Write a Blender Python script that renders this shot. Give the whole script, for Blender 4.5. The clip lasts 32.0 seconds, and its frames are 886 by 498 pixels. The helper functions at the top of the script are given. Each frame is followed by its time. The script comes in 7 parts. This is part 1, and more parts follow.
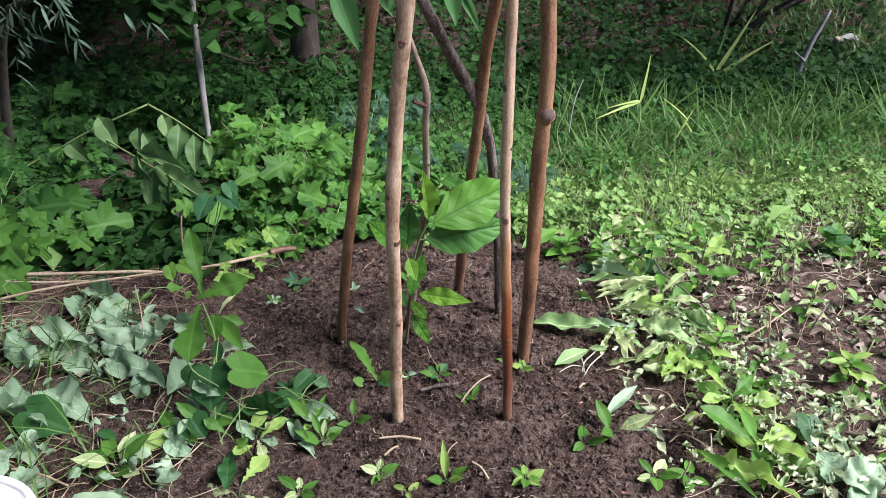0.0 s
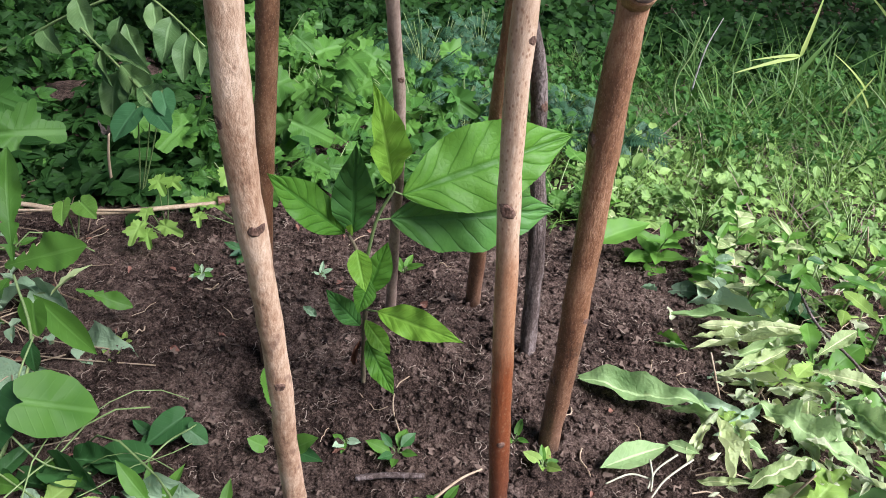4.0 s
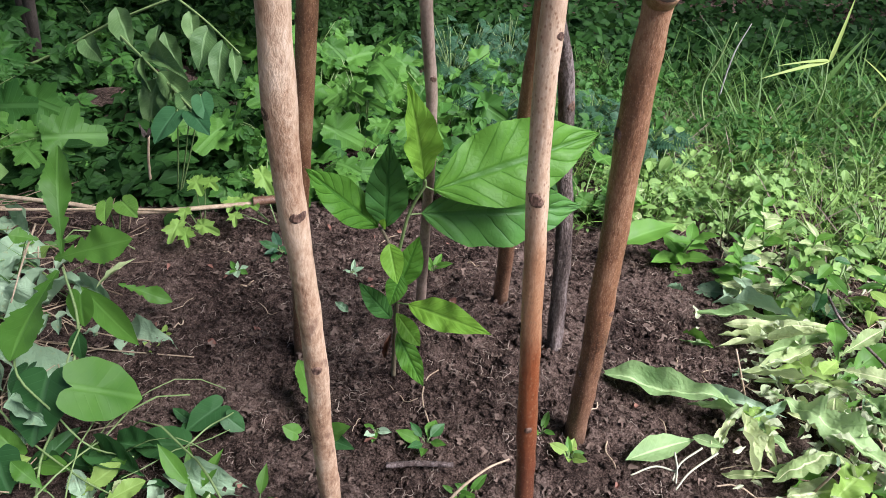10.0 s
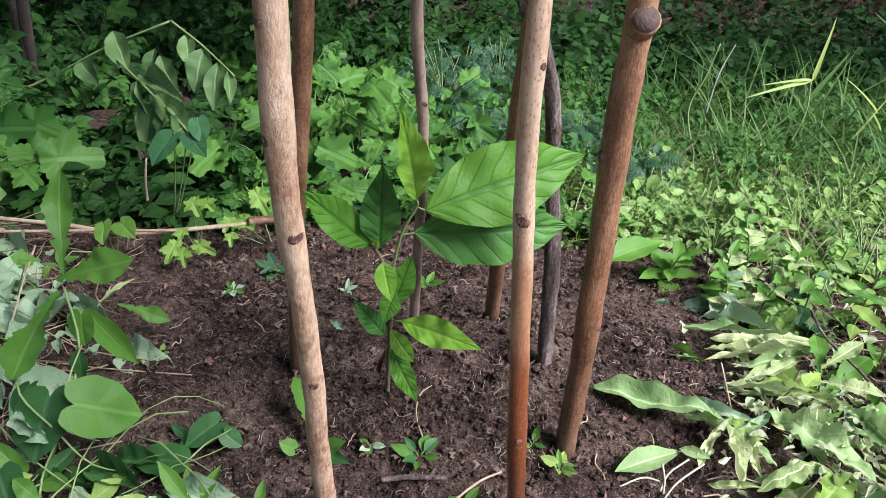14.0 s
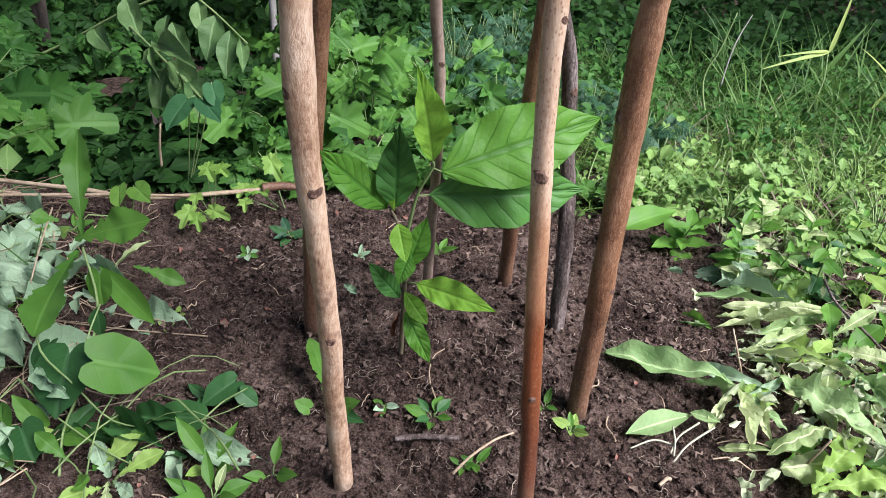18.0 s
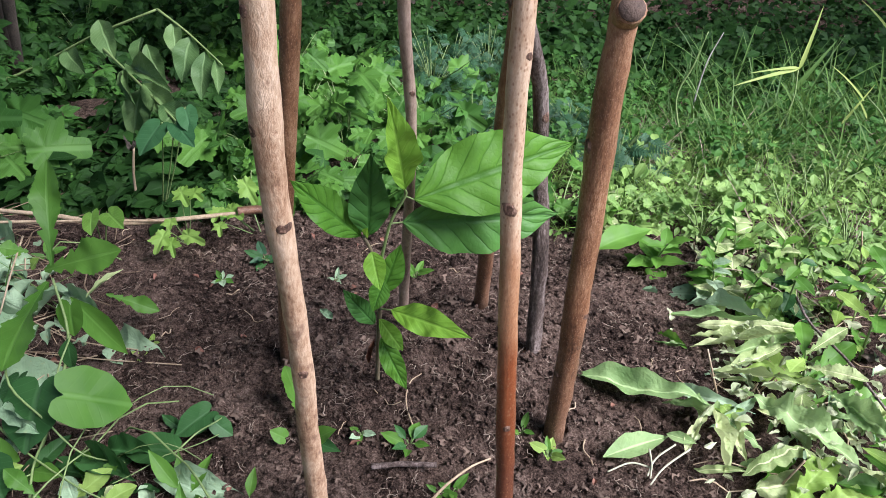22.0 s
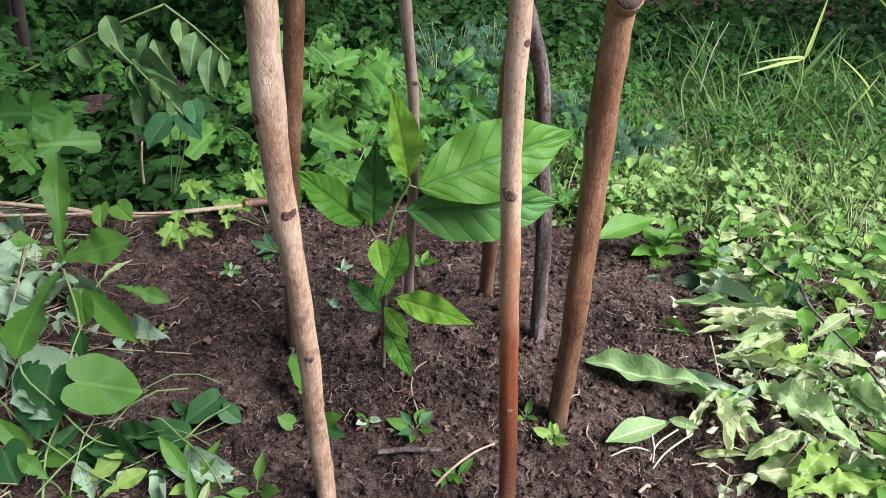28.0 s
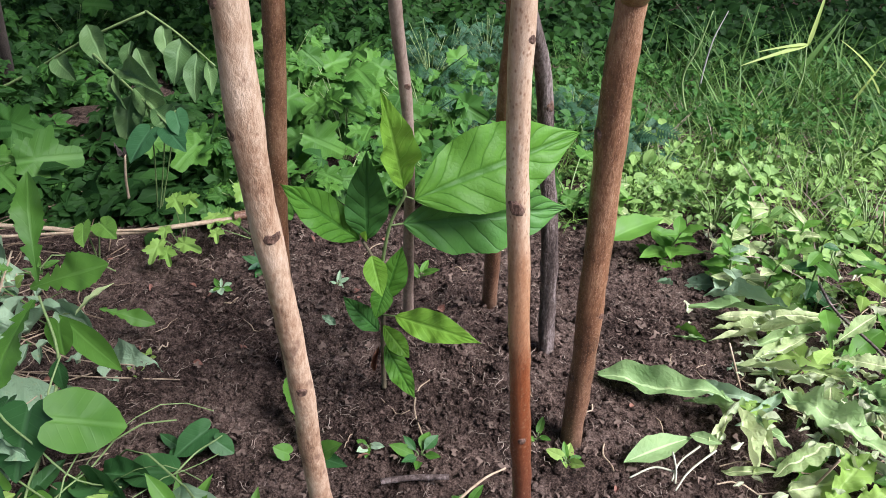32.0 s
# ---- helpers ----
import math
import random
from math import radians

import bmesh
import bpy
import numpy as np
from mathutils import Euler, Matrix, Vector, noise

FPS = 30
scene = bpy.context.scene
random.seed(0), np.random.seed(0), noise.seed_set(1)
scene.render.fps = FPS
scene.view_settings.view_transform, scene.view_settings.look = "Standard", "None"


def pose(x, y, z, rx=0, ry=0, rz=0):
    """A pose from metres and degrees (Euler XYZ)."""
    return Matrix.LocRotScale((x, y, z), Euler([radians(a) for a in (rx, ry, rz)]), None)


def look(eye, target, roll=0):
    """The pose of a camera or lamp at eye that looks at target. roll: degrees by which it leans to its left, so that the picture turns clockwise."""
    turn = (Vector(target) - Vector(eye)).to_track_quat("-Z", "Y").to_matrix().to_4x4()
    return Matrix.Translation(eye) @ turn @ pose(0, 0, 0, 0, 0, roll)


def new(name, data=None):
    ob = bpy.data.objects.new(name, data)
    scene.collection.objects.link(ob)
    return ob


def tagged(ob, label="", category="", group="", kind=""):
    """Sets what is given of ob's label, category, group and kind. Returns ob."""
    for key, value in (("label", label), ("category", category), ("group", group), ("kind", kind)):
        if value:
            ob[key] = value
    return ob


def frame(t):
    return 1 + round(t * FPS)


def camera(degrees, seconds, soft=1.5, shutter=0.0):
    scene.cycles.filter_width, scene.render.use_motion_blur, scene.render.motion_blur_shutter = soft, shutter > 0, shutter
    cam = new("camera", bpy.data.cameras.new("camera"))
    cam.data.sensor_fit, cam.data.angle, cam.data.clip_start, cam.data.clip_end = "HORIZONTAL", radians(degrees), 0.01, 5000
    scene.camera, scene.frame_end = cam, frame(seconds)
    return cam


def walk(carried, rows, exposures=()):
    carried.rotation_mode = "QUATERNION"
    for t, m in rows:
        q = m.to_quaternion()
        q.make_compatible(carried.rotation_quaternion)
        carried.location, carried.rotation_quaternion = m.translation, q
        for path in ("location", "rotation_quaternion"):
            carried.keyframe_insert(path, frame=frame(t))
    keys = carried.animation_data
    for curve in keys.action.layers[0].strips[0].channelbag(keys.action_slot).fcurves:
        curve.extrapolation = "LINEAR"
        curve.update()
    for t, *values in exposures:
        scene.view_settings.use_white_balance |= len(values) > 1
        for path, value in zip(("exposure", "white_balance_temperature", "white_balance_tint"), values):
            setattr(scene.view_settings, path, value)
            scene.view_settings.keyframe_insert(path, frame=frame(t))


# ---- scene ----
# ---- the camera and its walk ----
cam = camera(61.0, 32.0, 0.7)
walk(cam, [
    (0, look((-0.1785, -1.3616, 1.2446), (0.0168, 0.3708, 0.2643), -0.15)),
    (0.5, look((-0.1861, -1.3513, 1.2478), (0.0112, 0.3748, 0.2569), 0.03)),
    (1, look((-0.1979, -1.3880, 1.2414), (0.0119, 0.3346, 0.2472), 1.04)),
    (1.5, look((-0.2179, -1.3967, 1.2584), (0.0681, 0.3447, 0.3174), 2.28)),
    (2, look((-0.1740, -1.2488, 1.2369), (0.0548, 0.4459, 0.1999), 4.42)),
    (2.5, look((-0.0466, -0.9173, 1.0903), (0.0426, 0.7252, -0.0474), 4.19)),
    (3, look((0.0349, -0.7307, 0.9763), (-0.0126, 0.9393, -0.1231), 3.49)),
    (3.5, look((0.0681, -0.6124, 0.8845), (0.0098, 1.0673, -0.1996), 3.17)),
    (5.5, look((0.0679, -0.6472, 0.8781), (-0.0653, 1.0252, -0.2107), 1.97)),
    (6, look((0.0727, -0.6575, 0.8792), (-0.0752, 1.0193, -0.2008), 1.65)),
    (6.5, look((0.0698, -0.6494, 0.8620), (-0.0892, 1.0080, -0.2460), 1.58)),
    (7, look((0.0645, -0.6381, 0.8426), (-0.0858, 1.0058, -0.2865), 1.71)),
    (7.5, look((0.0603, -0.6308, 0.8440), (-0.0818, 1.0169, -0.2807), 2.39)),
    (8, look((0.0666, -0.6389, 0.8559), (-0.0741, 1.0207, -0.2514), 2.05)),
    (8.5, look((0.0710, -0.6494, 0.8772), (-0.0718, 1.0368, -0.1889), 1.86)),
    (9, look((0.0695, -0.6568, 0.8873), (-0.0674, 1.0406, -0.1617), 2.09)),
    (9.5, look((0.0632, -0.6569, 0.8851), (-0.0765, 1.0351, -0.1719), 2.29)),
    (10, look((0.0664, -0.6554, 0.8815), (-0.0741, 1.0304, -0.1855), 2.04)),
    (10.5, look((0.0627, -0.6602, 0.8758), (-0.0855, 1.0193, -0.1999), 1.85)),
    (11, look((0.0591, -0.6639, 0.8732), (-0.0986, 1.0129, -0.2054), 1.85)),
    (11.5, look((0.0585, -0.6619, 0.8734), (-0.0965, 1.0118, -0.2105), 2.12)),
    (12, look((0.0549, -0.6562, 0.8688), (-0.0972, 1.0138, -0.2211), 2.32)),
    (12.5, look((0.0667, -0.6674, 0.8797), (-0.0839, 1.0175, -0.1874), 1.60)),
    (13, look((0.0760, -0.6723, 0.8874), (-0.0375, 1.0222, -0.1689), 2.42)),
    (13.5, look((0.0725, -0.6792, 0.8970), (-0.0311, 1.0263, -0.1425), 2.55)),
    (14, look((0.0706, -0.6840, 0.9010), (-0.0556, 1.0278, -0.1257), 1.91)),
    (14.5, look((0.0761, -0.6861, 0.9088), (-0.0378, 1.0295, -0.1129), 1.36)),
    (16.5, look((0.0595, -0.6911, 0.8859), (-0.0832, 0.9952, -0.1800), 2.03)),
    (17, look((0.0613, -0.6958, 0.8847), (-0.0759, 0.9882, -0.1855), 2.34)),
    (17.5, look((0.0642, -0.6999, 0.8859), (-0.0707, 0.9803, -0.1905), 2.26)),
    (18, look((0.0631, -0.7003, 0.8864), (-0.0808, 0.9757, -0.1954), 2.06)),
    (18.5, look((0.0585, -0.6960, 0.8837), (-0.0875, 0.9748, -0.2059), 2.19)),
    (19, look((0.0544, -0.6619, 0.8727), (-0.0905, 1.0009, -0.2291), 1.88)),
    (19.5, look((0.0639, -0.6446, 0.8761), (-0.0610, 1.0341, -0.2039), 1.46)),
    (20, look((0.0674, -0.6535, 0.8892), (-0.0620, 1.0355, -0.1740), 1.01)),
    (20.5, look((0.0692, -0.6613, 0.8938), (-0.0497, 1.0273, -0.1713), 1.06)),
    (21, look((0.0678, -0.6654, 0.8950), (-0.0446, 1.0212, -0.1740), 1.36)),
    (21.5, look((0.0714, -0.6745, 0.9047), (-0.0382, 1.0193, -0.1533), 1.17)),
    (22, look((0.0733, -0.6883, 0.9041), (-0.0251, 1.0101, -0.1474), 2.11)),
    (22.5, look((0.0750, -0.6954, 0.9047), (-0.0364, 1.0074, -0.1384), 1.77)),
    (23, look((0.0742, -0.7025, 0.9067), (-0.0387, 1.0028, -0.1322), 2.06)),
    (23.5, look((0.0732, -0.6976, 0.9047), (-0.0363, 1.0051, -0.1388), 2.27)),
    (24, look((0.0707, -0.6969, 0.9010), (-0.0501, 1.0006, -0.1497), 2.10)),
    (24.5, look((0.0678, -0.6924, 0.9038), (-0.0537, 1.0122, -0.1353), 2.22)),
    (26.5, look((0.0721, -0.7097, 0.9133), (-0.0469, 1.0115, -0.0984), 2.07)),
    (27, look((0.0757, -0.7113, 0.9161), (-0.0460, 1.0053, -0.1028), 1.68)),
    (27.5, look((0.0814, -0.7093, 0.9114), (-0.0345, 0.9927, -0.1327), 1.66)),
    (28, look((0.0816, -0.7056, 0.9039), (-0.0373, 0.9834, -0.1605), 1.39)),
    (28.5, look((0.0839, -0.7010, 0.8989), (-0.0515, 0.9609, -0.2056), 0.67)),
    (29, look((0.0809, -0.6960, 0.8935), (-0.0400, 0.9764, -0.1966), 0.90)),
    (29.5, look((0.0774, -0.6907, 0.8875), (-0.0499, 0.9746, -0.2126), 0.56)),
    (30, look((0.0785, -0.6819, 0.8848), (-0.0561, 0.9826, -0.2158), 0.28)),
    (30.5, look((0.0715, -0.6496, 0.8640), (-0.0299, 0.9916, -0.2746), 0.24)),
    (31, look((0.0730, -0.6130, 0.8629), (-0.0291, 1.0565, -0.2336), -0.41)),
    (31.5, look((0.0750, -0.6069, 0.8685), (-0.0268, 1.0787, -0.2031), -0.56)),
    (32, look((0.0734, -0.6300, 0.8812), (-0.0414, 1.0576, -0.1860), -0.42)),

])

# ---- world and sun ----
scene.view_settings.exposure = 1.07
scene.view_settings.use_white_balance = True
scene.view_settings.white_balance_temperature = 6000
scene.view_settings.white_balance_tint = 21.5
world = bpy.data.worlds.new("sky_world")
scene.world = world
world.use_nodes = True
wn = world.node_tree.nodes
sky = wn.new("ShaderNodeTexSky")
sky.sky_type = "NISHITA"
sky.sun_disc = False
sky.sun_elevation = radians(52)
sky.sun_rotation = radians(115)
world.node_tree.links.new(sky.outputs[0], wn["Background"].inputs[0])
wn["Background"].inputs[1].default_value = 0.062
sun = new("sun", bpy.data.lights.new("sun", "SUN"))
sun.data.energy = 5.4
sun.data.angle = radians(32)
sun.data.color = (1.0, 0.975, 0.95)
sun.matrix_world = look((4.6, -2.2, 6.0), (0, 0, 0))

# ---- helpers for meshes ----
import functools

RNG = np.random.default_rng(7)


def part(name, data, material, parent=None, label="", smooth=True):
    """Links a bmesh, a mesh or (verts, faces, uvs) as one mesh object under a thing."""
    if isinstance(data, tuple):
        me = solid_mesh(name, *data)
    elif isinstance(data, bpy.types.Mesh):
        me = data
    else:
        me = bpy.data.meshes.new(name)
        data.to_mesh(me)
        data.free()
    if not me.materials and material:
        me.materials.append(material)
    if smooth and not isinstance(data, bpy.types.Mesh):
        me.polygons.foreach_set("use_smooth", [True] * len(me.polygons))
    ob = new(name, me)
    if parent:
        ob.parent = parent
    if label:
        ob["label"] = label
    return ob


def solid_mesh(name, verts, faces, uvs=None):
    """A mesh from arrays; all faces have the same number of corners."""
    verts, faces = np.asarray(verts, float), np.asarray(faces, int)
    me = bpy.data.meshes.new(name)
    k = faces.shape[1]
    me.vertices.add(len(verts))
    me.vertices.foreach_set("co", verts.ravel())
    me.loops.add(faces.size)
    me.loops.foreach_set("vertex_index", faces.ravel())
    me.polygons.add(len(faces))
    me.polygons.foreach_set("loop_start", np.arange(0, faces.size, k))
    me.polygons.foreach_set("loop_total", np.full(len(faces), k))
    if uvs is not None:
        layer = me.uv_layers.new(name="UVMap")
        layer.data.foreach_set("uv", np.asarray(uvs, float)[faces.ravel()].ravel())
    me.update()
    me.validate()
    return me


def thing(name, label, category, group="", at=(0, 0, 0), kind=""):
    ob = new(name)
    ob.location = at
    ob.empty_display_size = 0.05
    return tagged(ob, label, category, group, kind)


def smooth01(a, b, x):
    k = np.clip((x - a) / (b - a), 0, 1)
    return k * k * (3 - 2 * k)


@functools.lru_cache(None)
def waves(seed):
    r = np.random.default_rng(1000 + seed)
    return [(*r.uniform(0, 6.283, 2), r.uniform(0.6, 1.7)) for _ in range(7)]


def wavy(x, y, scale, seed=0):
    """Cheap smooth noise for arrays, between about -1 and 1."""
    total = 0.0
    for a, p, f in waves(seed):
        f, c, s = f / scale, math.cos(a), math.sin(a)
        total = total + np.sin((x * c + y * s) * 6.283 * f + p + 1.3 * np.sin((y * c - x * s) * 4.1 * f + 2 * p))
    return total / 4.2


def ground_z(x, y):
    """Height of the ground: a low mound of dug soil, a slope falling away behind it, and a wooded bank."""
    x, y = np.asarray(x, float), np.asarray(y, float)
    k = 0.5
    fall = -0.20 * k * np.logaddexp(0, (y - 1.1) / k)
    rise = 0.62 * 0.4 * np.logaddexp(0, (y - 5.2) / 0.4)
    rise = 2.2 * np.tanh(rise / 2.2)
    fall = np.maximum(fall, -1.6)
    mound = 0.055 * np.exp(-(((x - 0.06) / 0.33) ** 2 + ((y - 0.46) / 0.24) ** 2))
    far = smooth01(0.6, 2.0, np.hypot(x, y - 0.4))
    return fall + rise + mound + 0.04 * far * wavy(x, y, 1.1, 3) + 0.008 * wavy(x, y, 0.33, 4)


def gz(x, y):
    return float(ground_z(x, y))


def tube(points, radii, sides=10, rough=0.0, seed=0, cap=True):
    """A tapered tube along a line of points, as arrays. rough: unevenness as a share of the radius."""
    r = np.random.default_rng(seed)
    P = np.asarray(points, float)
    R = np.asarray(radii, float)
    T = np.gradient(P, axis=0)
    T /= np.linalg.norm(T, axis=1)[:, None] + 1e-12
    ref = np.array((1.0, 0, 0)) if abs(T[0][0]) < 0.8 else np.array((0, 1.0, 0))
    verts, uvs = [], []
    length = 0.0
    ph = r.uniform(0, 6.28, 4)
    for n in range(len(P)):
        u = np.cross(T[n], ref)
        u /= np.linalg.norm(u)
        w = np.cross(T[n], u)
        if n:
            length += np.linalg.norm(P[n] - P[n - 1])
        for s in range(sides):
            a = 6.28318 * s / sides
            k = 1 + rough * (0.5 * math.sin(2 * a + ph[0] + length * 9) + 0.5 * math.sin(3 * a + ph[1] - length * 17) + r.normal() * 0.35)
            verts.append(P[n] + R[n] * k * (math.cos(a) * u + math.sin(a) * w))
            uvs.append((s / sides, length))
    faces = []
    for n in range(len(P) - 1):
        for s in range(sides):
            a, b = n * sides + s, n * sides + (s + 1) % sides
            faces.append((a, b, b + sides, a + sides))
    if cap:
        for end, o in ((0, 0), (len(P) - 1, (len(P) - 1) * sides)):
            verts.append(P[end])
            uvs.append((0.5, 0))
            c = len(verts) - 1
            for s in range(0, sides, 2):
                q = (o + s, o + (s + 1) % sides, o + (s + 2) % sides, c)
                faces.append(q if end else q[::-1])
    return np.array(verts), np.array(faces), np.array(uvs)


def bend(points, n):
    """A smooth line of n points through the given ones."""
    P = np.asarray(points, float)
    if len(P) < 3:
        return np.array([P[0] + (P[-1] - P[0]) * k for k in np.linspace(0, 1, n)])
    Q = np.vstack([2 * P[0] - P[1], P, 2 * P[-1] - P[-2]])
    out = []
    for s in np.linspace(0, len(P) - 1 - 1e-9, n):
        i, t = int(s), s - int(s)
        a, b, c, d = Q[i : i + 4]
        out.append(0.5 * (2 * b + (c - a) * t + (2 * a - 5 * b + 4 * c - d) * t * t + (3 * b - a - 3 * c + d) * t**3))
    return np.array(out)


def join(pieces):
    V, Fs, U, o = [], [], [], 0
    for v, f, u in pieces:
        V.append(v), Fs.append(f + o), U.append(u)
        o += len(v)
    return np.concatenate(V), np.concatenate(Fs), np.concatenate(U)


def blade(width, nu=8, nv=2, fold=0.15, droop=0.2, curl=0.0, ripple=0.0, teeth=0.0, nteeth=9, seed=0, wave=0.0):
    """A leaf of length 1 along +y, in x-y with its upper side to +z. width: a function of 0..1 giving the half width."""
    r = np.random.default_rng(seed)
    verts, uvs = [], []
    ph = r.uniform(0, 6.28, 3)
    for i in range(nu + 1):
        u = i / nu
        w = width(u)
        saw = 1 + teeth * ((u * nteeth) % 1.0 - 0.5) if 0 < i < nu else 1
        for j in range(-nv, nv + 1):
            v = j / nv
            x = v * w * (saw if abs(j) == nv else 1)
            z = fold * abs(x) - droop * u * u + ripple * math.sin(u * 22 + ph[0] + (1 if v > 0 else 2.2)) * abs(v) * w
            z += wave * math.sin(u * 7 + ph[1]) * v * w + curl * (v * v) * w
            verts.append((x, u + teeth * 0.02 * abs(v), z))
            uvs.append((0.5 + 0.5 * v, u))
    k = 2 * nv + 1
    faces = [(i * k + j, i * k + j + 1, (i + 1) * k + j + 1, (i + 1) * k + j) for i in range(nu) for j in range(2 * nv)]
    return np.array(verts), np.array(faces), np.array(uvs)


def crumpled(proto, amount, seed):
    """The same leaf, limp and creased."""
    v, f, u = proto
    x, y = v[:, 0], v[:, 1]
    z = v[:, 2] + amount * wavy(x * 1.0, y, 0.45, 300 + seed) + 0.8 * amount * (0.5 - np.abs(wavy(x, y, 0.26, 320 + seed))) + 0.5 * amount * (0.5 - np.abs(wavy(x * 1.6, y, 0.15, 380 + seed)))
    return np.stack([x + 0.6 * amount * wavy(x, y, 0.5, 340 + seed), y + 0.3 * amount * wavy(x, y, 0.4, 360 + seed), z], 1), f, u


def oval(w, peak=0.45, tip=1.2, foot=0.9):
    def f(u):
        k = u / peak if u < peak else (1 - u) / (1 - peak)
        return max(w * math.sin(1.5708 * max(k, 0)) ** (foot if u < peak else tip), 0.004 * (1 - u) + 0.0015)
    return f


def thistle(w, lobes=4.0, teeth=17.0):
    """Half width of a sow thistle's leaf: a toothed blade, cut into backward lobes towards its foot."""
    def f(u):
        k = max(u, 0.0) / 0.66
        base = w * (0.16 + 0.84 * min(k, 1.0) ** 0.9) if u < 0.66 else w * max(math.cos((u - 0.66) / 0.34 * 1.5708), 0.0) ** 0.75
        cut = 1.0
        if u < 0.6:
            cut = 0.28 + 0.72 * ((u * lobes / 0.6 + 0.3) % 1.0) ** 0.8
            cut = cut + (1 - cut) * (u / 0.6) ** 3
        return max(base * cut * (1 - 0.12 * ((u * teeth) % 1.0)), 0.012 * (1 - u) + 0.0015)
    return f


def fan_leaf(radius, n=40, rings=2, centre=0.38, fold=0.1, droop=0.2, ripple=0.0, seed=0):
    """A leaf of length 1 along +y whose edge is given round a middle: radius is a function of the angle from the tip."""
    r = np.random.default_rng(seed)
    ph = r.uniform(0, 6.28, 3)
    edge = [(a, radius(a)) for a in np.linspace(-math.pi, math.pi, n, endpoint=False)]
    V = [(0.0, centre, 0.0)]
    for k in range(1, rings + 1):
        q = k / rings
        V += [(q * d * math.sin(a), centre + q * d * math.cos(a), 0.0) for a, d in edge]
    V = np.array(V)
    x, y = V[:, 0].copy(), V[:, 1].copy()
    rad = np.hypot(x, y - centre)
    V[:, 2] = fold * np.abs(x) - droop * (y - 0.15) ** 2 + ripple * rad * np.sin(np.arctan2(x, y - centre) * 5 + ph[0]) + 0.5 * ripple * np.sin(9 * y + ph[1]) * np.abs(x)
    U = np.column_stack([0.5 + 0.5 * x / max(np.abs(x).max(), 1e-6), np.clip(y, 0, 1)])
    Fs = [(0, 1 + (s + 2) % n, 1 + (s + 1) % n, 1 + s) for s in range(0, n, 2)]
    for k in range(rings - 1):
        a, b = 1 + k * n, 1 + (k + 1) * n
        Fs += [(a + s, a + (s + 1) % n, b + (s + 1) % n, b + s) for s in range(n)]
    return V, np.array(Fs), U


HEART_EDGE = ((0, 0.62), (0.10, 0.51), (0.28, 0.465), (0.5, 0.47), (0.68, 0.50), (0.82, 0.50), (0.92, 0.42), (1.0, 0.27))


def heart_edge(seed=0):
    a, d = zip(*HEART_EDGE)
    def f(t):
        k = float(np.interp(abs(t) / math.pi, a, d)) * (1 + 0.02 * math.sin(9 * t + seed))
        return k
    return f


def maple_edge(seed=0, wide=0.50, teeth=11):
    """Edge of a leaf with five pointed lobes, each toothed."""
    r = np.random.default_rng(900 + seed)
    tops = [(0.0, 0.70), (1.05, 0.56), (-1.05, 0.56), (2.1, 0.42), (-2.1, 0.42)]
    tops = [(a + r.normal(0, 0.08) * (a != 0), d * r.uniform(0.9, 1.08)) for a, d in tops]
    def f(t):
        d = 0.0
        for a, top in tops:
            w = abs((t - a + math.pi) % (2 * math.pi) - math.pi) / (wide * (1.0 if a else 0.85))
            d = max(d, top * (1 - 0.52 * min(w, 1.0) ** 1.25))
        saw = (abs(t) * teeth / math.pi) % 1.0
        d *= 0.86 + 0.26 * (saw if saw < 0.7 else 2.33 * (1 - saw))
        return d if abs(t) < 2.85 else 0.28
    return f


def twisted(proto, turn, arch=0.0, squeeze=0.0, start=0.0):
    """The same leaf turned about its midrib along its length, arched up and drawn in at the edges."""
    v, f, u = proto
    x, y, z = v[:, 0] * (1 - squeeze * np.clip(y_share(v), 0, 1)), v[:, 1], v[:, 2]
    a = start + turn * y
    return np.column_stack([x * np.cos(a) + z * np.sin(a), y, -x * np.sin(a) + z * np.cos(a) + arch * y * (1 - y) * 4]), f, u


def y_share(v):
    return np.sin(np.clip(v[:, 1], 0, 1) * math.pi)


def frames(origins, aims, ups, sizes, widths=None):
    """Poses that lay +y along aims, +z near ups, scaled by sizes."""
    A = np.asarray(aims, float)
    A = A / np.linalg.norm(A, axis=1)[:, None]
    X = np.cross(A, np.asarray(ups, float))
    X /= np.linalg.norm(X, axis=1)[:, None] + 1e-9
    Z = np.cross(X, A)
    S = np.asarray(sizes, float)[:, None]
    W = S if widths is None else np.asarray(widths, float)[:, None]
    return np.asarray(origins, float), X * W, A * S, Z * S


def scatter(protos, fr, pick=None, seed=0):
    """Copies of the prototype leaves at the poses, as one set of arrays."""
    O, X, Y, Z = fr
    n = len(O)
    r = np.random.default_rng(seed)
    pick = r.integers(0, len(protos), n) if pick is None else pick
    V, Fs, U, o = [], [], [], 0
    for p, (v, f, u) in enumerate(protos):
        idx = np.nonzero(pick == p)[0]
        if not len(idx):
            continue
        w = O[idx, None] + v[None, :, 0:1] * X[idx, None] + v[None, :, 1:2] * Y[idx, None] + v[None, :, 2:3] * Z[idx, None]
        V.append(w.reshape(-1, 3))
        Fs.append((f[None] + (np.arange(len(idx)) * len(v))[:, None, None]).reshape(-1, 4) + o)
        U.append(np.tile(u, (len(idx), 1)))
        o += len(idx) * len(v)
    return np.concatenate(V), np.concatenate(Fs), np.concatenate(U)


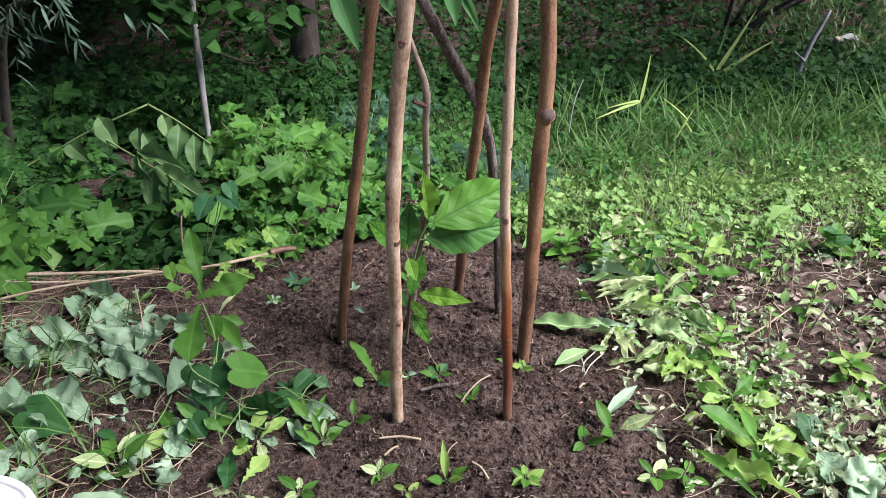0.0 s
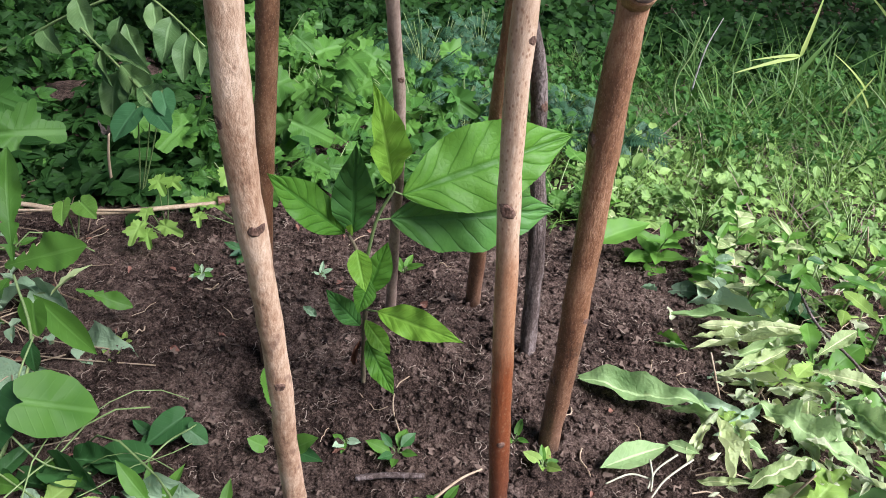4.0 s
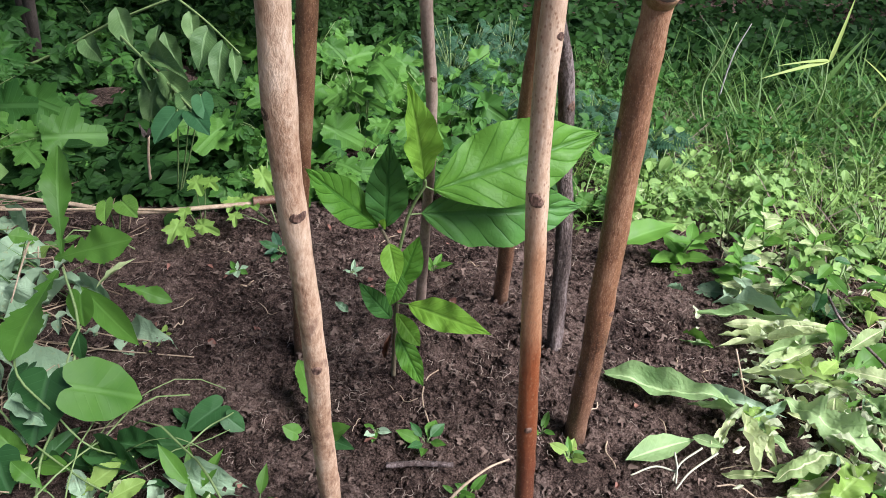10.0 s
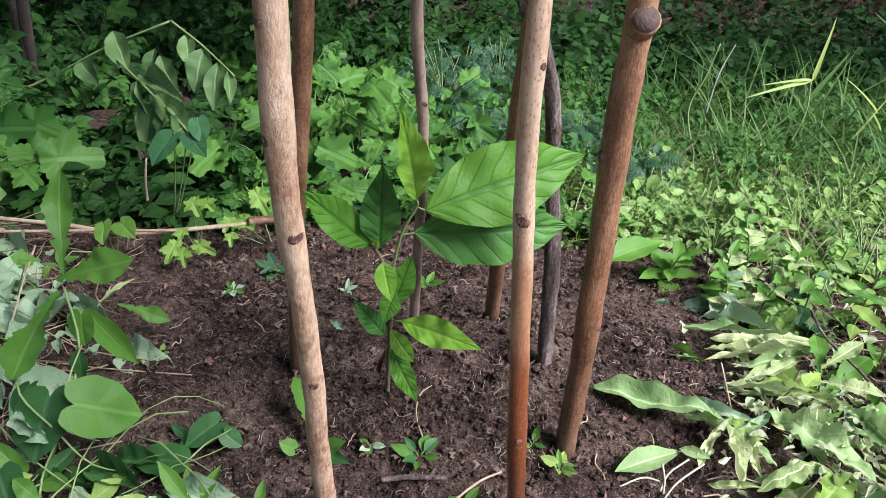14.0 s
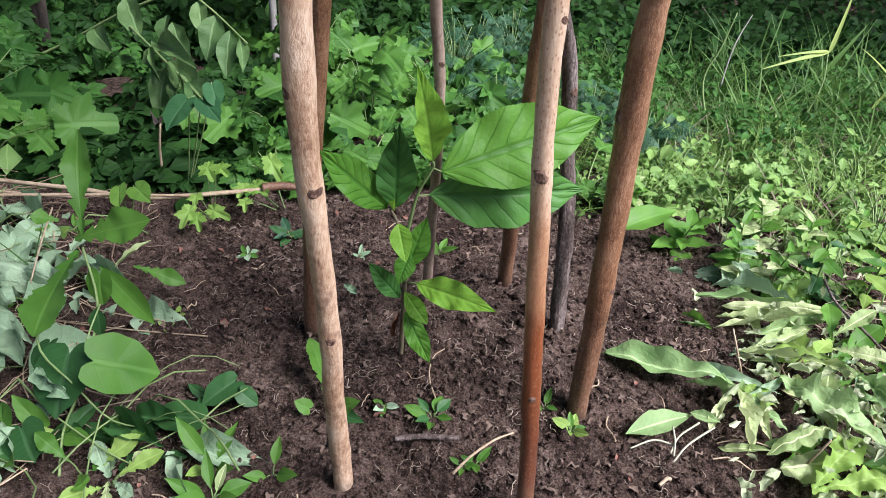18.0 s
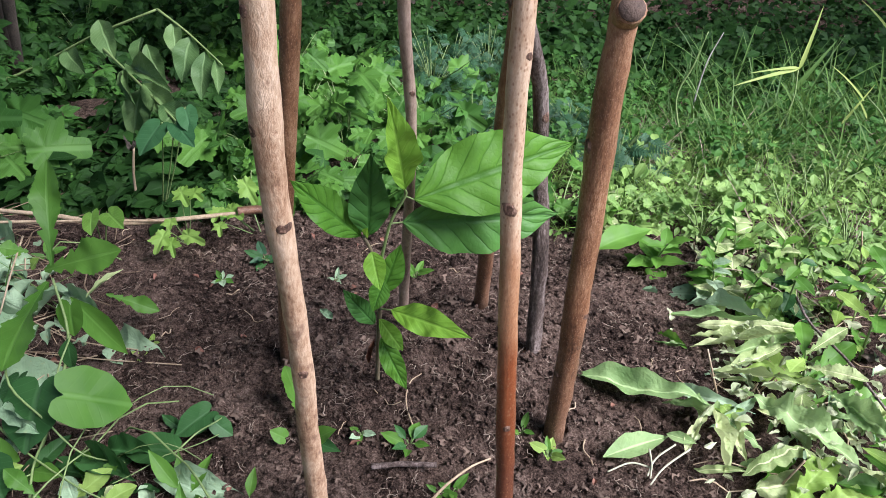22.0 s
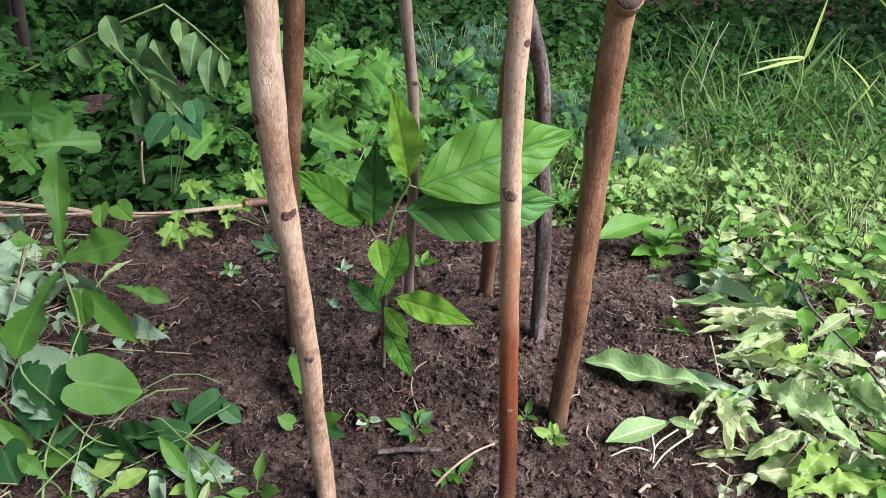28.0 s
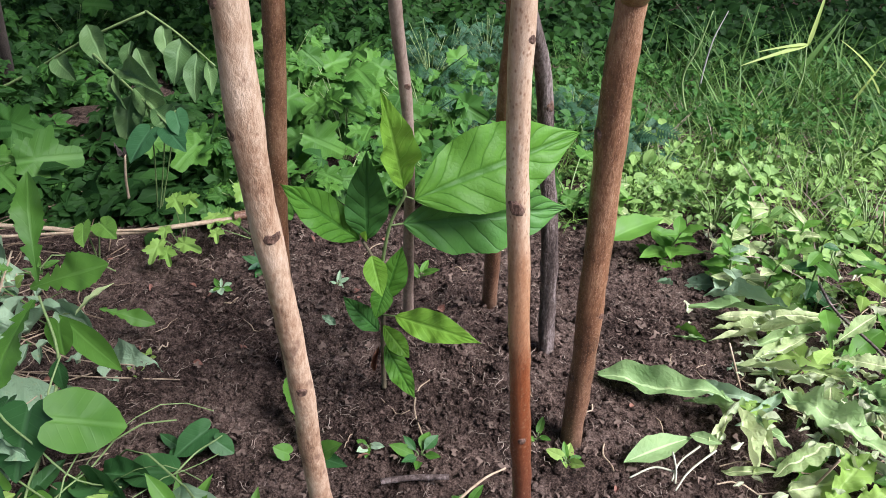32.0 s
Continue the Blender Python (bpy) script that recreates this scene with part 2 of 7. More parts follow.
def leaf_at(proto, foot, tip, up, width=None):
    """One leaf laid from its foot to its tip. width: its whole breadth in metres, if not as drawn."""
    foot, tip = np.asarray(foot, float), np.asarray(tip, float)
    size = np.linalg.norm(tip - foot)
    a, b = proto[0][proto[2][:, 0] < 1e-6], proto[0][proto[2][:, 0] > 1 - 1e-6]
    breadth = np.linalg.norm(a - b, axis=1).max() if len(a) == len(b) > 3 else np.ptp(proto[0][:, 0])
    wide = None if width is None else [width / breadth]
    return scatter([proto], frames([foot], [tip - foot], [up], [size], wide), np.array([0]))


# ---- materials ----
def shader(name):
    m = bpy.data.materials.new(name)
    m.use_nodes = True
    return m, m.node_tree.nodes, m.node_tree.links, m.node_tree.nodes["Principled BSDF"]


def ramp(nodes, stops):
    n = nodes.new("ShaderNodeValToRGB")
    while len(n.color_ramp.elements) < len(stops):
        n.color_ramp.elements.new(0.5)
    for e, (p, c) in zip(n.color_ramp.elements, stops):
        e.position, e.color = p, (*c, 1)
    return n


def leaf_material(name, dark, light, rough=0.45, veins=16.0, vein=0.25, back=0.35, thin=0.4, blotch=12.0, one=False, spots=0.0, relief=0.35, net=0.0, gloss=0.22, crease=0.0, ribs=0.45, vein_tone=None):
    """Leaf surface: colour varies leaf by leaf and in blotches, veins along the leaf's own axes, and light shines through."""
    m, N, L, bsdf = shader(name)
    dark, light = [(c[0] + 0.07 * (c[1] - c[0]), c[1], c[2]) for c in (dark, light)]
    geo = N.new("ShaderNodeObjectInfo") if one else N.new("ShaderNodeNewGeometry")
    rnd = geo.outputs["Random"] if one else geo.outputs["Random Per Island"]
    tc = N.new("ShaderNodeTexCoord")
    noise_a = N.new("ShaderNodeTexNoise")
    noise_a.inputs["Scale"].default_value = blotch
    noise_a.inputs["Detail"].default_value = 4
    L.new(tc.outputs["Object"], noise_a.inputs["Vector"])
    mix = N.new("ShaderNodeMath")
    mix.operation = "MULTIPLY_ADD"
    mix.inputs[1].default_value = 0.55
    L.new(rnd, mix.inputs[0])
    sub = N.new("ShaderNodeMath")
    sub.operation = "MULTIPLY_ADD"
    sub.inputs[1].default_value = 0.9
    sub.inputs[2].default_value = -0.22
    L.new(noise_a.outputs[0], sub.inputs[0])
    L.new(sub.outputs[0], mix.inputs[2])
    cr = ramp(N, [(0.0, dark), (0.55, tuple((a + b) / 2 for a, b in zip(dark, light))), (1.0, light)])
    L.new(mix.outputs[0], cr.inputs[0])
    # veins
    sep = N.new("ShaderNodeSeparateXYZ")
    L.new(tc.outputs["UV"], sep.inputs[0])
    av = N.new("ShaderNodeMath")
    av.operation = "SUBTRACT"
    av.inputs[1].default_value = 0.5
    L.new(sep.outputs[0], av.inputs[0])
    ab = N.new("ShaderNodeMath")
    ab.operation = "ABSOLUTE"
    L.new(av.outputs[0], ab.inputs[0])
    sh = N.new("ShaderNodeMath")
    sh.operation = "MULTIPLY_ADD"
    sh.inputs[1].default_value = -0.42
    L.new(ab.outputs[0], sh.inputs[0])
    L.new(sep.outputs[1], sh.inputs[2])
    wob = N.new("ShaderNodeMath")
    wob.operation = "MULTIPLY_ADD"
    wob.inputs[1].default_value = 0.05
    L.new(noise_a.outputs[0], wob.inputs[0])
    L.new(sh.outputs[0], wob.inputs[2])
    fr = N.new("ShaderNodeMath")
    fr.operation = "MULTIPLY"
    fr.inputs[1].default_value = veins * 3.1416
    L.new(wob.outputs[0], fr.inputs[0])
    sn = N.new("ShaderNodeMath")
    sn.operation = "SINE"
    L.new(fr.outputs[0], sn.inputs[0])
    sa = N.new("ShaderNodeMath")
    sa.operation = "ABSOLUTE"
    L.new(sn.outputs[0], sa.inputs[0])
    side = ramp(N, [(0.0, (1, 1, 1)), (0.16, (0.25, 0.25, 0.25)), (0.4, (0, 0, 0))])
    L.new(sa.outputs[0], side.inputs[0])
    mid = ramp(N, [(0.0, (1, 1, 1)), (0.03, (0.9, 0.9, 0.9)), (0.06, (0, 0, 0))])
    L.new(ab.outputs[0], mid.inputs[0])
    mx = N.new("ShaderNodeMath")
    mx.operation = "MAXIMUM"
    faint = N.new("ShaderNodeMath")
    faint.operation = "MULTIPLY"
    faint.inputs[1].default_value = ribs
    L.new(side.outputs[0], faint.inputs[0])
    L.new(faint.outputs[0], mx.inputs[0])
    L.new(mid.outputs[0], mx.inputs[1])
    vm = N.new("ShaderNodeMath")
    vm.operation = "MULTIPLY"
    vm.inputs[1].default_value = vein
    L.new(mx.outputs[0], vm.inputs[0])
    mixc = N.new("ShaderNodeMix")
    mixc.data_type = "RGBA"
    L.new(vm.outputs[0], mixc.inputs["Factor"])
    L.new(cr.outputs[0], mixc.inputs["A"])
    mixc.inputs["B"].default_value = (*(vein_tone or [min(1, 1.5 * c + 0.07) for c in light]), 1)
    colour = mixc.outputs["Result"]
    if spots:
        sp = N.new("ShaderNodeTexNoise")
        sp.inputs["Scale"].default_value = 90
        sp.inputs["Detail"].default_value = 3
        L.new(tc.outputs["Object"], sp.inputs["Vector"])
        spr = ramp(N, [(0.64, (0, 0, 0)), (0.72, (spots, spots, spots))])
        L.new(sp.outputs[0], spr.inputs[0])
        mix2 = N.new("ShaderNodeMix")
        mix2.data_type = "RGBA"
        L.new(spr.outputs[0], mix2.inputs["Factor"])
        L.new(colour, mix2.inputs["A"])
        mix2.inputs["B"].default_value = (0.30, 0.27, 0.10, 1)
        colour = mix2.outputs["Result"]
    L.new(colour, bsdf.inputs["Base Color"])
    bsdf.inputs["Roughness"].default_value = rough
    bsdf.inputs["Specular IOR Level"].default_value = gloss
    bump = N.new("ShaderNodeBump")
    bump.inputs["Strength"].default_value = relief
    bump.inputs["Distance"].default_value = 0.003
    bump.invert = True
    hs = N.new("ShaderNodeMath")
    hs.operation = "MULTIPLY_ADD"
    hs.inputs[1].default_value = 0.6
    L.new(noise_a.outputs[0], hs.inputs[0])
    L.new(mx.outputs[0], hs.inputs[2])
    rise = hs.outputs[0]
    if crease:
        # wrinkles of a limp leaf
        cn = N.new("ShaderNodeTexNoise")
        cn.inputs["Scale"].default_value = 85
        cn.inputs["Detail"].default_value = 3
        cn.inputs["Distortion"].default_value = 1.2
        L.new(tc.outputs["Object"], cn.inputs["Vector"])
        ck = N.new("ShaderNodeMath")
        ck.operation = "MULTIPLY_ADD"
        ck.inputs[1].default_value = crease
        L.new(cn.outputs[0], ck.inputs[0])
        L.new(rise, ck.inputs[2])
        rise = ck.outputs[0]
    if net:
        # the fine network of veins, pressed in between puckers
        vo = N.new("ShaderNodeTexVoronoi")
        vo.feature = "DISTANCE_TO_EDGE"
        vo.inputs["Scale"].default_value = net
        L.new(tc.outputs["Object"], vo.inputs["Vector"])
        nr = ramp(N, [(0.0, (1, 1, 1)), (0.10, (0.55, 0.55, 0.55)), (0.35, (0, 0, 0))])
        L.new(vo.outputs["Distance"], nr.inputs[0])
        pk = N.new("ShaderNodeMath")
        pk.operation = "MULTIPLY_ADD"
        pk.inputs[1].default_value = 0.16
        L.new(nr.outputs[0], pk.inputs[0])
        L.new(rise, pk.inputs[2])
        rise = pk.outputs[0]
        dk = N.new("ShaderNodeMix")
        dk.data_type, dk.blend_type = "RGBA", "MULTIPLY"
        fk = N.new("ShaderNodeMath")
        fk.operation = "MULTIPLY"
        fk.inputs[1].default_value = 0.07
        L.new(nr.outputs[0], fk.inputs[0])
        L.new(fk.outputs[0], dk.inputs["Factor"])
        L.new(colour, dk.inputs["A"])
        dk.inputs["B"].default_value = (0.30, 0.42, 0.35, 1)
        colour = dk.outputs["Result"]
        L.new(colour, bsdf.inputs["Base Color"])
    L.new(rise, bump.inputs["Height"])
    L.new(bump.outputs[0], bsdf.inputs["Normal"])
    if thin > 0:
        tr = N.new("ShaderNodeBsdfTranslucent")
        hsv = N.new("ShaderNodeHueSaturation")
        hsv.inputs["Hue"].default_value = 0.49
        hsv.inputs["Saturation"].default_value = 1.0
        hsv.inputs["Value"].default_value = 1.5
        L.new(colour, hsv.inputs["Color"])
        L.new(hsv.outputs[0], tr.inputs["Color"])
        ms = N.new("ShaderNodeMixShader")
        ms.inputs[0].default_value = thin
        L.new(bsdf.outputs[0], ms.inputs[1])
        L.new(tr.outputs[0], ms.inputs[2])
        L.new(ms.outputs[0], N["Material Output"].inputs["Surface"])
    return m


def wood_material(name, stops, scale=30.0, stretch=0.12, rough=0.55, bump=0.4, spots=None, bands=None, gloss=0.4, dots=230.0, sparse=False):
    """Bark or stripped wood: grain drawn out along z, dark lenticels and broad stains."""
    m, N, L, bsdf = shader(name)
    tc = N.new("ShaderNodeTexCoord")
    mp = N.new("ShaderNodeMapping")
    mp.inputs["Scale"].default_value = (1, 1, stretch)
    L.new(tc.outputs["Object"], mp.inputs["Vector"])
    n1 = N.new("ShaderNodeTexNoise")
    n1.inputs["Scale"].default_value = scale
    n1.inputs["Detail"].default_value = 8
    n1.inputs["Roughness"].default_value = 0.62
    L.new(mp.outputs[0], n1.inputs["Vector"])
    n2 = N.new("ShaderNodeTexNoise")
    n2.inputs["Scale"].default_value = 7
    n2.inputs["Detail"].default_value = 3
    L.new(tc.outputs["Object"], n2.inputs["Vector"])
    ad = N.new("ShaderNodeMath")
    ad.operation = "MULTIPLY_ADD"
    ad.inputs[1].default_value = 0.8
    L.new(n2.outputs[0], ad.inputs[0])
    h = N.new("ShaderNodeMath")
    h.operation = "MULTIPLY_ADD"
    h.inputs[1].default_value = 0.9
    h.inputs[2].default_value = -0.35
    L.new(n1.outputs[0], h.inputs[0])
    L.new(h.outputs[0], ad.inputs[2])
    n3 = N.new("ShaderNodeTexNoise")
    n3.inputs["Scale"].default_value = 240
    n3.inputs["Detail"].default_value = 5
    n3.inputs["Roughness"].default_value = 0.7
    mp3 = N.new("ShaderNodeMapping")
    mp3.inputs["Scale"].default_value = (1, 1, 0.45)
    L.new(tc.outputs["Object"], mp3.inputs["Vector"])
    L.new(mp3.outputs[0], n3.inputs["Vector"])
    ad3 = N.new("ShaderNodeMath")
    ad3.operation = "MULTIPLY_ADD"
    ad3.inputs[1].default_value = 0.9
    L.new(n3.outputs[0], ad3.inputs[0])
    low = N.new("ShaderNodeMath")
    low.operation = "ADD"
    low.inputs[1].default_value = -0.45
    L.new(ad.outputs[0], low.inputs[0])
    L.new(low.outputs[0], ad3.inputs[2])
    cr = ramp(N, stops)
    L.new(ad3.outputs[0], cr.inputs[0])
    colour = cr.outputs[0]
    if bands:
        # a stain that follows the pole's height
        sp = N.new("ShaderNodeSeparateXYZ")
        L.new(tc.outputs["Object"], sp.inputs[0])
        wob = N.new("ShaderNodeMath")
        wob.operation = "MULTIPLY_ADD"
        wob.inputs[1].default_value = 0.22
        L.new(n1.outputs[0], wob.inputs[0])
        L.new(sp.outputs[2], wob.inputs[2])
        br = ramp(N, bands[1])
        br.color_ramp.interpolation = "EASE"
        mr = N.new("ShaderNodeMapRange")
        mr.inputs["From Max"].default_value = bands[0]
        L.new(wob.outputs[0], mr.inputs["Value"])
        L.new(mr.outputs[0], br.inputs[0])
        mm = N.new("ShaderNodeMix")
        mm.data_type, mm.blend_type = "RGBA", "MULTIPLY"
        mm.inputs["Factor"].default_value = 1
        L.new(colour, mm.inputs["A"])
        L.new(br.outputs[0], mm.inputs["B"])
        colour = mm.outputs["Result"]
    if spots:
        vs = N.new("ShaderNodeTexVoronoi")
        vs.inputs["Scale"].default_value = dots
        vs.inputs["Randomness"].default_value = 1.0
        mp2 = N.new("ShaderNodeMapping")
        mp2.inputs["Scale"].default_value = (1, 1, 0.6)
        L.new(tc.outputs["Object"], mp2.inputs["Vector"])
        L.new(mp2.outputs[0], vs.inputs["Vector"])
        vr = ramp(N, [(0.12, (0.85, 0.85, 0.85)), (0.34, (0, 0, 0))])
        L.new(vs.outputs["Distance"], vr.inputs[0])
        if sparse:
            vr = ramp(N, [(0.60, (0, 0, 0)), (0.70, (0.75, 0.75, 0.75))])
            vs = N.new("ShaderNodeTexNoise")
            vs.inputs["Scale"].default_value = dots
            vs.inputs["Detail"].default_value = 5
            L.new(mp2.outputs[0], vs.inputs["Vector"])
            L.new(vs.outputs[0], vr.inputs[0])
        mm = N.new("ShaderNodeMix")
        mm.data_type = "RGBA"
        L.new(vr.outputs[0], mm.inputs["Factor"])
        L.new(colour, mm.inputs["A"])
        mm.inputs["B"].default_value = (*spots, 1)
        colour = mm.outputs["Result"]
    L.new(colour, bsdf.inputs["Base Color"])
    bsdf.inputs["Roughness"].default_value = rough
    bsdf.inputs["Specular IOR Level"].default_value = gloss
    bp = N.new("ShaderNodeBump")
    bp.inputs["Strength"].default_value = bump
    bp.inputs["Distance"].default_value = 0.004
    L.new(ad3.outputs[0], bp.inputs["Height"])
    L.new(bp.outputs[0], bsdf.inputs["Normal"])
    return m


def soil_material():
    m, N, L, bsdf = shader("dug_soil")
    tc = N.new("ShaderNodeTexCoord")
    big = N.new("ShaderNodeTexNoise")
    big.inputs["Scale"].default_value = 7
    big.inputs["Detail"].default_value = 6
    mid = N.new("ShaderNodeTexNoise")
    mid.inputs["Scale"].default_value = 60
    mid.inputs["Detail"].default_value = 6
    mid.inputs["Roughness"].default_value = 0.65
    fine = N.new("ShaderNodeTexNoise")
    fine.inputs["Scale"].default_value = 330
    fine.inputs["Detail"].default_value = 6
    fine.inputs["Roughness"].default_value = 0.75
    crumb = N.new("ShaderNodeTexVoronoi")
    crumb.inputs["Scale"].default_value = 170
    for n in (big, mid, fine, crumb):
        L.new(tc.outputs["Object"], n.inputs["Vector"])
    def madd(src, k, add):
        q = N.new("ShaderNodeMath")
        q.operation = "MULTIPLY_ADD"
        q.inputs[1].default_value = k
        L.new(src, q.inputs[0])
        if isinstance(add, float):
            q.inputs[2].default_value = add
        else:
            L.new(add, q.inputs[2])
        return q.outputs[0]
    tone = madd(fine.outputs[0], 0.9, madd(mid.outputs[0], 0.7, madd(big.outputs[0], 0.5, -0.55)))
    cr = ramp(N, [(0.25, (0.006, 0.004, 0.003)), (0.42, (0.040, 0.026, 0.019)), (0.58, (0.142, 0.098, 0.075)), (0.74, (0.275, 0.205, 0.162)), (0.90, (0.40, 0.315, 0.26))])
    L.new(tone, cr.inputs[0])
    L.new(cr.outputs[0], bsdf.inputs["Base Color"])
    bsdf.inputs["Roughness"].default_value = 0.92
    bsdf.inputs["Specular IOR Level"].default_value = 0.12
    height = madd(crumb.outputs[0], -0.45, madd(fine.outputs[0], 0.7, madd(mid.outputs[0], 1.2, 0.0)))
    bp = N.new("ShaderNodeBump")
    bp.inputs["Strength"].default_value = 1.0
    bp.inputs["Distance"].default_value = 0.014
    L.new(height, bp.inputs["Height"])
    L.new(bp.outputs[0], bsdf.inputs["Normal"])
    return m


SOIL = soil_material()

# ---- materials of the plants and the wood ----
BIG_LEAF = leaf_material("sapling_leaf", (0.036, 0.148, 0.014), (0.098, 0.275, 0.030), 0.5, 8, 0.5, thin=0.24, one=True, blotch=30, relief=0.5, net=120, gloss=0.24, ribs=0.75, vein_tone=(0.030, 0.12, 0.014))
DEEP_LEAF = leaf_material("sapling_leaf_deep", (0.036, 0.145, 0.030), (0.075, 0.225, 0.042), 0.48, 8, 0.45, thin=0.2, one=True, blotch=30, relief=0.5, net=120, gloss=0.24, ribs=0.75, vein_tone=(0.022, 0.09, 0.018))
YOUNG_LEAF = leaf_material("young_leaf", (0.10, 0.28, 0.025), (0.21, 0.43, 0.05), 0.45, 9, 0.15, thin=0.35, one=True, blotch=40, relief=0.45, net=140, ribs=0.6)
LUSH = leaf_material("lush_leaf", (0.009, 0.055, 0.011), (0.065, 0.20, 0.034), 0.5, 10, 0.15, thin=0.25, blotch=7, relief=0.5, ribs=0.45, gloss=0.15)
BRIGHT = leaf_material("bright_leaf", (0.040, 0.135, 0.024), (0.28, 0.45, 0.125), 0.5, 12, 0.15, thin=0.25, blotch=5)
# Near-black green: the wood's shade is painted into this leaf colour.
SHADE_TINT = leaf_material("shade_tinted_leaf", (0.004, 0.024, 0.006), (0.032, 0.105, 0.020), 0.55, 10, 0.1, thin=0.25, blotch=4, gloss=0.1)
BLUISH = leaf_material("bluish_leaf", (0.014, 0.058, 0.028), (0.050, 0.14, 0.065), 0.45, 10, 0.12, thin=0.25, blotch=6)
WILTED = leaf_material("wilted_leaf", (0.14, 0.25, 0.135), (0.37, 0.51, 0.32), 0.6, 9, 0.2, thin=0.15, blotch=14, spots=0.4, relief=0.5, crease=2.4, ribs=0.15)
PALE = leaf_material("pale_wilted_leaf", (0.19, 0.28, 0.12), (0.62, 0.66, 0.44), 0.55, 9, 0.3, thin=0.25, blotch=14, spots=0.3, relief=0.5, crease=2.4, ribs=0.15)
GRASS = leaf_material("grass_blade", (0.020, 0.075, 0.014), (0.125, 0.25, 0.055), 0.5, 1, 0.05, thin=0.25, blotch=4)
# Lighter copy of the grass, with sunlight put into its colour.
SUNLIT_TINT_GRASS = leaf_material("sunlit_tint_grass_blade", (0.055, 0.15, 0.024), (0.22, 0.37, 0.085), 0.5, 1, 0.05, thin=0.25, blotch=4)
STRAW = leaf_material("straw", (0.10, 0.072, 0.052), (0.40, 0.32, 0.25), 0.7, 1, 0.0, thin=0.0, blotch=30)
STEM = wood_material("green_stem", [(0.2, (0.10, 0.17, 0.05)), (0.8, (0.22, 0.30, 0.11))], 40, 0.2, 0.5, 0.15)
PALE_STEM = wood_material("dry_stem", [(0.2, (0.24, 0.17, 0.10)), (0.8, (0.50, 0.40, 0.27))], 60, 0.3, 0.6, 0.2)
BARK_DARK = wood_material("tree_bark", [(0.25, (0.02, 0.016, 0.012)), (0.6, (0.07, 0.055, 0.042)), (0.85, (0.13, 0.11, 0.085))], 22, 0.25, 0.85, 1.0)
BARK_GREY = wood_material("grey_bark", [(0.25, (0.16, 0.15, 0.13)), (0.8, (0.36, 0.35, 0.32))], 40, 0.4, 0.7, 0.3)

# ---- the ground, one sheet to the horizon ----
def axis(fine, mid, far):
    a = np.arange(fine[0], fine[1], 0.0055)
    lo = [fine[0]]
    step = 0.0055
    while lo[-1] > far[0]:
        step *= 1.09
        lo.append(lo[-1] - step)
    hi = [a[-1] + 0.0055]
    step = 0.0055
    while hi[-1] < far[1]:
        step *= 1.09
        hi.append(hi[-1] + step)
    return np.concatenate([lo[:0:-1], a, hi])


def grains(x, y, scale, seed):
    """Uneven noise between -1 and 1 on a hashed grid."""
    x, y = np.asarray(x, float) / scale, np.asarray(y, float) / scale
    i, j = np.floor(x).astype(np.int64), np.floor(y).astype(np.int64)
    def h(a, b):
        k = (a * 374761393 + b * 668265263 + seed * 1442695041) & 0x7FFFFFFF
        k = ((k ^ (k >> 13)) * 1274126177) & 0x7FFFFFFF
        return ((k ^ (k >> 16)) & 0xFFFF) / 32767.5 - 1
    u, v = x - i, y - j
    u, v = u * u * (3 - 2 * u), v * v * (3 - 2 * v)
    return (h(i, j) * (1 - u) + h(i + 1, j) * u) * (1 - v) + (h(i, j + 1) * (1 - u) + h(i + 1, j + 1) * u) * v


def clods(x, y):
    """Crumbs and lumps of the dug soil."""
    near = 1 - smooth01(0.75, 1.6, np.hypot(x * 0.9, y - 0.3))
    z = 0.006 * wavy(x, y, 0.11, 11) + 0.005 * grains(x, y, 0.034, 12) + 0.0055 * grains(x, y, 0.019, 13) + 0.0035 * grains(x, y, 0.0105, 15)
    z += 0.004 * np.maximum(0, grains(x, y, 0.045, 14)) ** 2
    return z * near


def build_ground():
    xs, ys = axis((-0.75, 0.85), 0, (-60, 60)), axis((-0.35, 0.95), 0, (-60, 60))
    X, Y = np.meshgrid(xs, ys)
    Z = ground_z(X, Y) + clods(X, Y)
    r = np.random.default_rng(5)
    near = 1 - smooth01(0.6, 1.2, np.hypot(X, Y - 0.3))
    Z += near * r.normal(0, 0.0011, X.shape)
    verts = np.stack([X, Y, Z], -1).reshape(-1, 3)
    nx, ny = len(xs), len(ys)
    i = (np.arange(ny - 1)[:, None] * nx + np.arange(nx - 1)[None]).ravel()
    faces = np.stack([i, i + 1, i + 1 + nx, i + nx], 1)
    ob = part("ground", (verts, faces, None), SOIL)
    tagged(ob, "dark brown dug soil falling away towards a wooded bank", "ground", kind="structure")


build_ground()

# ---- the frame of poles round the sapling ----
PINK_BARK = wood_material("peeled_pink_pole", [(0.15, (0.15, 0.075, 0.042)), (0.38, (0.38, 0.235, 0.14)), (0.6, (0.56, 0.405, 0.27)), (0.85, (0.70, 0.55, 0.40))], 46, 0.35, 0.6, 0.6, spots=(0.20, 0.11, 0.07), dots=60.0, sparse=True)
RED_BARK = wood_material("reddish_pole_bark", [(0.15, (0.065, 0.028, 0.015)), (0.5, (0.24, 0.118, 0.060)), (0.85, (0.46, 0.285, 0.165))], 46, 0.22, 0.45, 0.6, spots=(0.40, 0.25, 0.17), dots=420.0,
                         bands=(0.8, [(0.10, (0.58, 0.62, 0.70)), (0.30, (0.70, 0.68, 0.70)), (0.50, (0.90, 0.84, 0.80)), (0.9, (1.0, 1.0, 1.0))]))
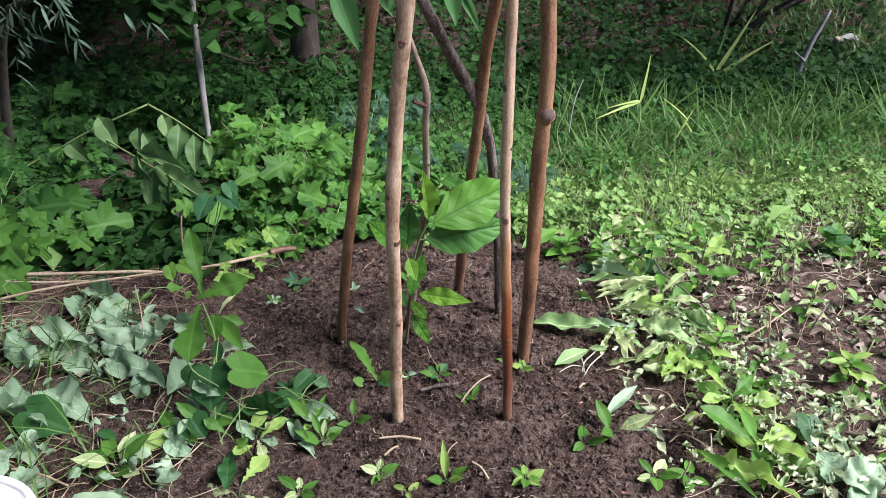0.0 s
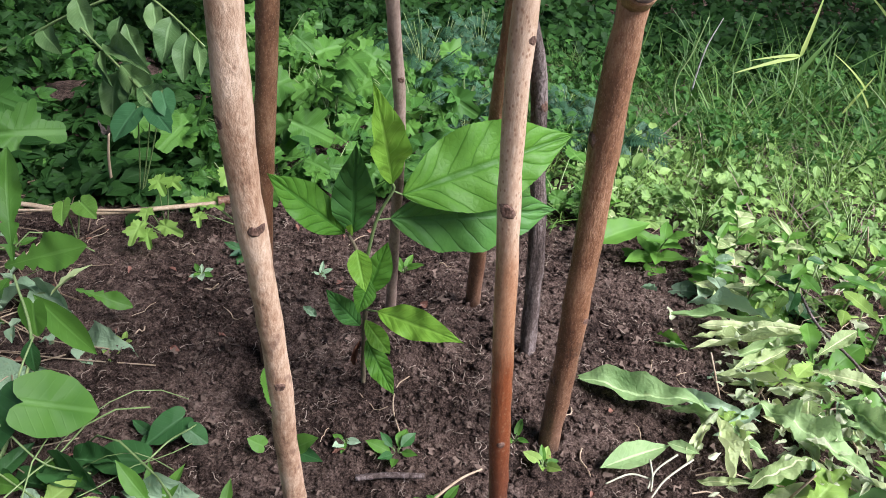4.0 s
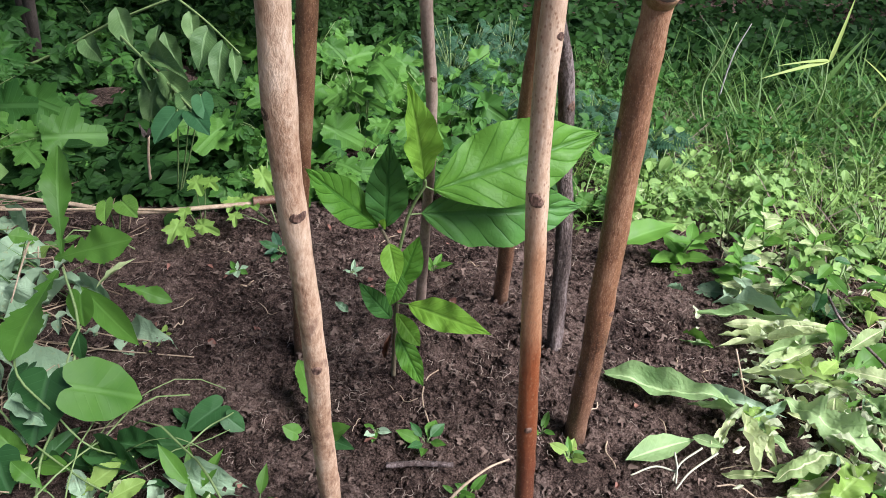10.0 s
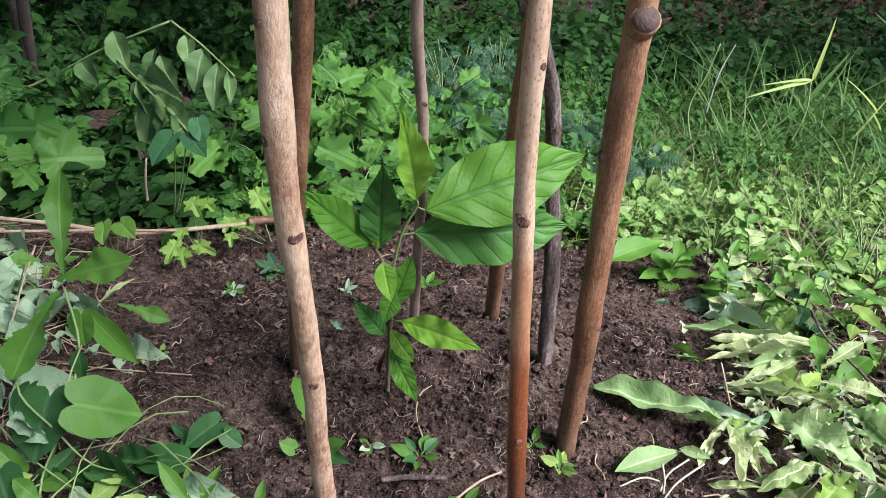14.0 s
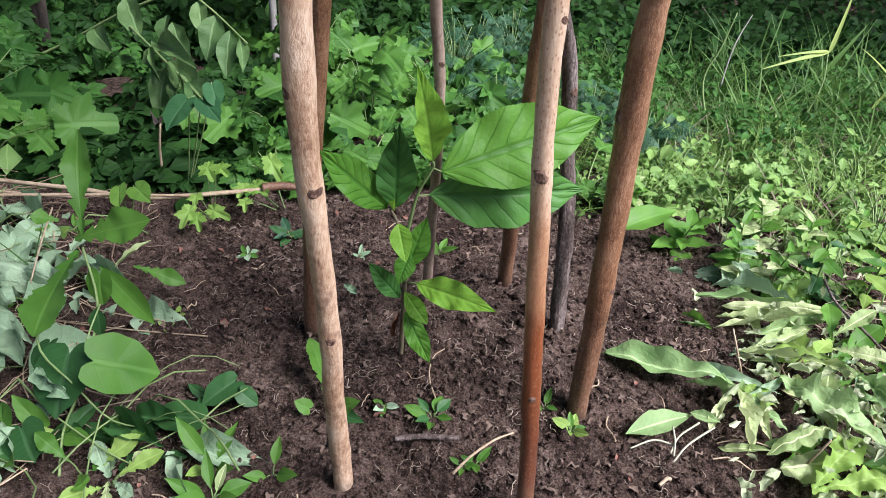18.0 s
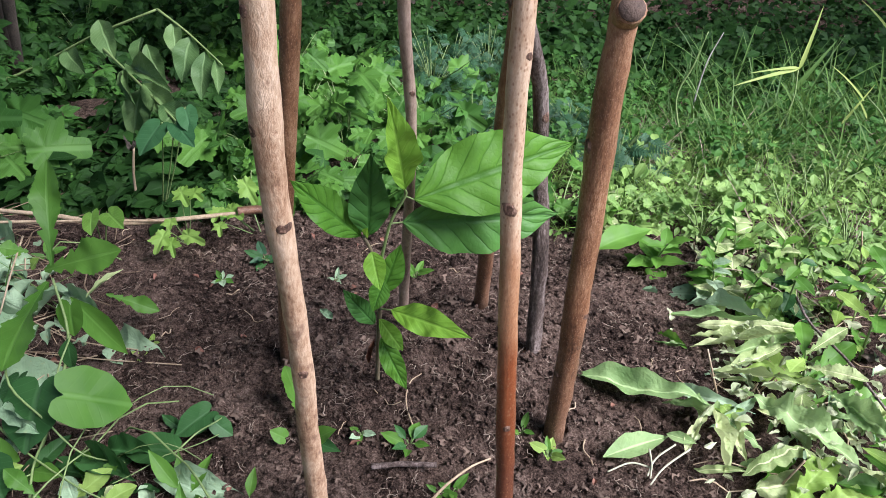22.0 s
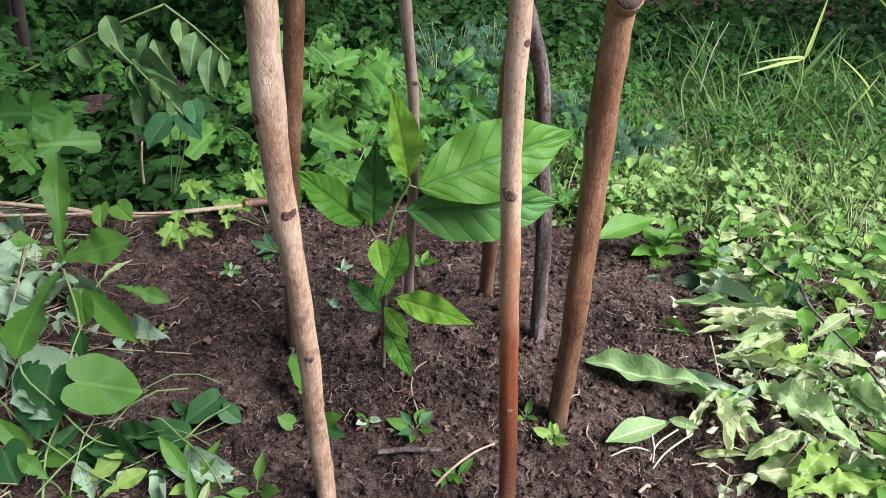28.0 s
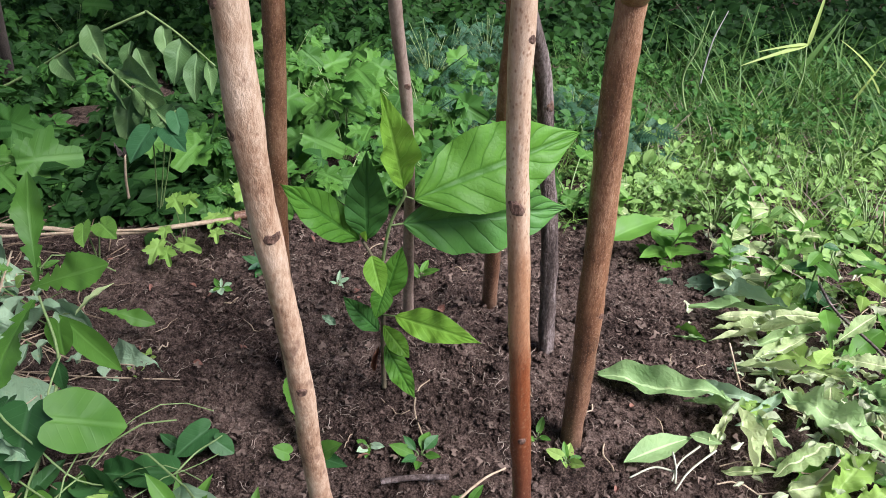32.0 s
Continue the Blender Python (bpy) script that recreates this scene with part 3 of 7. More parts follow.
PART_BARK = wood_material("half_peeled_pole", [(0.15, (0.33, 0.20, 0.12)), (0.5, (0.50, 0.35, 0.23)), (0.85, (0.70, 0.57, 0.42))], 46, 0.2, 0.34, 0.35, gloss=0.55, spots=(0.26, 0.14, 0.075), dots=250.0,
                          bands=(0.8, [(0.14, (0.36, 0.28, 0.26)), (0.27, (0.26, 0.13, 0.10)), (0.54, (0.42, 0.17, 0.09)), (0.69, (0.72, 0.52, 0.40)), (0.85, (1, 1, 1))]))
GREY_BRANCH = wood_material("weathered_branch", [(0.2, (0.03, 0.02, 0.016)), (0.45, (0.11, 0.08, 0.065)), (0.75, (0.34, 0.28, 0.25))], 75, 0.12, 0.75, 1.6)
KNOT = wood_material("knot_wood", [(0.25, (0.03, 0.016, 0.011)), (0.5, (0.12, 0.065, 0.042)), (0.8, (0.32, 0.20, 0.14))], 140, 1, 0.7, 0.9)
CUT = wood_material("sawn_end", [(0.2, (0.03, 0.02, 0.015)), (0.8, (0.11, 0.075, 0.055))], 120, 1, 0.8, 0.5)


def knot_mesh(radius, size, face, seed, sides=12):
    """A scar of a side twig, bent round the pole: a low ring with a sunken middle. face: radians round the pole."""
    r = np.random.default_rng(seed)
    prof = [(1.5, -0.08), (1.2, 0.10), (0.95, 0.28), (0.7, 0.32), (0.45, 0.27), (0.2, 0.24), (0.01, 0.25)]
    V, Fs = [], []
    for a, b in prof:
        for s in range(sides):
            t = 6.28318 * s / sides
            k = 1 + 0.16 * math.sin(2 * t + seed) + 0.1 * r.normal()
            x, y, h = size * a * k * math.cos(t), size * a * k * math.sin(t) * 0.85, size * b
            w = face + x / radius
            V.append(((radius + h) * math.cos(w), (radius + h) * math.sin(w), y))
    for n in range(len(prof) - 1):
        for s in range(sides):
            p, q = n * sides + s, n * sides + (s + 1) % sides
            Fs.append((p, q, q + sides, p + sides))
    V = np.array(V)
    return V, np.array(Fs), V[:, :2] * 0


def pole(label, line, radii, material, knots=(), seed=0, rough=0.05, crook=0.003):
    """A rough pole standing in the soil. knots: height of each, direction round it in degrees, size."""
    base = thing("pole", label, "pole", "poles round the sapling", line[0])
    P = bend(line, 46)
    r = np.random.default_rng(seed)
    sway = np.cumsum(r.normal(0, 1, (46, 3)), 0)
    sway = (sway - sway[0] - np.linspace(0, 1, 46)[:, None] * (sway[-1] - sway[0])) * crook * 0.14
    high = P[:, 2].copy()
    P = P + sway * np.array((1, 1, 0)) - P[0]
    knots = [(float(np.interp(h, high, np.linspace(0, 1, 46))), ang, size) for h, ang, size in knots]
    P[0] -= np.array((0, 0, 0.03))
    R = np.interp(np.linspace(0, 1, 46), np.linspace(0, 1, len(radii)), radii)
    R = R * (1 + 0.03 * r.normal(size=46))
    for h, ang, size in knots:
        R *= 1 + 0.10 * size / 0.010 * np.exp(-(((np.linspace(0, 1, 46) - h) / 0.02) ** 2))
    part("shaft", tube(P, R, 22, rough, seed), material, base)
    for h, ang, size in knots:
        f = h * 45
        i = min(int(f), 44)
        p = P[i] + (P[i + 1] - P[i]) * (f - i)
        rad = np.interp(h, np.linspace(0, 1, len(radii)), radii)
        lean = (P[i + 1] - P[i]) / np.linalg.norm(P[i + 1] - P[i])
        v, f2, u = knot_mesh(rad * 1.02, size * 0.8, radians(ang), int(h * 100) + seed)
        v = v + v[:, 2:3] * np.array((lean[0], lean[1], 0)) + p
        part("knot", (v, f2, u), KNOT, base)
    return base


def on_ground(p, dz=0.0):
    return (p[0], p[1], gz(p[0], p[1]) + dz)


# angles: -90 faces the side that the walk begins on; knots by their height over the soil
pole("pale pinkish peeled pole with dark knots, leaning in the soil", [on_ground((-0.133, 0.027)), (-0.132, 0.009, 0.15), (-0.128, -0.010, 0.30), (-0.128, -0.032, 0.45), (-0.128, -0.055, 0.60), (-0.116, -0.086, 0.80), (-0.092, -0.127, 1.05), (-0.064, -0.186, 1.40)],
     [0.0143, 0.0138, 0.0132, 0.0134, 0.0138, 0.0135, 0.0134, 0.0130], PINK_BARK, [(0.305, -72, 0.0065), (0.523, -55, 0.0085), (0.633, -140, 0.0085), (0.744, -130, 0.006), (0.933, -100, 0.007)], 1)
pole("slim pole, pale above and glossy reddish brown near the soil", [on_ground((0.132, 0.003)), (0.126, -0.002, 0.15), (0.117, -0.006, 0.30), (0.109, -0.011, 0.45), (0.102, -0.015, 0.60), (0.100, -0.020, 0.80), (0.096, -0.028, 1.05), (0.092, -0.039, 1.40)],
     [0.0119, 0.0117, 0.0113, 0.0110, 0.0109, 0.0103, 0.0099, 0.0096], PART_BARK, [(0.235, -85, 0.005), (0.544, -98, 0.0085), (0.821, -150, 0.007), (0.70, -40, 0.005)], 2)
pole("thick reddish brown pole with a sawn-off side branch", [on_ground((0.214, 0.221)), (0.216, 0.208, 0.15), (0.216, 0.195, 0.30), (0.216, 0.182, 0.45), (0.214, 0.171, 0.60), (0.216, 0.157, 0.80), (0.197, 0.140, 1.05), (0.171, 0.117, 1.40)],
     [0.0172, 0.0172, 0.0172, 0.0175, 0.0170, 0.0165, 0.0160, 0.0155], RED_BARK, [(0.144, -150, 0.006), (0.265, -40, 0.006), (0.535, -165, 0.0095)], 3)
THICK = bpy.data.objects["pole.002"]
part("sawn_stub", tube([(0.001, -0.058, 0.694), (0.003, -0.074, 0.706), (0.0035, -0.0795, 0.7095)], [0.0170, 0.0165, 0.0160], 16, 0.04), RED_BARK, THICK)
part("cut_face", tube([(0.0034, -0.0785, 0.7090), (0.0037, -0.0815, 0.7108)], [0.0148, 0.0143], 16, 0.03), CUT, THICK, "dark sawn face of a cut branch")
pole("straight reddish brown bark-covered pole", [on_ground((-0.270, 0.372)), (-0.235, 0.311, 0.30), (-0.190, 0.253, 0.60), (-0.156, 0.203, 0.85), (-0.120, 0.153, 1.10), (-0.084, 0.101, 1.36)],
     [0.0133, 0.0133, 0.0131, 0.0132, 0.0130, 0.0125], RED_BARK, [(0.504, -165, 0.006), (0.627, -160, 0.006), (0.757, -90, 0.007)], 4)
pole("reddish brown pole behind the sapling, leaning forward", [on_ground((0.082, 0.538)), (0.089, 0.462, 0.30), (0.105, 0.365, 0.60), (0.112, 0.275, 0.85), (0.150, 0.182, 1.10), (0.184, 0.106, 1.30)],
     [0.0142, 0.0137, 0.0132, 0.0133, 0.0130, 0.0125], RED_BARK, [(0.535, -150, 0.007), (0.715, -95, 0.008)], 5)
pole("thin greyish brown stake beside the sapling with twig stubs", [on_ground((-0.066, 0.455)), (-0.053, 0.386, 0.20), (-0.041, 0.330, 0.35), (-0.034, 0.281, 0.50), (-0.038, 0.235, 0.65), (-0.039, 0.206, 0.75), (-0.069, 0.177, 0.86), (-0.120, 0.140, 1.02)],
     [0.0088, 0.0086, 0.0081, 0.0079, 0.0078, 0.0076, 0.0055, 0.0040], wood_material("stake_bark", [(0.2, (0.17, 0.11, 0.08)), (0.8, (0.46, 0.35, 0.27))], 50, 0.2, 0.6, 0.4), [(0.556, -60, 0.005), (0.752, 10, 0.007)], 6, 0.06, 0.002)
STAKE = bpy.data.objects["pole.005"]
part("twig_stub", tube([(0.027, -0.245, 0.690), (0.010, -0.252, 0.700), (0.000, -0.255, 0.704)], [0.0062, 0.0056, 0.0058], 10, 0.06), STAKE.children[0].data.materials[0], STAKE)
pole("dark weathered forked branch leaning across the frame", [on_ground((0.183, 0.400)), (0.181, 0.410, 0.12), (0.176, 0.420, 0.24), (0.168, 0.428, 0.34), (0.159, 0.428, 0.44), (0.147, 0.418, 0.53), (0.105, 0.355, 0.65), (0.030, 0.275, 0.80), (-0.044, 0.201, 0.94), (-0.088, 0.164, 1.04)],
     [0.0130, 0.0131, 0.0129, 0.0126, 0.0125, 0.0124, 0.0126, 0.0126, 0.0120, 0.0115], GREY_BRANCH, [(0.47, -60, 0.008), (0.62, -120, 0.008), (0.75, -20, 0.007)], 7, 0.16, 0.005)

# ---- the sapling ----
def sapling():
    base = thing("sapling", "young sapling with large glossy green oval leaves, in dug soil", "sapling", "", (-0.093, 0.315, gz(-0.093, 0.315)))
    o = np.array(base.location)
    bark = wood_material("sapling_stem", [(0.2, (0.07, 0.055, 0.035)), (0.8, (0.20, 0.17, 0.10))], 60, 0.3, 0.6, 0.3)
    main = bend([(-0.094, 0.316, -0.03), (-0.081, 0.275, 0.169), (-0.073, 0.25, 0.255), (-0.084, 0.24, 0.313), (-0.096, 0.235, 0.345)], 22)
    part("stem", tube(main - o, np.linspace(0.0042, 0.0022, 22), 8, 0.08, 1), bark, base)
    side = bend([(-0.076, 0.247, 0.28), (-0.057, 0.235, 0.369), (-0.035, 0.23, 0.417), (-0.035, 0.225, 0.431)], 14)
    part("side_stem", tube(side - o, np.linspace(0.0026, 0.0018, 14), 8, 0.08, 2), STEM, base)

    def leaf(foot, tip, width, up, mat, fold=0.12, droop=0.1, ripple=0.0, curl=0.0, peak=0.42, tipsharp=1.3, seed=0, twig=None):
        proto = blade(oval(0.25, peak, tipsharp, 0.75), 64, 7, fold, 0.0, curl, ripple, 0.03, 30, seed, 0.12)
        v, f, u = proto
        v = v.copy()
        # the blade swells between its side veins
        side = np.abs(u[:, 0] - 0.5)
        v[:, 2] += 0.013 * np.abs(np.sin(8 * math.pi * (u[:, 1] - 0.42 * side + 0.025))) * np.clip(side * 14, 0, 1) * (1 - (2 * side) ** 4)
        v[:, 2] += droop * (0.25 - (v[:, 1] - 0.5) ** 2)
        w, f, u = leaf_at((v, f, u), foot, tip, up, width)
        part("leaf", (w - o, f, u), mat, base)
        if twig is not None:
            part("leaf_stalk", tube(bend([np.array(twig) - o, np.array(foot) - o], 5), np.full(5, 0.0013), 6), STEM, base)

    cam_up = (0.0, -0.75, 0.66)
    leaf((-0.023, 0.235, 0.410), (0.201, 0.360, 0.456), 0.116, (-0.25, -0.93, 0.35), BIG_LEAF, 0.10, 0.10, 0.10, 0.10, 0.42, 1.15, 1, (-0.036, 0.23, 0.418))
    leaf((-0.040, 0.245, 0.367), (0.192, 0.370, 0.330), 0.112, (-0.2, -0.96, 0.2), DEEP_LEAF, 0.1, 0.06, 0.10, 0.10, 0.42, 1.15, 2, (-0.057, 0.235, 0.369))
    leaf((-0.100, 0.235, 0.345), (-0.179, 0.17, 0.462), 0.056, (0.35, -0.75, 0.55), BIG_LEAF, 0.10, -0.05, 0.06, 0.05, 0.48, 1.2, 3)
    leaf((-0.089, 0.235, 0.347), (-0.079, 0.22, 0.486), 0.058, (0.1, -0.95, 0.1), DEEP_LEAF, 0.12, 0.05, 0.08, 0.1, 0.4, 1.2, 4, (-0.096, 0.235, 0.342))
    leaf((-0.035, 0.225, 0.431), (-0.052, 0.18, 0.58), 0.048, (0.45, -0.80, 0.40), YOUNG_LEAF, 0.15, 0.06, 0.12, 0.2, 0.45, 1.1, 5)
    leaf((-0.084, 0.235, 0.320), (-0.068, 0.205, 0.272), 0.034, cam_up, YOUNG_LEAF, 0.2, 0.12, 0.05, 0.1, 0.35, 1.0, 6)
    leaf((-0.072, 0.25, 0.235), (-0.045, 0.265, 0.318), 0.042, (0.2, -0.95, 0.2), BIG_LEAF, 0.12, 0.05, 0.06, 0.1, 0.45, 1.1, 7)
    leaf((-0.068, 0.245, 0.262), (-0.083, 0.225, 0.218), 0.033, cam_up, BIG_LEAF, 0.15, 0.1, 0.05, 0.1, 0.35, 1.0, 8)
    leaf((-0.088, 0.27, 0.160), (-0.133, 0.25, 0.238), 0.034, (0.3, -0.85, 0.35), DEEP_LEAF, 0.1, 0.05, 0.05, 0.1, 0.45, 1.0, 9)
    leaf((-0.058, 0.25, 0.205), (0.071, 0.19, 0.208), 0.046, (-0.1, -0.65, 0.75), YOUNG_LEAF, 0.12, 0.14, 0.12, 0.1, 0.42, 1.2, 10, (-0.078, 0.265, 0.195))
    leaf((-0.079, 0.265, 0.175), (-0.039, 0.245, 0.130), 0.030, cam_up, YOUNG_LEAF, 0.12, 0.12, 0.12, 0.1, 0.5, 0.9, 11)
    leaf((-0.078, 0.265, 0.137), (-0.032, 0.24, 0.052), 0.036, cam_up, BIG_LEAF, 0.12, 0.10, 0.12, 0.1, 0.45, 1.1, 12)
    leaf((-0.092, 0.235, 0.345), (-0.086, 0.215, 0.372), 0.014, cam_up, YOUNG_LEAF, 0.3, 0.05, 0, 0.1, 0.45, 1.1, 13)
    dry = blade(oval(0.2, 0.5), 8, 2, 0.5, 0.3, 1.2, 0.5, 0, 9, 3, 0.6)
    w, f, u = leaf_at(dry, (-0.092, 0.29, 0.115), (-0.103, 0.275, 0.065), cam_up, 0.014)
    part("withered_leaf", (w - o, f, u), wood_material("withered_leaf", [(0.2, (0.10, 0.035, 0.02)), (0.8, (0.30, 0.13, 0.07))], 60, 1, 0.8, 0.4), base, "shrivelled reddish brown leaf")


sapling()

# ---- ground cover and weeds, by zone ----
def zone(n, xr, yr, seed, keep=None, power=1.0):
    r = np.random.default_rng(seed)
    x = r.uniform(*xr, n)
    y = yr[0] + (yr[1] - yr[0]) * r.uniform(0, 1, n) ** power
    ok = np.ones(n, bool) if keep is None else keep(x, y)
    return x[ok], y[ok], r


def bare(x, y):
    """How far a place lies outside the patch of bare soil: below 0 is bare."""
    k = np.minimum.reduce([x + 0.50 + 0.06 * wavy(y, x, 0.4, 21), 0.50 - 0.22 * (0.5 - y) - x + 0.07 * wavy(y, x, 0.35, 22), 0.88 + 0.05 * wavy(x, y, 0.4, 23) - y])
    return -k


def cover(name, protos, material, x, y, r, size, height, tilt, label, category, lean=0.0):
    """Single leaves over the ground, facing up and about, as one object."""
    n = len(x)
    s = r.uniform(*size, n)
    z = ground_z(x, y) + height(x, y) * r.uniform(0.05, 1, n) ** 0.8
    a = r.uniform(0, 6.283, n)
    t = r.normal(0, tilt, n) - 0.15
    aim = np.stack([np.cos(a) * np.cos(t), np.sin(a) * np.cos(t), np.sin(t)], 1)
    up = np.stack([r.normal(0, 0.35, n), r.normal(-lean, 0.35, n), np.ones(n)], 1)
    ob = part(name, scatter(protos, frames(np.stack([x, y, z], 1), aim, up, s), seed=int(n)), material)
    return tagged(ob, label, category, kind="stuff")


SMALL = [blade(oval(0.34, 0.45), 3, 1, 0.2, 0.25, seed=k) for k in range(3)]
IVY = [blade(oval(0.42, 0.3, 0.9), 2, 1, 0.15, 0.2, seed=k) for k in range(3)]


def compound(pairs, rows, wide, seed, teeth=0.35, limp=0.25):
    """A leaf of toothed leaflets on one stalk: a large one at the end and pairs below it."""
    r = np.random.default_rng(seed)
    one = blade(oval(wide, 0.36, 1.0, 0.6), rows, 1, 0.35, 0.25, 0.1, 0.1, teeth, rows / 2, seed, 0.2)
    out = [leaf_at(one, (0, 0.42, 0), (r.normal(0, 0.05), 1.0, -limp * 0.5), (r.normal(0, 0.15), -0.3, 1))]
    for k in range(pairs):
        y = 0.40 - 0.26 * k
        for side in (-1, 1):
            s = (0.52 - 0.08 * k) * r.uniform(0.85, 1.1)
            a = radians(r.uniform(38, 66))
            out.append(leaf_at(one, (0, y, 0), (side * s * math.sin(a), y + s * math.cos(a), -limp * r.uniform(0.1, 0.8) * s), (side * r.normal(0.05, 0.2), 0, 1)))
    out.append(blade(lambda u: 0.008, 3, 1, 0, 0.0))
    v, f, u = join(out)
    return v, f, u




def cut_leaflets(pairs, seed, spread=1.0):
    """A leaf of broad, deeply toothed leaflets: a large three-lobed one at the end and pairs below it."""
    r = np.random.default_rng(seed)
    one = [fan_leaf(maple_edge(seed + k, 0.62, 9), 54, 2, 0.30, 0.14, 0.2, 0.09, seed + k) for k in range(3)]
    out = [leaf_at(one[0], (0, 0.34, 0), (r.normal(0, 0.04), 1.0, -0.12), (r.normal(0, 0.15), -0.3, 1))]
    for k in range(pairs):
        y = 0.34 - 0.20 * k
        for side in (-1, 1):
            d = (0.55 - 0.13 * k) * r.uniform(0.88, 1.1)
            a = radians(r.uniform(42, 68)) * spread
            out.append(leaf_at(one[1 + k % 2], (0, y, 0), (side * d * math.sin(a), y + d * math.cos(a), -0.16 * r.uniform(0.2, 1.2)), (side * r.normal(0.05, 0.25), 0, 1)))
    out.append(blade(lambda u: 0.010, 3, 1, 0, 0.0))
    return join(out)


MAPLE = [fan_leaf(maple_edge(k, 0.64 + 0.04 * k, 8), 80, 2, 0.34, 0.14, 0.22, 0.08, k) for k in range(3)] + [cut_leaflets(1, 6, 0.9)]
MAPLE_S = [fan_leaf(maple_edge(k, 0.52, 5), 30, 1, 0.30, 0.25, 0.35, 0.15, k) for k in range(3)]
PALMS = [compound(1, 4, 0.33, 20 + k, 0.2) for k in range(3)] + [compound(2, 4, 0.30, 27, 0.2)]
OVALS = [blade(oval(0.28, 0.42, 1.1), 6, 2, 0.2, 0.2, 0.1, 0.1, 0.08, 9, k, 0.1) for k in range(3)]


def feather(seed):
    """A fine fern-like leaf: narrow leaflets in pairs on a rib."""
    out = [blade(oval(0.02, 0.5), 3, 1, 0, 0.2)]
    one = blade(oval(0.16, 0.4), 2, 1, 0.1, 0.1)
    for k in range(7):
        y = 0.15 + 0.12 * k
        s = 0.42 * (1 - 0.55 * k / 7)
        for side in (-1, 1):
            out.append(leaf_at(one, (0, y, -0.2 * y * y), (side * s, y + 0.16, -0.25 * y * y - 0.05), (0, 0, 1)))
    return join(out)


FEATHER = [feather(0), feather(1)]
LEAF_ABOVE = leaf_material("overhanging_leaf", (0.05, 0.17, 0.05), (0.12, 0.30, 0.10), 0.45, 9, 0.15, thin=0.45, one=True, blotch=10)
MEDIUM = leaf_material("medium_leaf", (0.016, 0.075, 0.013), (0.095, 0.25, 0.038), 0.5, 10, 0.15, thin=0.22, blotch=7, relief=0.5, ribs=0.45, gloss=0.15)
UPF = (0.0, -0.55, 0.85)
FRESH_FAR = leaf_material("round_leaf", (0.07, 0.20, 0.03), (0.17, 0.35, 0.06), 0.45, 9, 0.2, thin=0.3, one=True, blotch=16)
SICK_FAR = leaf_material("maple_leaf", (0.11, 0.25, 0.035), (0.24, 0.41, 0.09), 0.5, 9, 0.2, thin=0.35, one=True, blotch=16)
BLADES = [blade(lambda u: 0.022 * (1 - u) ** 0.6 + 0.001, 4, 1, 0.4, d, seed=k) for k, d in enumerate((0.1, 0.35, 0.7))]


def clumps(scale, seed, low, high):
    return lambda x, y: np.maximum(0.02, low + (high - low) * (0.5 + 0.55 * wavy(x, y, scale, seed)))


# bank under the trees; its gloom is put into the leaf colour
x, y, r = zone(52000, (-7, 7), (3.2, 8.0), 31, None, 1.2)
cover("ivy", IVY, SHADE_TINT, x, y, r, (0.035, 0.085), clumps(0.7, 5, 0.03, 0.42), 0.4, "dense ground cover on the bank, leaves darkened for shade", "ground cover", 0.5)
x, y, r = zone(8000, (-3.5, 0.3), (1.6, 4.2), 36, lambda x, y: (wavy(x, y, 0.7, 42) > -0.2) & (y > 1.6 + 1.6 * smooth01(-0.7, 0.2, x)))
cover("undergrowth", PALMS, SHADE_TINT, x, y, r, (0.06, 0.13), lambda x, y: clumps(0.6, 6, 0.05, 0.45)(x, y) * (1 - 0.75 * (1 - smooth01(0.35, 0.8, np.hypot((x + 1.02) * 0.8, (y - 1.9) * 0.8)))), 0.4, "leafy undergrowth below the trees, coloured dark for shade", "undergrowth", 0.5)
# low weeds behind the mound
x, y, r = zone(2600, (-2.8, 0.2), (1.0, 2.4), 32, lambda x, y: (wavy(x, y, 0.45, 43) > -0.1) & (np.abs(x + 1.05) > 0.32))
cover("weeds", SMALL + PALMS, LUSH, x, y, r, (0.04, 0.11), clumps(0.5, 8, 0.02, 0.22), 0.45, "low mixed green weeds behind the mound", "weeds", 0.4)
# The hollow's shade is painted with low, very dark leaves.
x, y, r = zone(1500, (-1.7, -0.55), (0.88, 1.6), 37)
cover("undergrowth", SMALL + PALMS, SHADE_TINT, x, y, r, (0.05, 0.10), clumps(0.4, 12, 0.01, 0.1), 0.4, "low weeds in the hollow, coloured dark for its shade", "undergrowth", 0.4)
# slope: bright leaves in front, darker ones behind paint sun and tree shade
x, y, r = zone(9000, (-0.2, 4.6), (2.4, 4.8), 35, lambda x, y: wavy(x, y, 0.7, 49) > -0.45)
cover("thicket_weeds", SMALL + PALMS[:1], SHADE_TINT, x, y, r, (0.025, 0.065), clumps(0.5, 14, 0.01, 0.30), 0.5, "tall mixed weeds in front of the wood, darkened for shade", "weeds", 0.4)
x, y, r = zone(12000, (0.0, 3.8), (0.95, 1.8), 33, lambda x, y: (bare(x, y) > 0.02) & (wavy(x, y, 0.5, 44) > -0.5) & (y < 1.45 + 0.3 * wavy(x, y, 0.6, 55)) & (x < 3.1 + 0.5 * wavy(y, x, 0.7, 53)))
cover("meadow_weeds", SMALL + MAPLE_S, BRIGHT, x, y, r, (0.008, 0.026), clumps(0.25, 9, 0.005, 0.10), 0.6, "low weeds on the slope, coloured bright for sunlight", "weeds", 0.3)
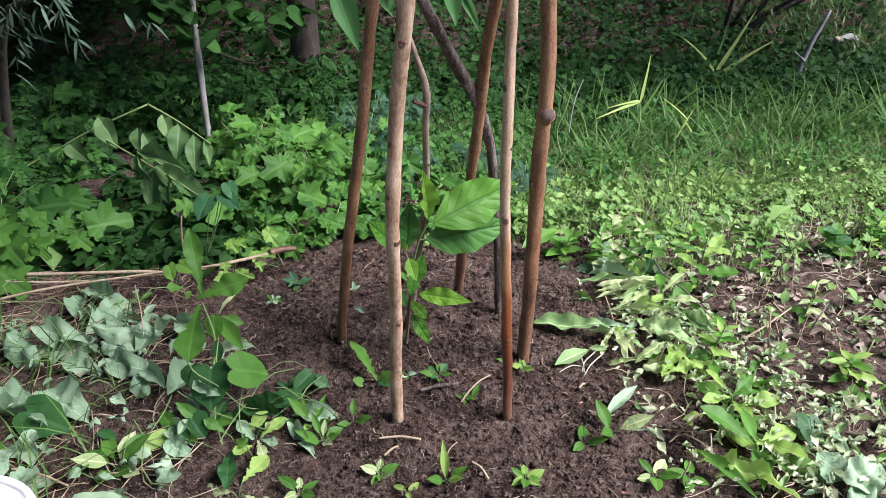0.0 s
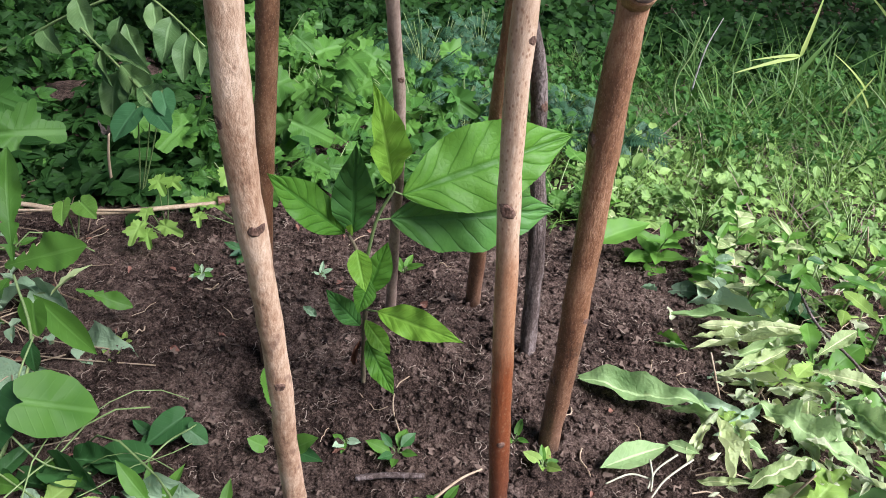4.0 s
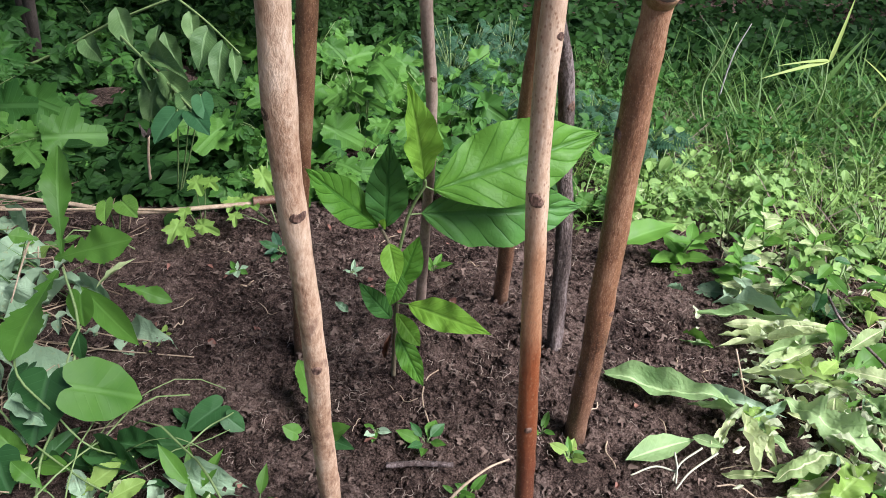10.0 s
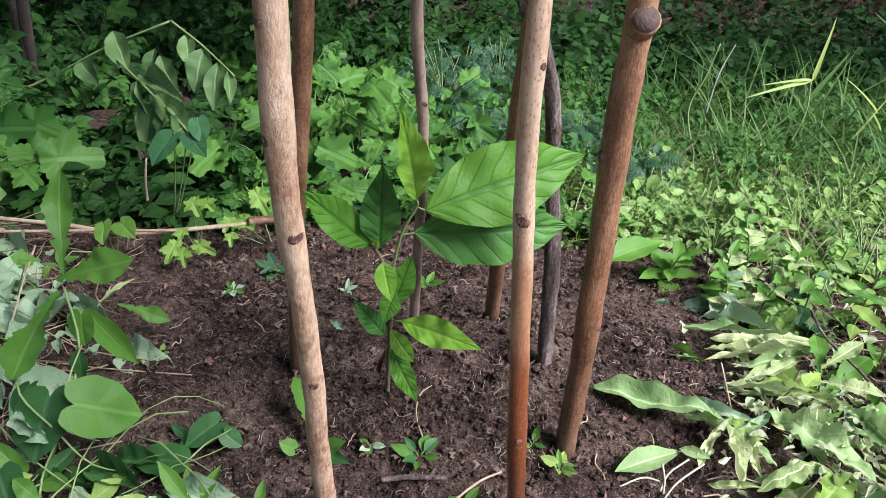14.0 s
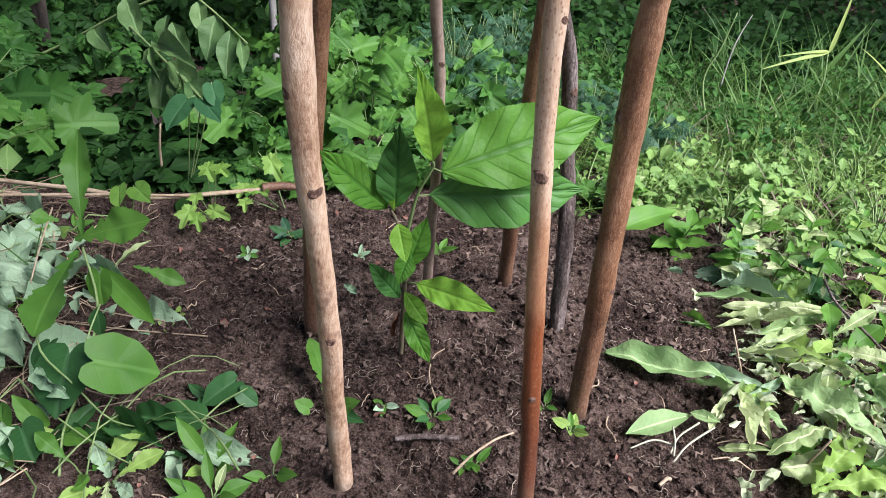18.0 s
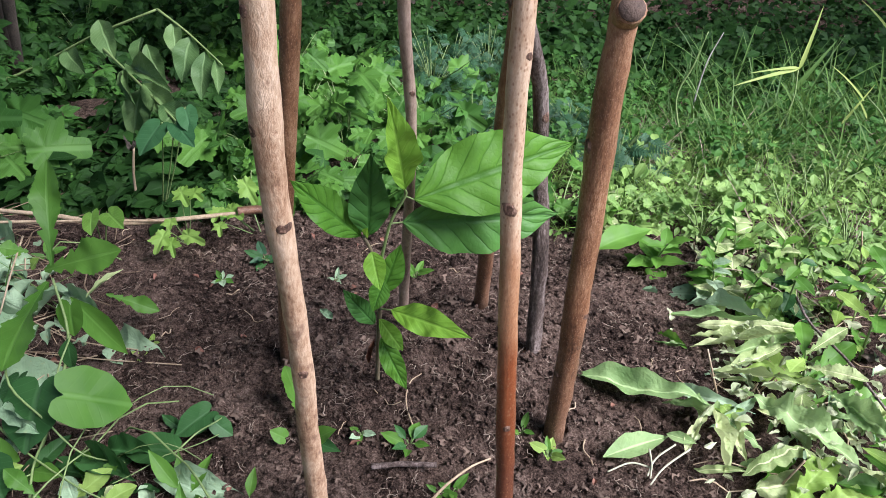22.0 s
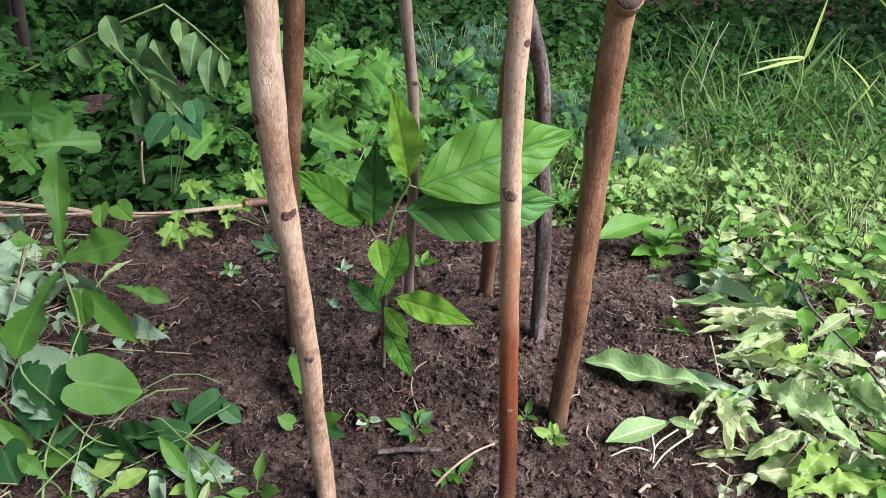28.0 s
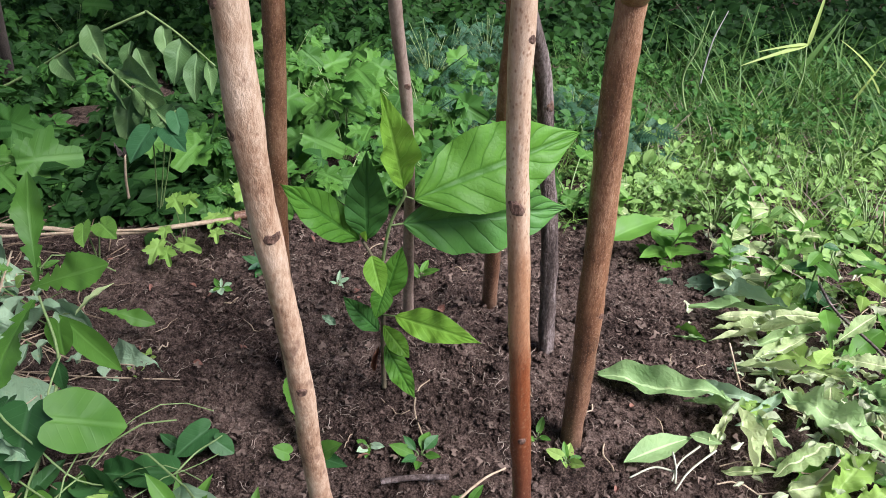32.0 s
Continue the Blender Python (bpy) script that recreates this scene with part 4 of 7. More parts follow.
# The shade of overhanging trees is put into this darker leaf colour.
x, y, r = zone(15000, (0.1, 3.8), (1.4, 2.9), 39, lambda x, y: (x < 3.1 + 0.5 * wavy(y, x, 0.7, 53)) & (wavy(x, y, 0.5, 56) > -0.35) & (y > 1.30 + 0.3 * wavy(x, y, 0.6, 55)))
cover("slope_weeds", SMALL + MAPLE_S, LUSH, x, y, r, (0.010, 0.042), clumps(0.3, 16, 0.005, 0.18), 0.7, "mixed weeds and clover on the slope, darkened for shade", "weeds", 0.4)
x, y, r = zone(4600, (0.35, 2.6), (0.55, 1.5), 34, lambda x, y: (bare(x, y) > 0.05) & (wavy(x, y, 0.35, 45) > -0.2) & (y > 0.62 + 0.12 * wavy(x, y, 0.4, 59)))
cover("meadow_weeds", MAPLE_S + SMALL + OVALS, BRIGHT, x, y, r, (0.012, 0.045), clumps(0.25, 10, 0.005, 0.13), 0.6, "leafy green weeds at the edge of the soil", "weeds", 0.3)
x, y, r = zone(900, (0.85, 2.4), (-0.2, 0.8), 38, lambda x, y: wavy(x, y, 0.3, 46) > 0.3)
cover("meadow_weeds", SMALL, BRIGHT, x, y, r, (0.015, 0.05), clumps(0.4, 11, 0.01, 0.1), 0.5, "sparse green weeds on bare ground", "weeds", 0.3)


def grass(name, label, n, xr, yr, seed, length, keep, mat=GRASS, upright=1.2, wide=0.6):
    x, y, r = zone(n, xr, yr, seed, keep)
    n = len(x)
    a = r.uniform(0, 6.283, n)
    aim = np.stack([np.cos(a), np.sin(a), upright + r.normal(0, 0.5, n)], 1)
    up = np.stack([np.cos(a + 3.1) + r.normal(0, 0.4, n), np.sin(a + 3.1), np.full(n, 0.4)], 1)
    s = r.uniform(*length, n)
    o = np.stack([x, y, ground_z(x, y)], 1)
    ob = part(name, scatter(BLADES, frames(o, aim, up, s, np.minimum(s, 0.28) * wide), seed=seed), mat)
    return tagged(ob, label, "grass", kind="stuff")


# Near grass gets the sunlit tint, grass towards the wood the darker one.
grass("grass", "short grass on the slope, tinted lighter for sunlight", 30000, (0.2, 3.8), (0.6, 2.9), 51, (0.05, 0.17), lambda x, y: (wavy(x, y, 0.45, 47) > -0.15) & (bare(x, y) > 0.08) & (y > 0.98 + 0.3 * wavy(x, y, 0.5, 52)) & (y < 1.75 + 0.4 * wavy(x, y, 0.5, 54)) & (x < 3.1 + 0.5 * wavy(y, x, 0.7, 53)), SUNLIT_TINT_GRASS)
grass("slope_grass", "short grass towards the wood, left darker for shade", 14000, (0.2, 3.8), (1.5, 3.2), 56, (0.06, 0.2), lambda x, y: (wavy(x, y, 0.4, 58) > -0.1) & (x < 3.1 + 0.5 * wavy(y, x, 0.7, 53)), GRASS)
grass("tall_grass", "tall arching green grass on the slope", 1100, (0.8, 2.9), (1.9, 3.2), 52, (0.2, 0.42), lambda x, y: wavy(x, y, 0.5, 48) > 0.15, GRASS, 2.0, 0.9)
grass("meadow_grass", "tall fine green grass on the slope", 1500, (0.8, 2.7), (1.35, 2.5), 55, (0.14, 0.34), lambda x, y: wavy(x, y, 0.4, 57) > 0.25, GRASS, 1.7, 0.75)
grass("dry_grass", "pale dry grass and straw on the slope", 1500, (0.5, 3.0), (0.6, 2.2), 53, (0.08, 0.2), lambda x, y: bare(x, y) > 0.1, STRAW, 0.25)
grass("grass_tufts", "thin grass blades among wilted leaves", 160, (-1.3, -0.75), (-0.2, 0.5), 54, (0.1, 0.24), None, GRASS, 1.5)


def shrub(label, at, n, height, spread, size, mat, seed, protos=None, name="shrub", category="shrub", group="leafy plants behind the mound"):
    """A leafy plant: arching stems from one root, each leaf on its stalk."""
    r = np.random.default_rng(seed)
    at = np.array((at[0], at[1], gz(at[0], at[1])))
    base = thing(name, label, category, group, tuple(at))
    stems, O, A, U, S = [], [], [], [], []
    for k in range(n):
        a = r.uniform(0, 6.283)
        out = spread * r.uniform(0.25, 1)
        top = np.array((math.cos(a) * out, math.sin(a) * out, height * r.uniform(0.45, 1.05) * (1 - 0.35 * out / spread)))
        P = bend([(0, 0, -0.02), top * (0.35, 0.35, 0.6), top], 7)
        stems.append(tube(P, np.linspace(0.0026, 0.0012, 7), 5, cap=False))
        for q in range(3):
            b = a + r.normal(0, 0.9)
            f = P[6 - q]
            O.append(f)
            A.append((math.cos(b), math.sin(b), r.normal(-0.25, 0.25)))
            U.append((r.normal(0, 0.35), r.normal(-0.85, 0.35), 1))
            S.append(size * r.uniform(0.6, 1.2) * (1 - 0.15 * q))
    if n <= 20:
        for q in stems:
            part("stem", q, STEM, base)
    else:
        tagged(part("stem_tangle", join(stems), STEM, base), kind="stuff")
    part("foliage", scatter(protos or MAPLE, frames(O, A, U, S), seed=seed), mat, base)
    return base


LEFT = [(-1.35, 1.02), (-1.62, 1.05), (-1.55, 1.30), (-1.95, 1.2), (-1.8, 1.55), (-2.2, 1.45), (-2.1, 1.9), (-2.5, 1.7), (-0.62, 1.32), (-0.55, 1.65), (-0.36, 1.42), (-0.45, 1.95), (-0.14, 1.62), (-0.72, 2.1), (-0.18, 2.15), (-1.30, 2.9), (-1.9, 2.8), (-0.6, 2.8)]
for n, (sx, sy) in enumerate(LEFT):
    shrub("lush plant with lobed toothed green leaves", (sx, sy), 16, 0.30 + 0.08 * math.sin(n * 2.1), 0.24, 0.15 if sx < -1.2 else 0.12, MEDIUM if sx > -0.9 or n % 3 == 0 else LUSH, 300 + n, MAPLE)
for n, (sx, sy) in enumerate([(-0.42, 1.05), (-0.52, 0.98), (-0.30, 1.1), (-0.08, 1.15), (0.1, 1.05), (0.28, 1.1)]):
    shrub("small plant with bright yellow-green lobed leaves", (sx, sy), 8, 0.14, 0.11, 0.085, MEDIUM, 330 + n, MAPLE)
for n, (sx, sy) in enumerate([(0.62, 0.98), (0.82, 0.86), (0.98, 0.98), (1.2, 0.82), (0.78, 1.2), (1.05, 1.3), (1.4, 1.1), (0.55, 1.3), (0.42, 1.02)] ):
    shrub("leafy green weed at the edge of the soil", (sx, sy), 12, 0.13, 0.13, 0.045, BRIGHT, 350 + n, OVALS if n % 2 else MAPLE, "weed_clump", "weed", "weeds beside the soil")
for n, (sx, sy) in enumerate([(0.35, 1.80), (0.47, 1.42), (-0.12, 2.62), (0.05, 2.75), (0.02, 1.75), (-0.16, 2.15)]):
    shrub("bluish feathery weed with fine leaves", (sx, sy), 44, 0.18 if sy < 1.9 else 0.36, 0.12 if sy < 1.9 else 0.2, 0.06, BLUISH, 370 + n, FEATHER, "feathery_weed", "weed", "feathery weeds")


x, y, r = zone(9000, (-6, 7), (-5, 4), 58, lambda x, y: (np.hypot(x / 1.7, (y - 0.2) / 1.1) > 1 + 0.15 * wavy(x, y, 0.8, 51)) & (y < 0.8 + 0.9 * np.abs(x) / 3) & (wavy(x, y, 1.2, 50) > -0.5) & (np.hypot(x + 0.15, y + 1.2) > 0.7))
cover("clearing_weeds", IVY, BRIGHT, x, y, r, (0.04, 0.11), clumps(0.8, 15, 0.01, 0.1), 0.5, "low weeds all over the clearing", "weeds", 0.1)
grass("clearing_grass", "short grass all over the clearing", 6000, (-6, 7), (-5, 4), 59, (0.06, 0.18), lambda x, y: (np.hypot(x / 1.7, (y - 0.2) / 1.1) > 1.05 + 0.15 * wavy(x, y, 0.8, 51)) & (y < 0.8 + 0.9 * np.abs(x) / 3))

# ---- trees ----
ROUND = [blade(oval(0.38, 0.5, 0.7, 0.6), 8, 2, 0.1, 0.15, seed=k) for k in range(2)]


def tree(label, foot, top, r0, r1, bark, seed, crown=(), leaf=SHADE_TINT, size=(0.1, 0.2), bendy=0.04, category="tree", name="tree"):
    """A tapered trunk with limbs and a crown of single leaves. crown: balls of leaves (x, y, z, radius, count)."""
    base = thing(name, label, category, "", foot)
    o = np.array(foot)
    r = np.random.default_rng(seed)
    P = bend([o - (0, 0, 0.1), o + (np.array(top) - o) * 0.35 + r.normal(0, bendy, 3), o + (np.array(top) - o) * 0.7 + r.normal(0, bendy, 3), np.array(top)], 30)
    part("trunk", tube(P - o, np.linspace(r0, r1, 30), 14, 0.10, seed), bark, base)
    for n, (cx, cy, cz, rad, count) in enumerate(crown):
        c = np.array((cx, cy, cz))
        i = int(np.argmin(np.abs(P[:, 2] - (cz - rad * 0.5))))
        limb = bend([P[i], (P[i] + c) / 2 + r.normal(0, 0.1, 3), c], 10)
        part("limb", tube(limb - o, np.linspace(r1 * 0.6, r1 * 0.15, 10), 7, 0.1, n), BARK_DARK, base)
        d = r.normal(size=(count, 3))
        d /= np.linalg.norm(d, axis=1)[:, None]
        rr = rad * r.uniform(0.15, 1, count) ** 0.5 * (1 + 0.25 * np.sin(d[:, 0] * 5 + d[:, 2] * 4 + n))
        pos = c + d * rr[:, None] * (1, 1, 0.7)
        a = r.uniform(0, 6.283, count)
        aim = np.stack([np.cos(a), np.sin(a), r.normal(-0.4, 0.3, count)], 1)
        up = np.stack([r.normal(0, 0.4, count), r.normal(0, 0.4, count), np.ones(count)], 1)
        part("crown", scatter(IVY if count > 500 else ROUND, frames(pos - o, aim, up, r.uniform(*size, count)), seed=n), leaf, base)
    return base


# The overhead crowns are out of view, placed to keep sun off the left.
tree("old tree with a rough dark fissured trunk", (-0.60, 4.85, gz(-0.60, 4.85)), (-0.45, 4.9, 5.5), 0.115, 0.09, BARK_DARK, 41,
     [(-0.8, 4.6, 3.7, 1.5, 2400), (-2.4, 4.6, 3.5, 1.5, 2300), (0.5, 4.8, 3.8, 1.2, 1000), (-1.6, 3.5, 3.6, 1.1, 1600), (-0.2, 3.6, 3.7, 1.0, 1500), (-3.2, 3.6, 3.2, 1.3, 1700), (-0.6, 2.9, 3.1, 0.8, 900), (-1.5, 2.5, 3.1, 0.8, 900)], SHADE_TINT, (0.14, 0.26))
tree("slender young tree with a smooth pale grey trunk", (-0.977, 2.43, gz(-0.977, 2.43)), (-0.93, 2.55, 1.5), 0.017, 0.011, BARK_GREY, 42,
     [(-0.90, 2.50, 0.45, 0.18, 26), (-0.60, 2.55, 0.44, 0.20, 34), (-1.12, 2.5, 0.58, 0.26, 40), (-0.8, 2.6, 0.9, 0.4, 80)], SHADE_TINT, (0.09, 0.14), 0.012)
# An added tree; its crowns stay out of view and darken the bank.
tree("added leafy tree whose unseen crowns shade the bank", (0.3, 5.9, gz(0.3, 5.9)), (0.4, 5.8, 4.6), 0.09, 0.06, BARK_DARK, 45,
     [(-1.8, 3.4, 2.4, 0.9, 1300), (-0.6, 3.4, 2.5, 0.9, 1300), (0.6, 3.4, 2.6, 0.9, 1300), (1.0, 3.1, 3.3, 0.8, 1100), (-2.7, 4.4, 2.3, 1.0, 1300), (-0.8, 4.5, 2.3, 1.0, 1300), (-1.4, 2.7, 2.2, 0.7, 700), (-0.4, 2.6, 2.4, 0.6, 500)], SHADE_TINT, (0.12, 0.22))
# unseen trees added round the clearing; their crowns block low light and sun
for n, (tx, ty, cs) in enumerate([(-4.6, 1.5, [(-4.2, 1.2, 2.6, 1.4, 1500), (-3.6, 0.4, 3.8, 1.4, 1500), (-4.4, 2.4, 1.6, 1.2, 1200), (-2.9, 1.6, 3.8, 1.2, 1300)]),
                                  (-4.2, -1.8, [(-3.8, -1.4, 2.6, 1.4, 1500), (-3.2, -1.0, 4.0, 1.4, 1500), (-3.9, -2.6, 1.6, 1.2, 1200)]),
                                  (-1.0, -4.6, [(0.2, -2.0, 3.9, 0.85, 900), (-0.8, -4.0, 2.6, 1.5, 1500), (0.5, -3.6, 4.0, 1.3, 1300), (-2.2, -4.2, 2.2, 1.4, 1400), (1.5, -1.05, 3.5, 0.65, 220), (0.5, 0.1, 3.6, 0.75, 300)]),
                                  (6.4, 6.4, [(6.2, 6.8, 2.6, 1.4, 1500), (7.2, 6.0, 3.2, 1.3, 1300), (5.0, 7.2, 3.2, 1.3, 1300), (4.5, 2.7, 2.7, 0.8, 900), (3.9, 3.3, 3.0, 0.8, 700), (5.3, 3.7, 3.3, 1.0, 700)])]):
    z = gz(tx, ty)
    tree("unseen leafy tree added round the clearing to block light", (tx, ty, z), (tx + 0.2, ty, 5.0), 0.13, 0.06, BARK_DARK, 90 + n, cs, SHADE_TINT, (0.12, 0.22), 0.1)
for n, (tx, ty) in enumerate([(1.3, 7.6), (3.2, 8.2), (5.5, 7.4), (-3.2, 7.4), (-5.2, 6.8), (0.3, 9.2), (2.4, 10.0), (-1.6, 8.8), (7.5, 8.0), (-7.5, 8.0), (4.5, 9.6), (-4.2, 9.4)]):
    z = gz(tx, ty)
    c = []
    rr = np.random.default_rng(200 + n)
    for q in range(6):
        c.append((tx + rr.uniform(-1.5, 1.5), ty + rr.uniform(-1.4, 0.8), z + rr.uniform(0.5, 4.4), rr.uniform(0.9, 1.5), 750))
    tree("woodland tree with a leafy crown darkened for shade", (tx, ty, z), (tx + rr.normal(0, 0.3), ty, z + 6), 0.10, 0.05, BARK_DARK, 60 + n, c, SHADE_TINT, (0.12, 0.24), 0.15)

# ---- single plants in the middle distance ----
DROOP = [crumpled(blade(oval(0.22, 0.42, 1.0), 14, 3, 0.35, 0.12, 0.2, 0.06, 0, 9, k, 0.2), 0.022, 10 + k) for k in range(3)]
VINE_LEAF = leaf_material("drooping_leaf", (0.045, 0.115, 0.035), (0.14, 0.25, 0.08), 0.5, 14, 0.3, thin=0.15, one=True, blotch=14, relief=0.6, crease=0.8)


def vine():
    o = np.array((-1.642, 1.850, -0.043))
    base = thing("walnut_branch", "drooping compound leaves on a thin arching green branch", "branch", "", tuple(o))
    def twig(pts, r0, r1):
        part("twig", tube(bend(pts, 16) - o, np.linspace(r0, r1, 16), 6), STEM, base)
    twig([(o[0] - 0.35, o[1] - 0.1, gz(o[0] - 0.35, o[1] - 0.1) - 0.02), tuple(o), (-1.328, 1.830, 0.116), (-1.069, 1.820, 0.226)], 0.006, 0.004)
    twig([(-1.069, 1.820, 0.226), (-0.944, 1.750, 0.171), (-0.804, 1.650, 0.103)], 0.005, 0.003)
    twig([(-1.328, 1.830, 0.116), (-1.028, 1.500, 0.087), (-0.785, 1.230, 0.059)], 0.005, 0.003)
    def hang(foot, tip, w, k, up=(0.1, -0.9, 0.4)):
        v, f, u = leaf_at(DROOP[k % 3], foot, tip, up, w * 0.85)
        part("leaf", (v - o, f, u), VINE_LEAF, base)
    hang((-1.277, 1.810, 0.182), (-1.198, 1.700, 0.088), 0.11, 0)
    hang((-1.110, 1.750, 0.148), (-1.098, 1.650, 0.089), 0.08, 1, (-0.4, -0.8, 0.4))
    hang((-1.095, 1.750, 0.126), (-1.014, 1.650, 0.022), 0.09, 2)
    hang((-1.008, 1.790, 0.191), (-0.979, 1.700, 0.112), 0.08, 0)
    hang((-0.936, 1.750, 0.162), (-0.953, 1.650, 0.039), 0.10, 1)
    hang((-0.874, 1.700, 0.128), (-0.875, 1.600, 0.002), 0.09, 2)
    hang((-0.833, 1.670, 0.114), (-0.807, 1.600, 0.025), 0.05, 0, (0.6, -0.7, 0.3))
    hang((-1.071, 1.550, 0.117), (-0.999, 1.350, 0.076), 0.05, 1, (-0.7, -0.6, 0.3))
    hang((-1.066, 1.550, 0.118), (-0.849, 1.300, 0.165), 0.08, 2, (0, -0.6, 0.8))
    hang((-0.981, 1.450, 0.097), (-0.820, 1.300, 0.041), 0.10, 0, (0.2, -0.7, 0.6))
    hang((-0.995, 1.450, 0.082), (-1.006, 1.350, -0.048), 0.09, 1)
    hang((-0.888, 1.350, 0.076), (-0.762, 1.230, 0.049), 0.09, 2, (0.3, -0.7, 0.6))
    hang((-0.933, 1.400, 0.082), (-0.929, 1.300, 0.005), 0.07, 1, (-0.5, -0.7, 0.4))
    hang((-0.837, 1.300, 0.063), (-0.810, 1.200, 0.010), 0.07, 0)
    hang((-1.445, 1.850, 0.060), (-1.343, 1.750, 0.015), 0.09, 1)
    hang((-1.474, 1.850, 0.028), (-1.505, 1.800, -0.072), 0.09, 0)


vine()


BIG_DARK = leaf_material("bluish_heart_leaf", (0.018, 0.08, 0.03), (0.045, 0.15, 0.055), 0.5, 8, 0.15, thin=0.2, one=True, blotch=8, gloss=0.12)
HEARTS = [fan_leaf(heart_edge(k), 40, 3, 0.38, 0.12, 0.10, 0.025, k) for k in range(2)]


def simple_plant(name, label, root, leaves, mat, stem_r=0.0022, category="weed", protos=None):
    """Stems from one root, each to one leaf: (foot, tip, width, up)."""
    root = np.array((root[0], root[1], gz(root[0], root[1])))
    base = thing(name, label, category, "", tuple(root))
    for k, (foot, tip, w, up) in enumerate(leaves):
        v, f, u = leaf_at((protos or HEARTS)[k % 2], foot, tip, up, w)
        part("leaf", (v - root, f, u), mat, base)
        foot = np.array(foot)
        part("leaf_stalk", tube(bend([(0, 0, -0.01), (foot - root) * (0.6, 0.6, 0.55), foot - root], 8), np.linspace(stem_r, stem_r * 0.6, 8), 6), STEM, base)


simple_plant("burdock", "weed with large bluish green heart-shaped leaves", (-0.74, 0.93), [
    ((-0.669, 0.870, 0.228), (-0.705, 0.800, 0.177), 0.075, (-0.3, -0.7, 0.6)), ((-0.635, 0.860, 0.234), (-0.573, 0.800, 0.208), 0.05, (0.3, -0.7, 0.6)),
    ((-0.614, 0.880, 0.264), (-0.586, 0.830, 0.223), 0.048, (0.2, -0.8, 0.5))], BIG_DARK)
simple_plant("bindweed", "small weed with two round green leaves", (-0.80, 0.74), [
    ((-0.795, 0.720, 0.068), (-0.776, 0.660, 0.046), 0.045, (-0.2, -0.7, 0.7)), ((-0.773, 0.740, 0.059), (-0.710, 0.680, 0.059), 0.05, (0.3, -0.7, 0.7))], FRESH_FAR)
simple_plant("maple_seedling", "seedling with yellow-green lobed leaves", (-0.62, 0.80), [
    ((-0.623, 0.800, 0.102), (-0.583, 0.740, 0.089), 0.055, UPF), ((-0.634, 0.760, 0.042), (-0.627, 0.720, 0.036), 0.04, UPF), ((-0.606, 0.820, 0.087), (-0.563, 0.780, 0.084), 0.045, UPF),
    ((-0.630, 0.720, 0.035), (-0.639, 0.660, 0.011), 0.050, UPF), ((-0.625, 0.720, 0.016), (-0.597, 0.660, 0.003), 0.042, UPF), ((-0.608, 0.740, 0.016), (-0.543, 0.700, 0.023), 0.042, UPF)], SICK_FAR, 0.0016, "seedling", MAPLE)
simple_plant("maple_seedling", "seedling with yellow-green lobed leaves beside a dry stick", (-0.46, 0.86), [
    ((-0.545, 0.840, 0.035), (-0.549, 0.780, 0.028), 0.05, UPF), ((-0.535, 0.840, 0.035), (-0.484, 0.800, 0.036), 0.05, UPF), ((-0.538, 0.800, 0.017), (-0.519, 0.740, 0.017), 0.04, UPF), ((-0.528, 0.950, 0.060), (-0.482, 0.900, 0.018), 0.055, UPF)], SICK_FAR, 0.0016, "seedling", MAPLE)
part_stalk = thing("cut_stalk", "dry cut stalk with a withered flower head", "stalk", "", (-0.80, 0.93, gz(-0.80, 0.93)))
part("stalk", tube(bend([(0, 0, -0.01), (0.0, 0.01, 0.09), (0.01, 0.02, 0.17)], 10), np.linspace(0.004, 0.0028, 10), 7, 0.1), PALE_STEM, part_stalk)
v, f, u = crumpled(blade(oval(0.5, 0.5), 8, 3, 0.8, 0.4, 1.0, 0.4, 0, 9, 3, 0.5), 0.15, 3)
part("flower_head", (v * 0.03 + (0.005, 0.005, 0.165), f, u), BARK_DARK, part_stalk)


def reed(label, root, top, leaves, r0=0.004):
    """A reed: a stem with long arching blades, each a part."""
    root = np.array((root[0], root[1], gz(root[0], root[1])))
    base = thing("reed", label, "reed", "reeds on the slope", tuple(root))
    P = bend([root - (0, 0, 0.02), (root + top) / 2 + (0.03, 0, 0.02), top], 14)
    part("stem", tube(P - root, np.linspace(r0, r0 * 0.5, 14), 6), STEM, base)
    for k, (foot, tip, w, droop) in enumerate(leaves):
        v, f, u = blade(lambda s: 0.05 * min(1, s * 8 + 0.2) * (1 - s) ** 0.7 + 0.002, 14, 1, 0.3, 0, seed=k)
        v = v.copy()
        v[:, 2] += droop * (0.25 - (v[:, 1] - 0.5) ** 2) * 4
        w2, f, u = leaf_at((v, f, u), foot, tip, (0.1, -0.7, 0.7), w * 0.75)
        part("blade", (w2 - root, f, u), YELLOW_BLADE if k < 3 else GRASS, base)


YELLOW_BLADE = leaf_material("yellowing_blade", (0.22, 0.34, 0.06), (0.46, 0.54, 0.20), 0.5, 1, 0.05, thin=0.35, one=True, blotch=6)
reed("reed with yellow-green arching blades", (1.11, 1.99), (1.193, 2.100, 0.053), [
    ((1.194, 2.100, 0.057), (0.947, 2.020, 0.004), 0.022, 0.03), ((1.193, 2.100, 0.061), (1.004, 2.050, 0.045), 0.016, 0.04), ((1.195, 2.100, 0.055), (1.258, 2.200, 0.264), 0.022, 0.02), ((1.180, 2.080, -0.033), (1.320, 2.150, 0.154), 0.026, 0.03),
    ((1.119, 2.000, -0.191), (1.183, 1.950, -0.107), 0.018, 0.05)])
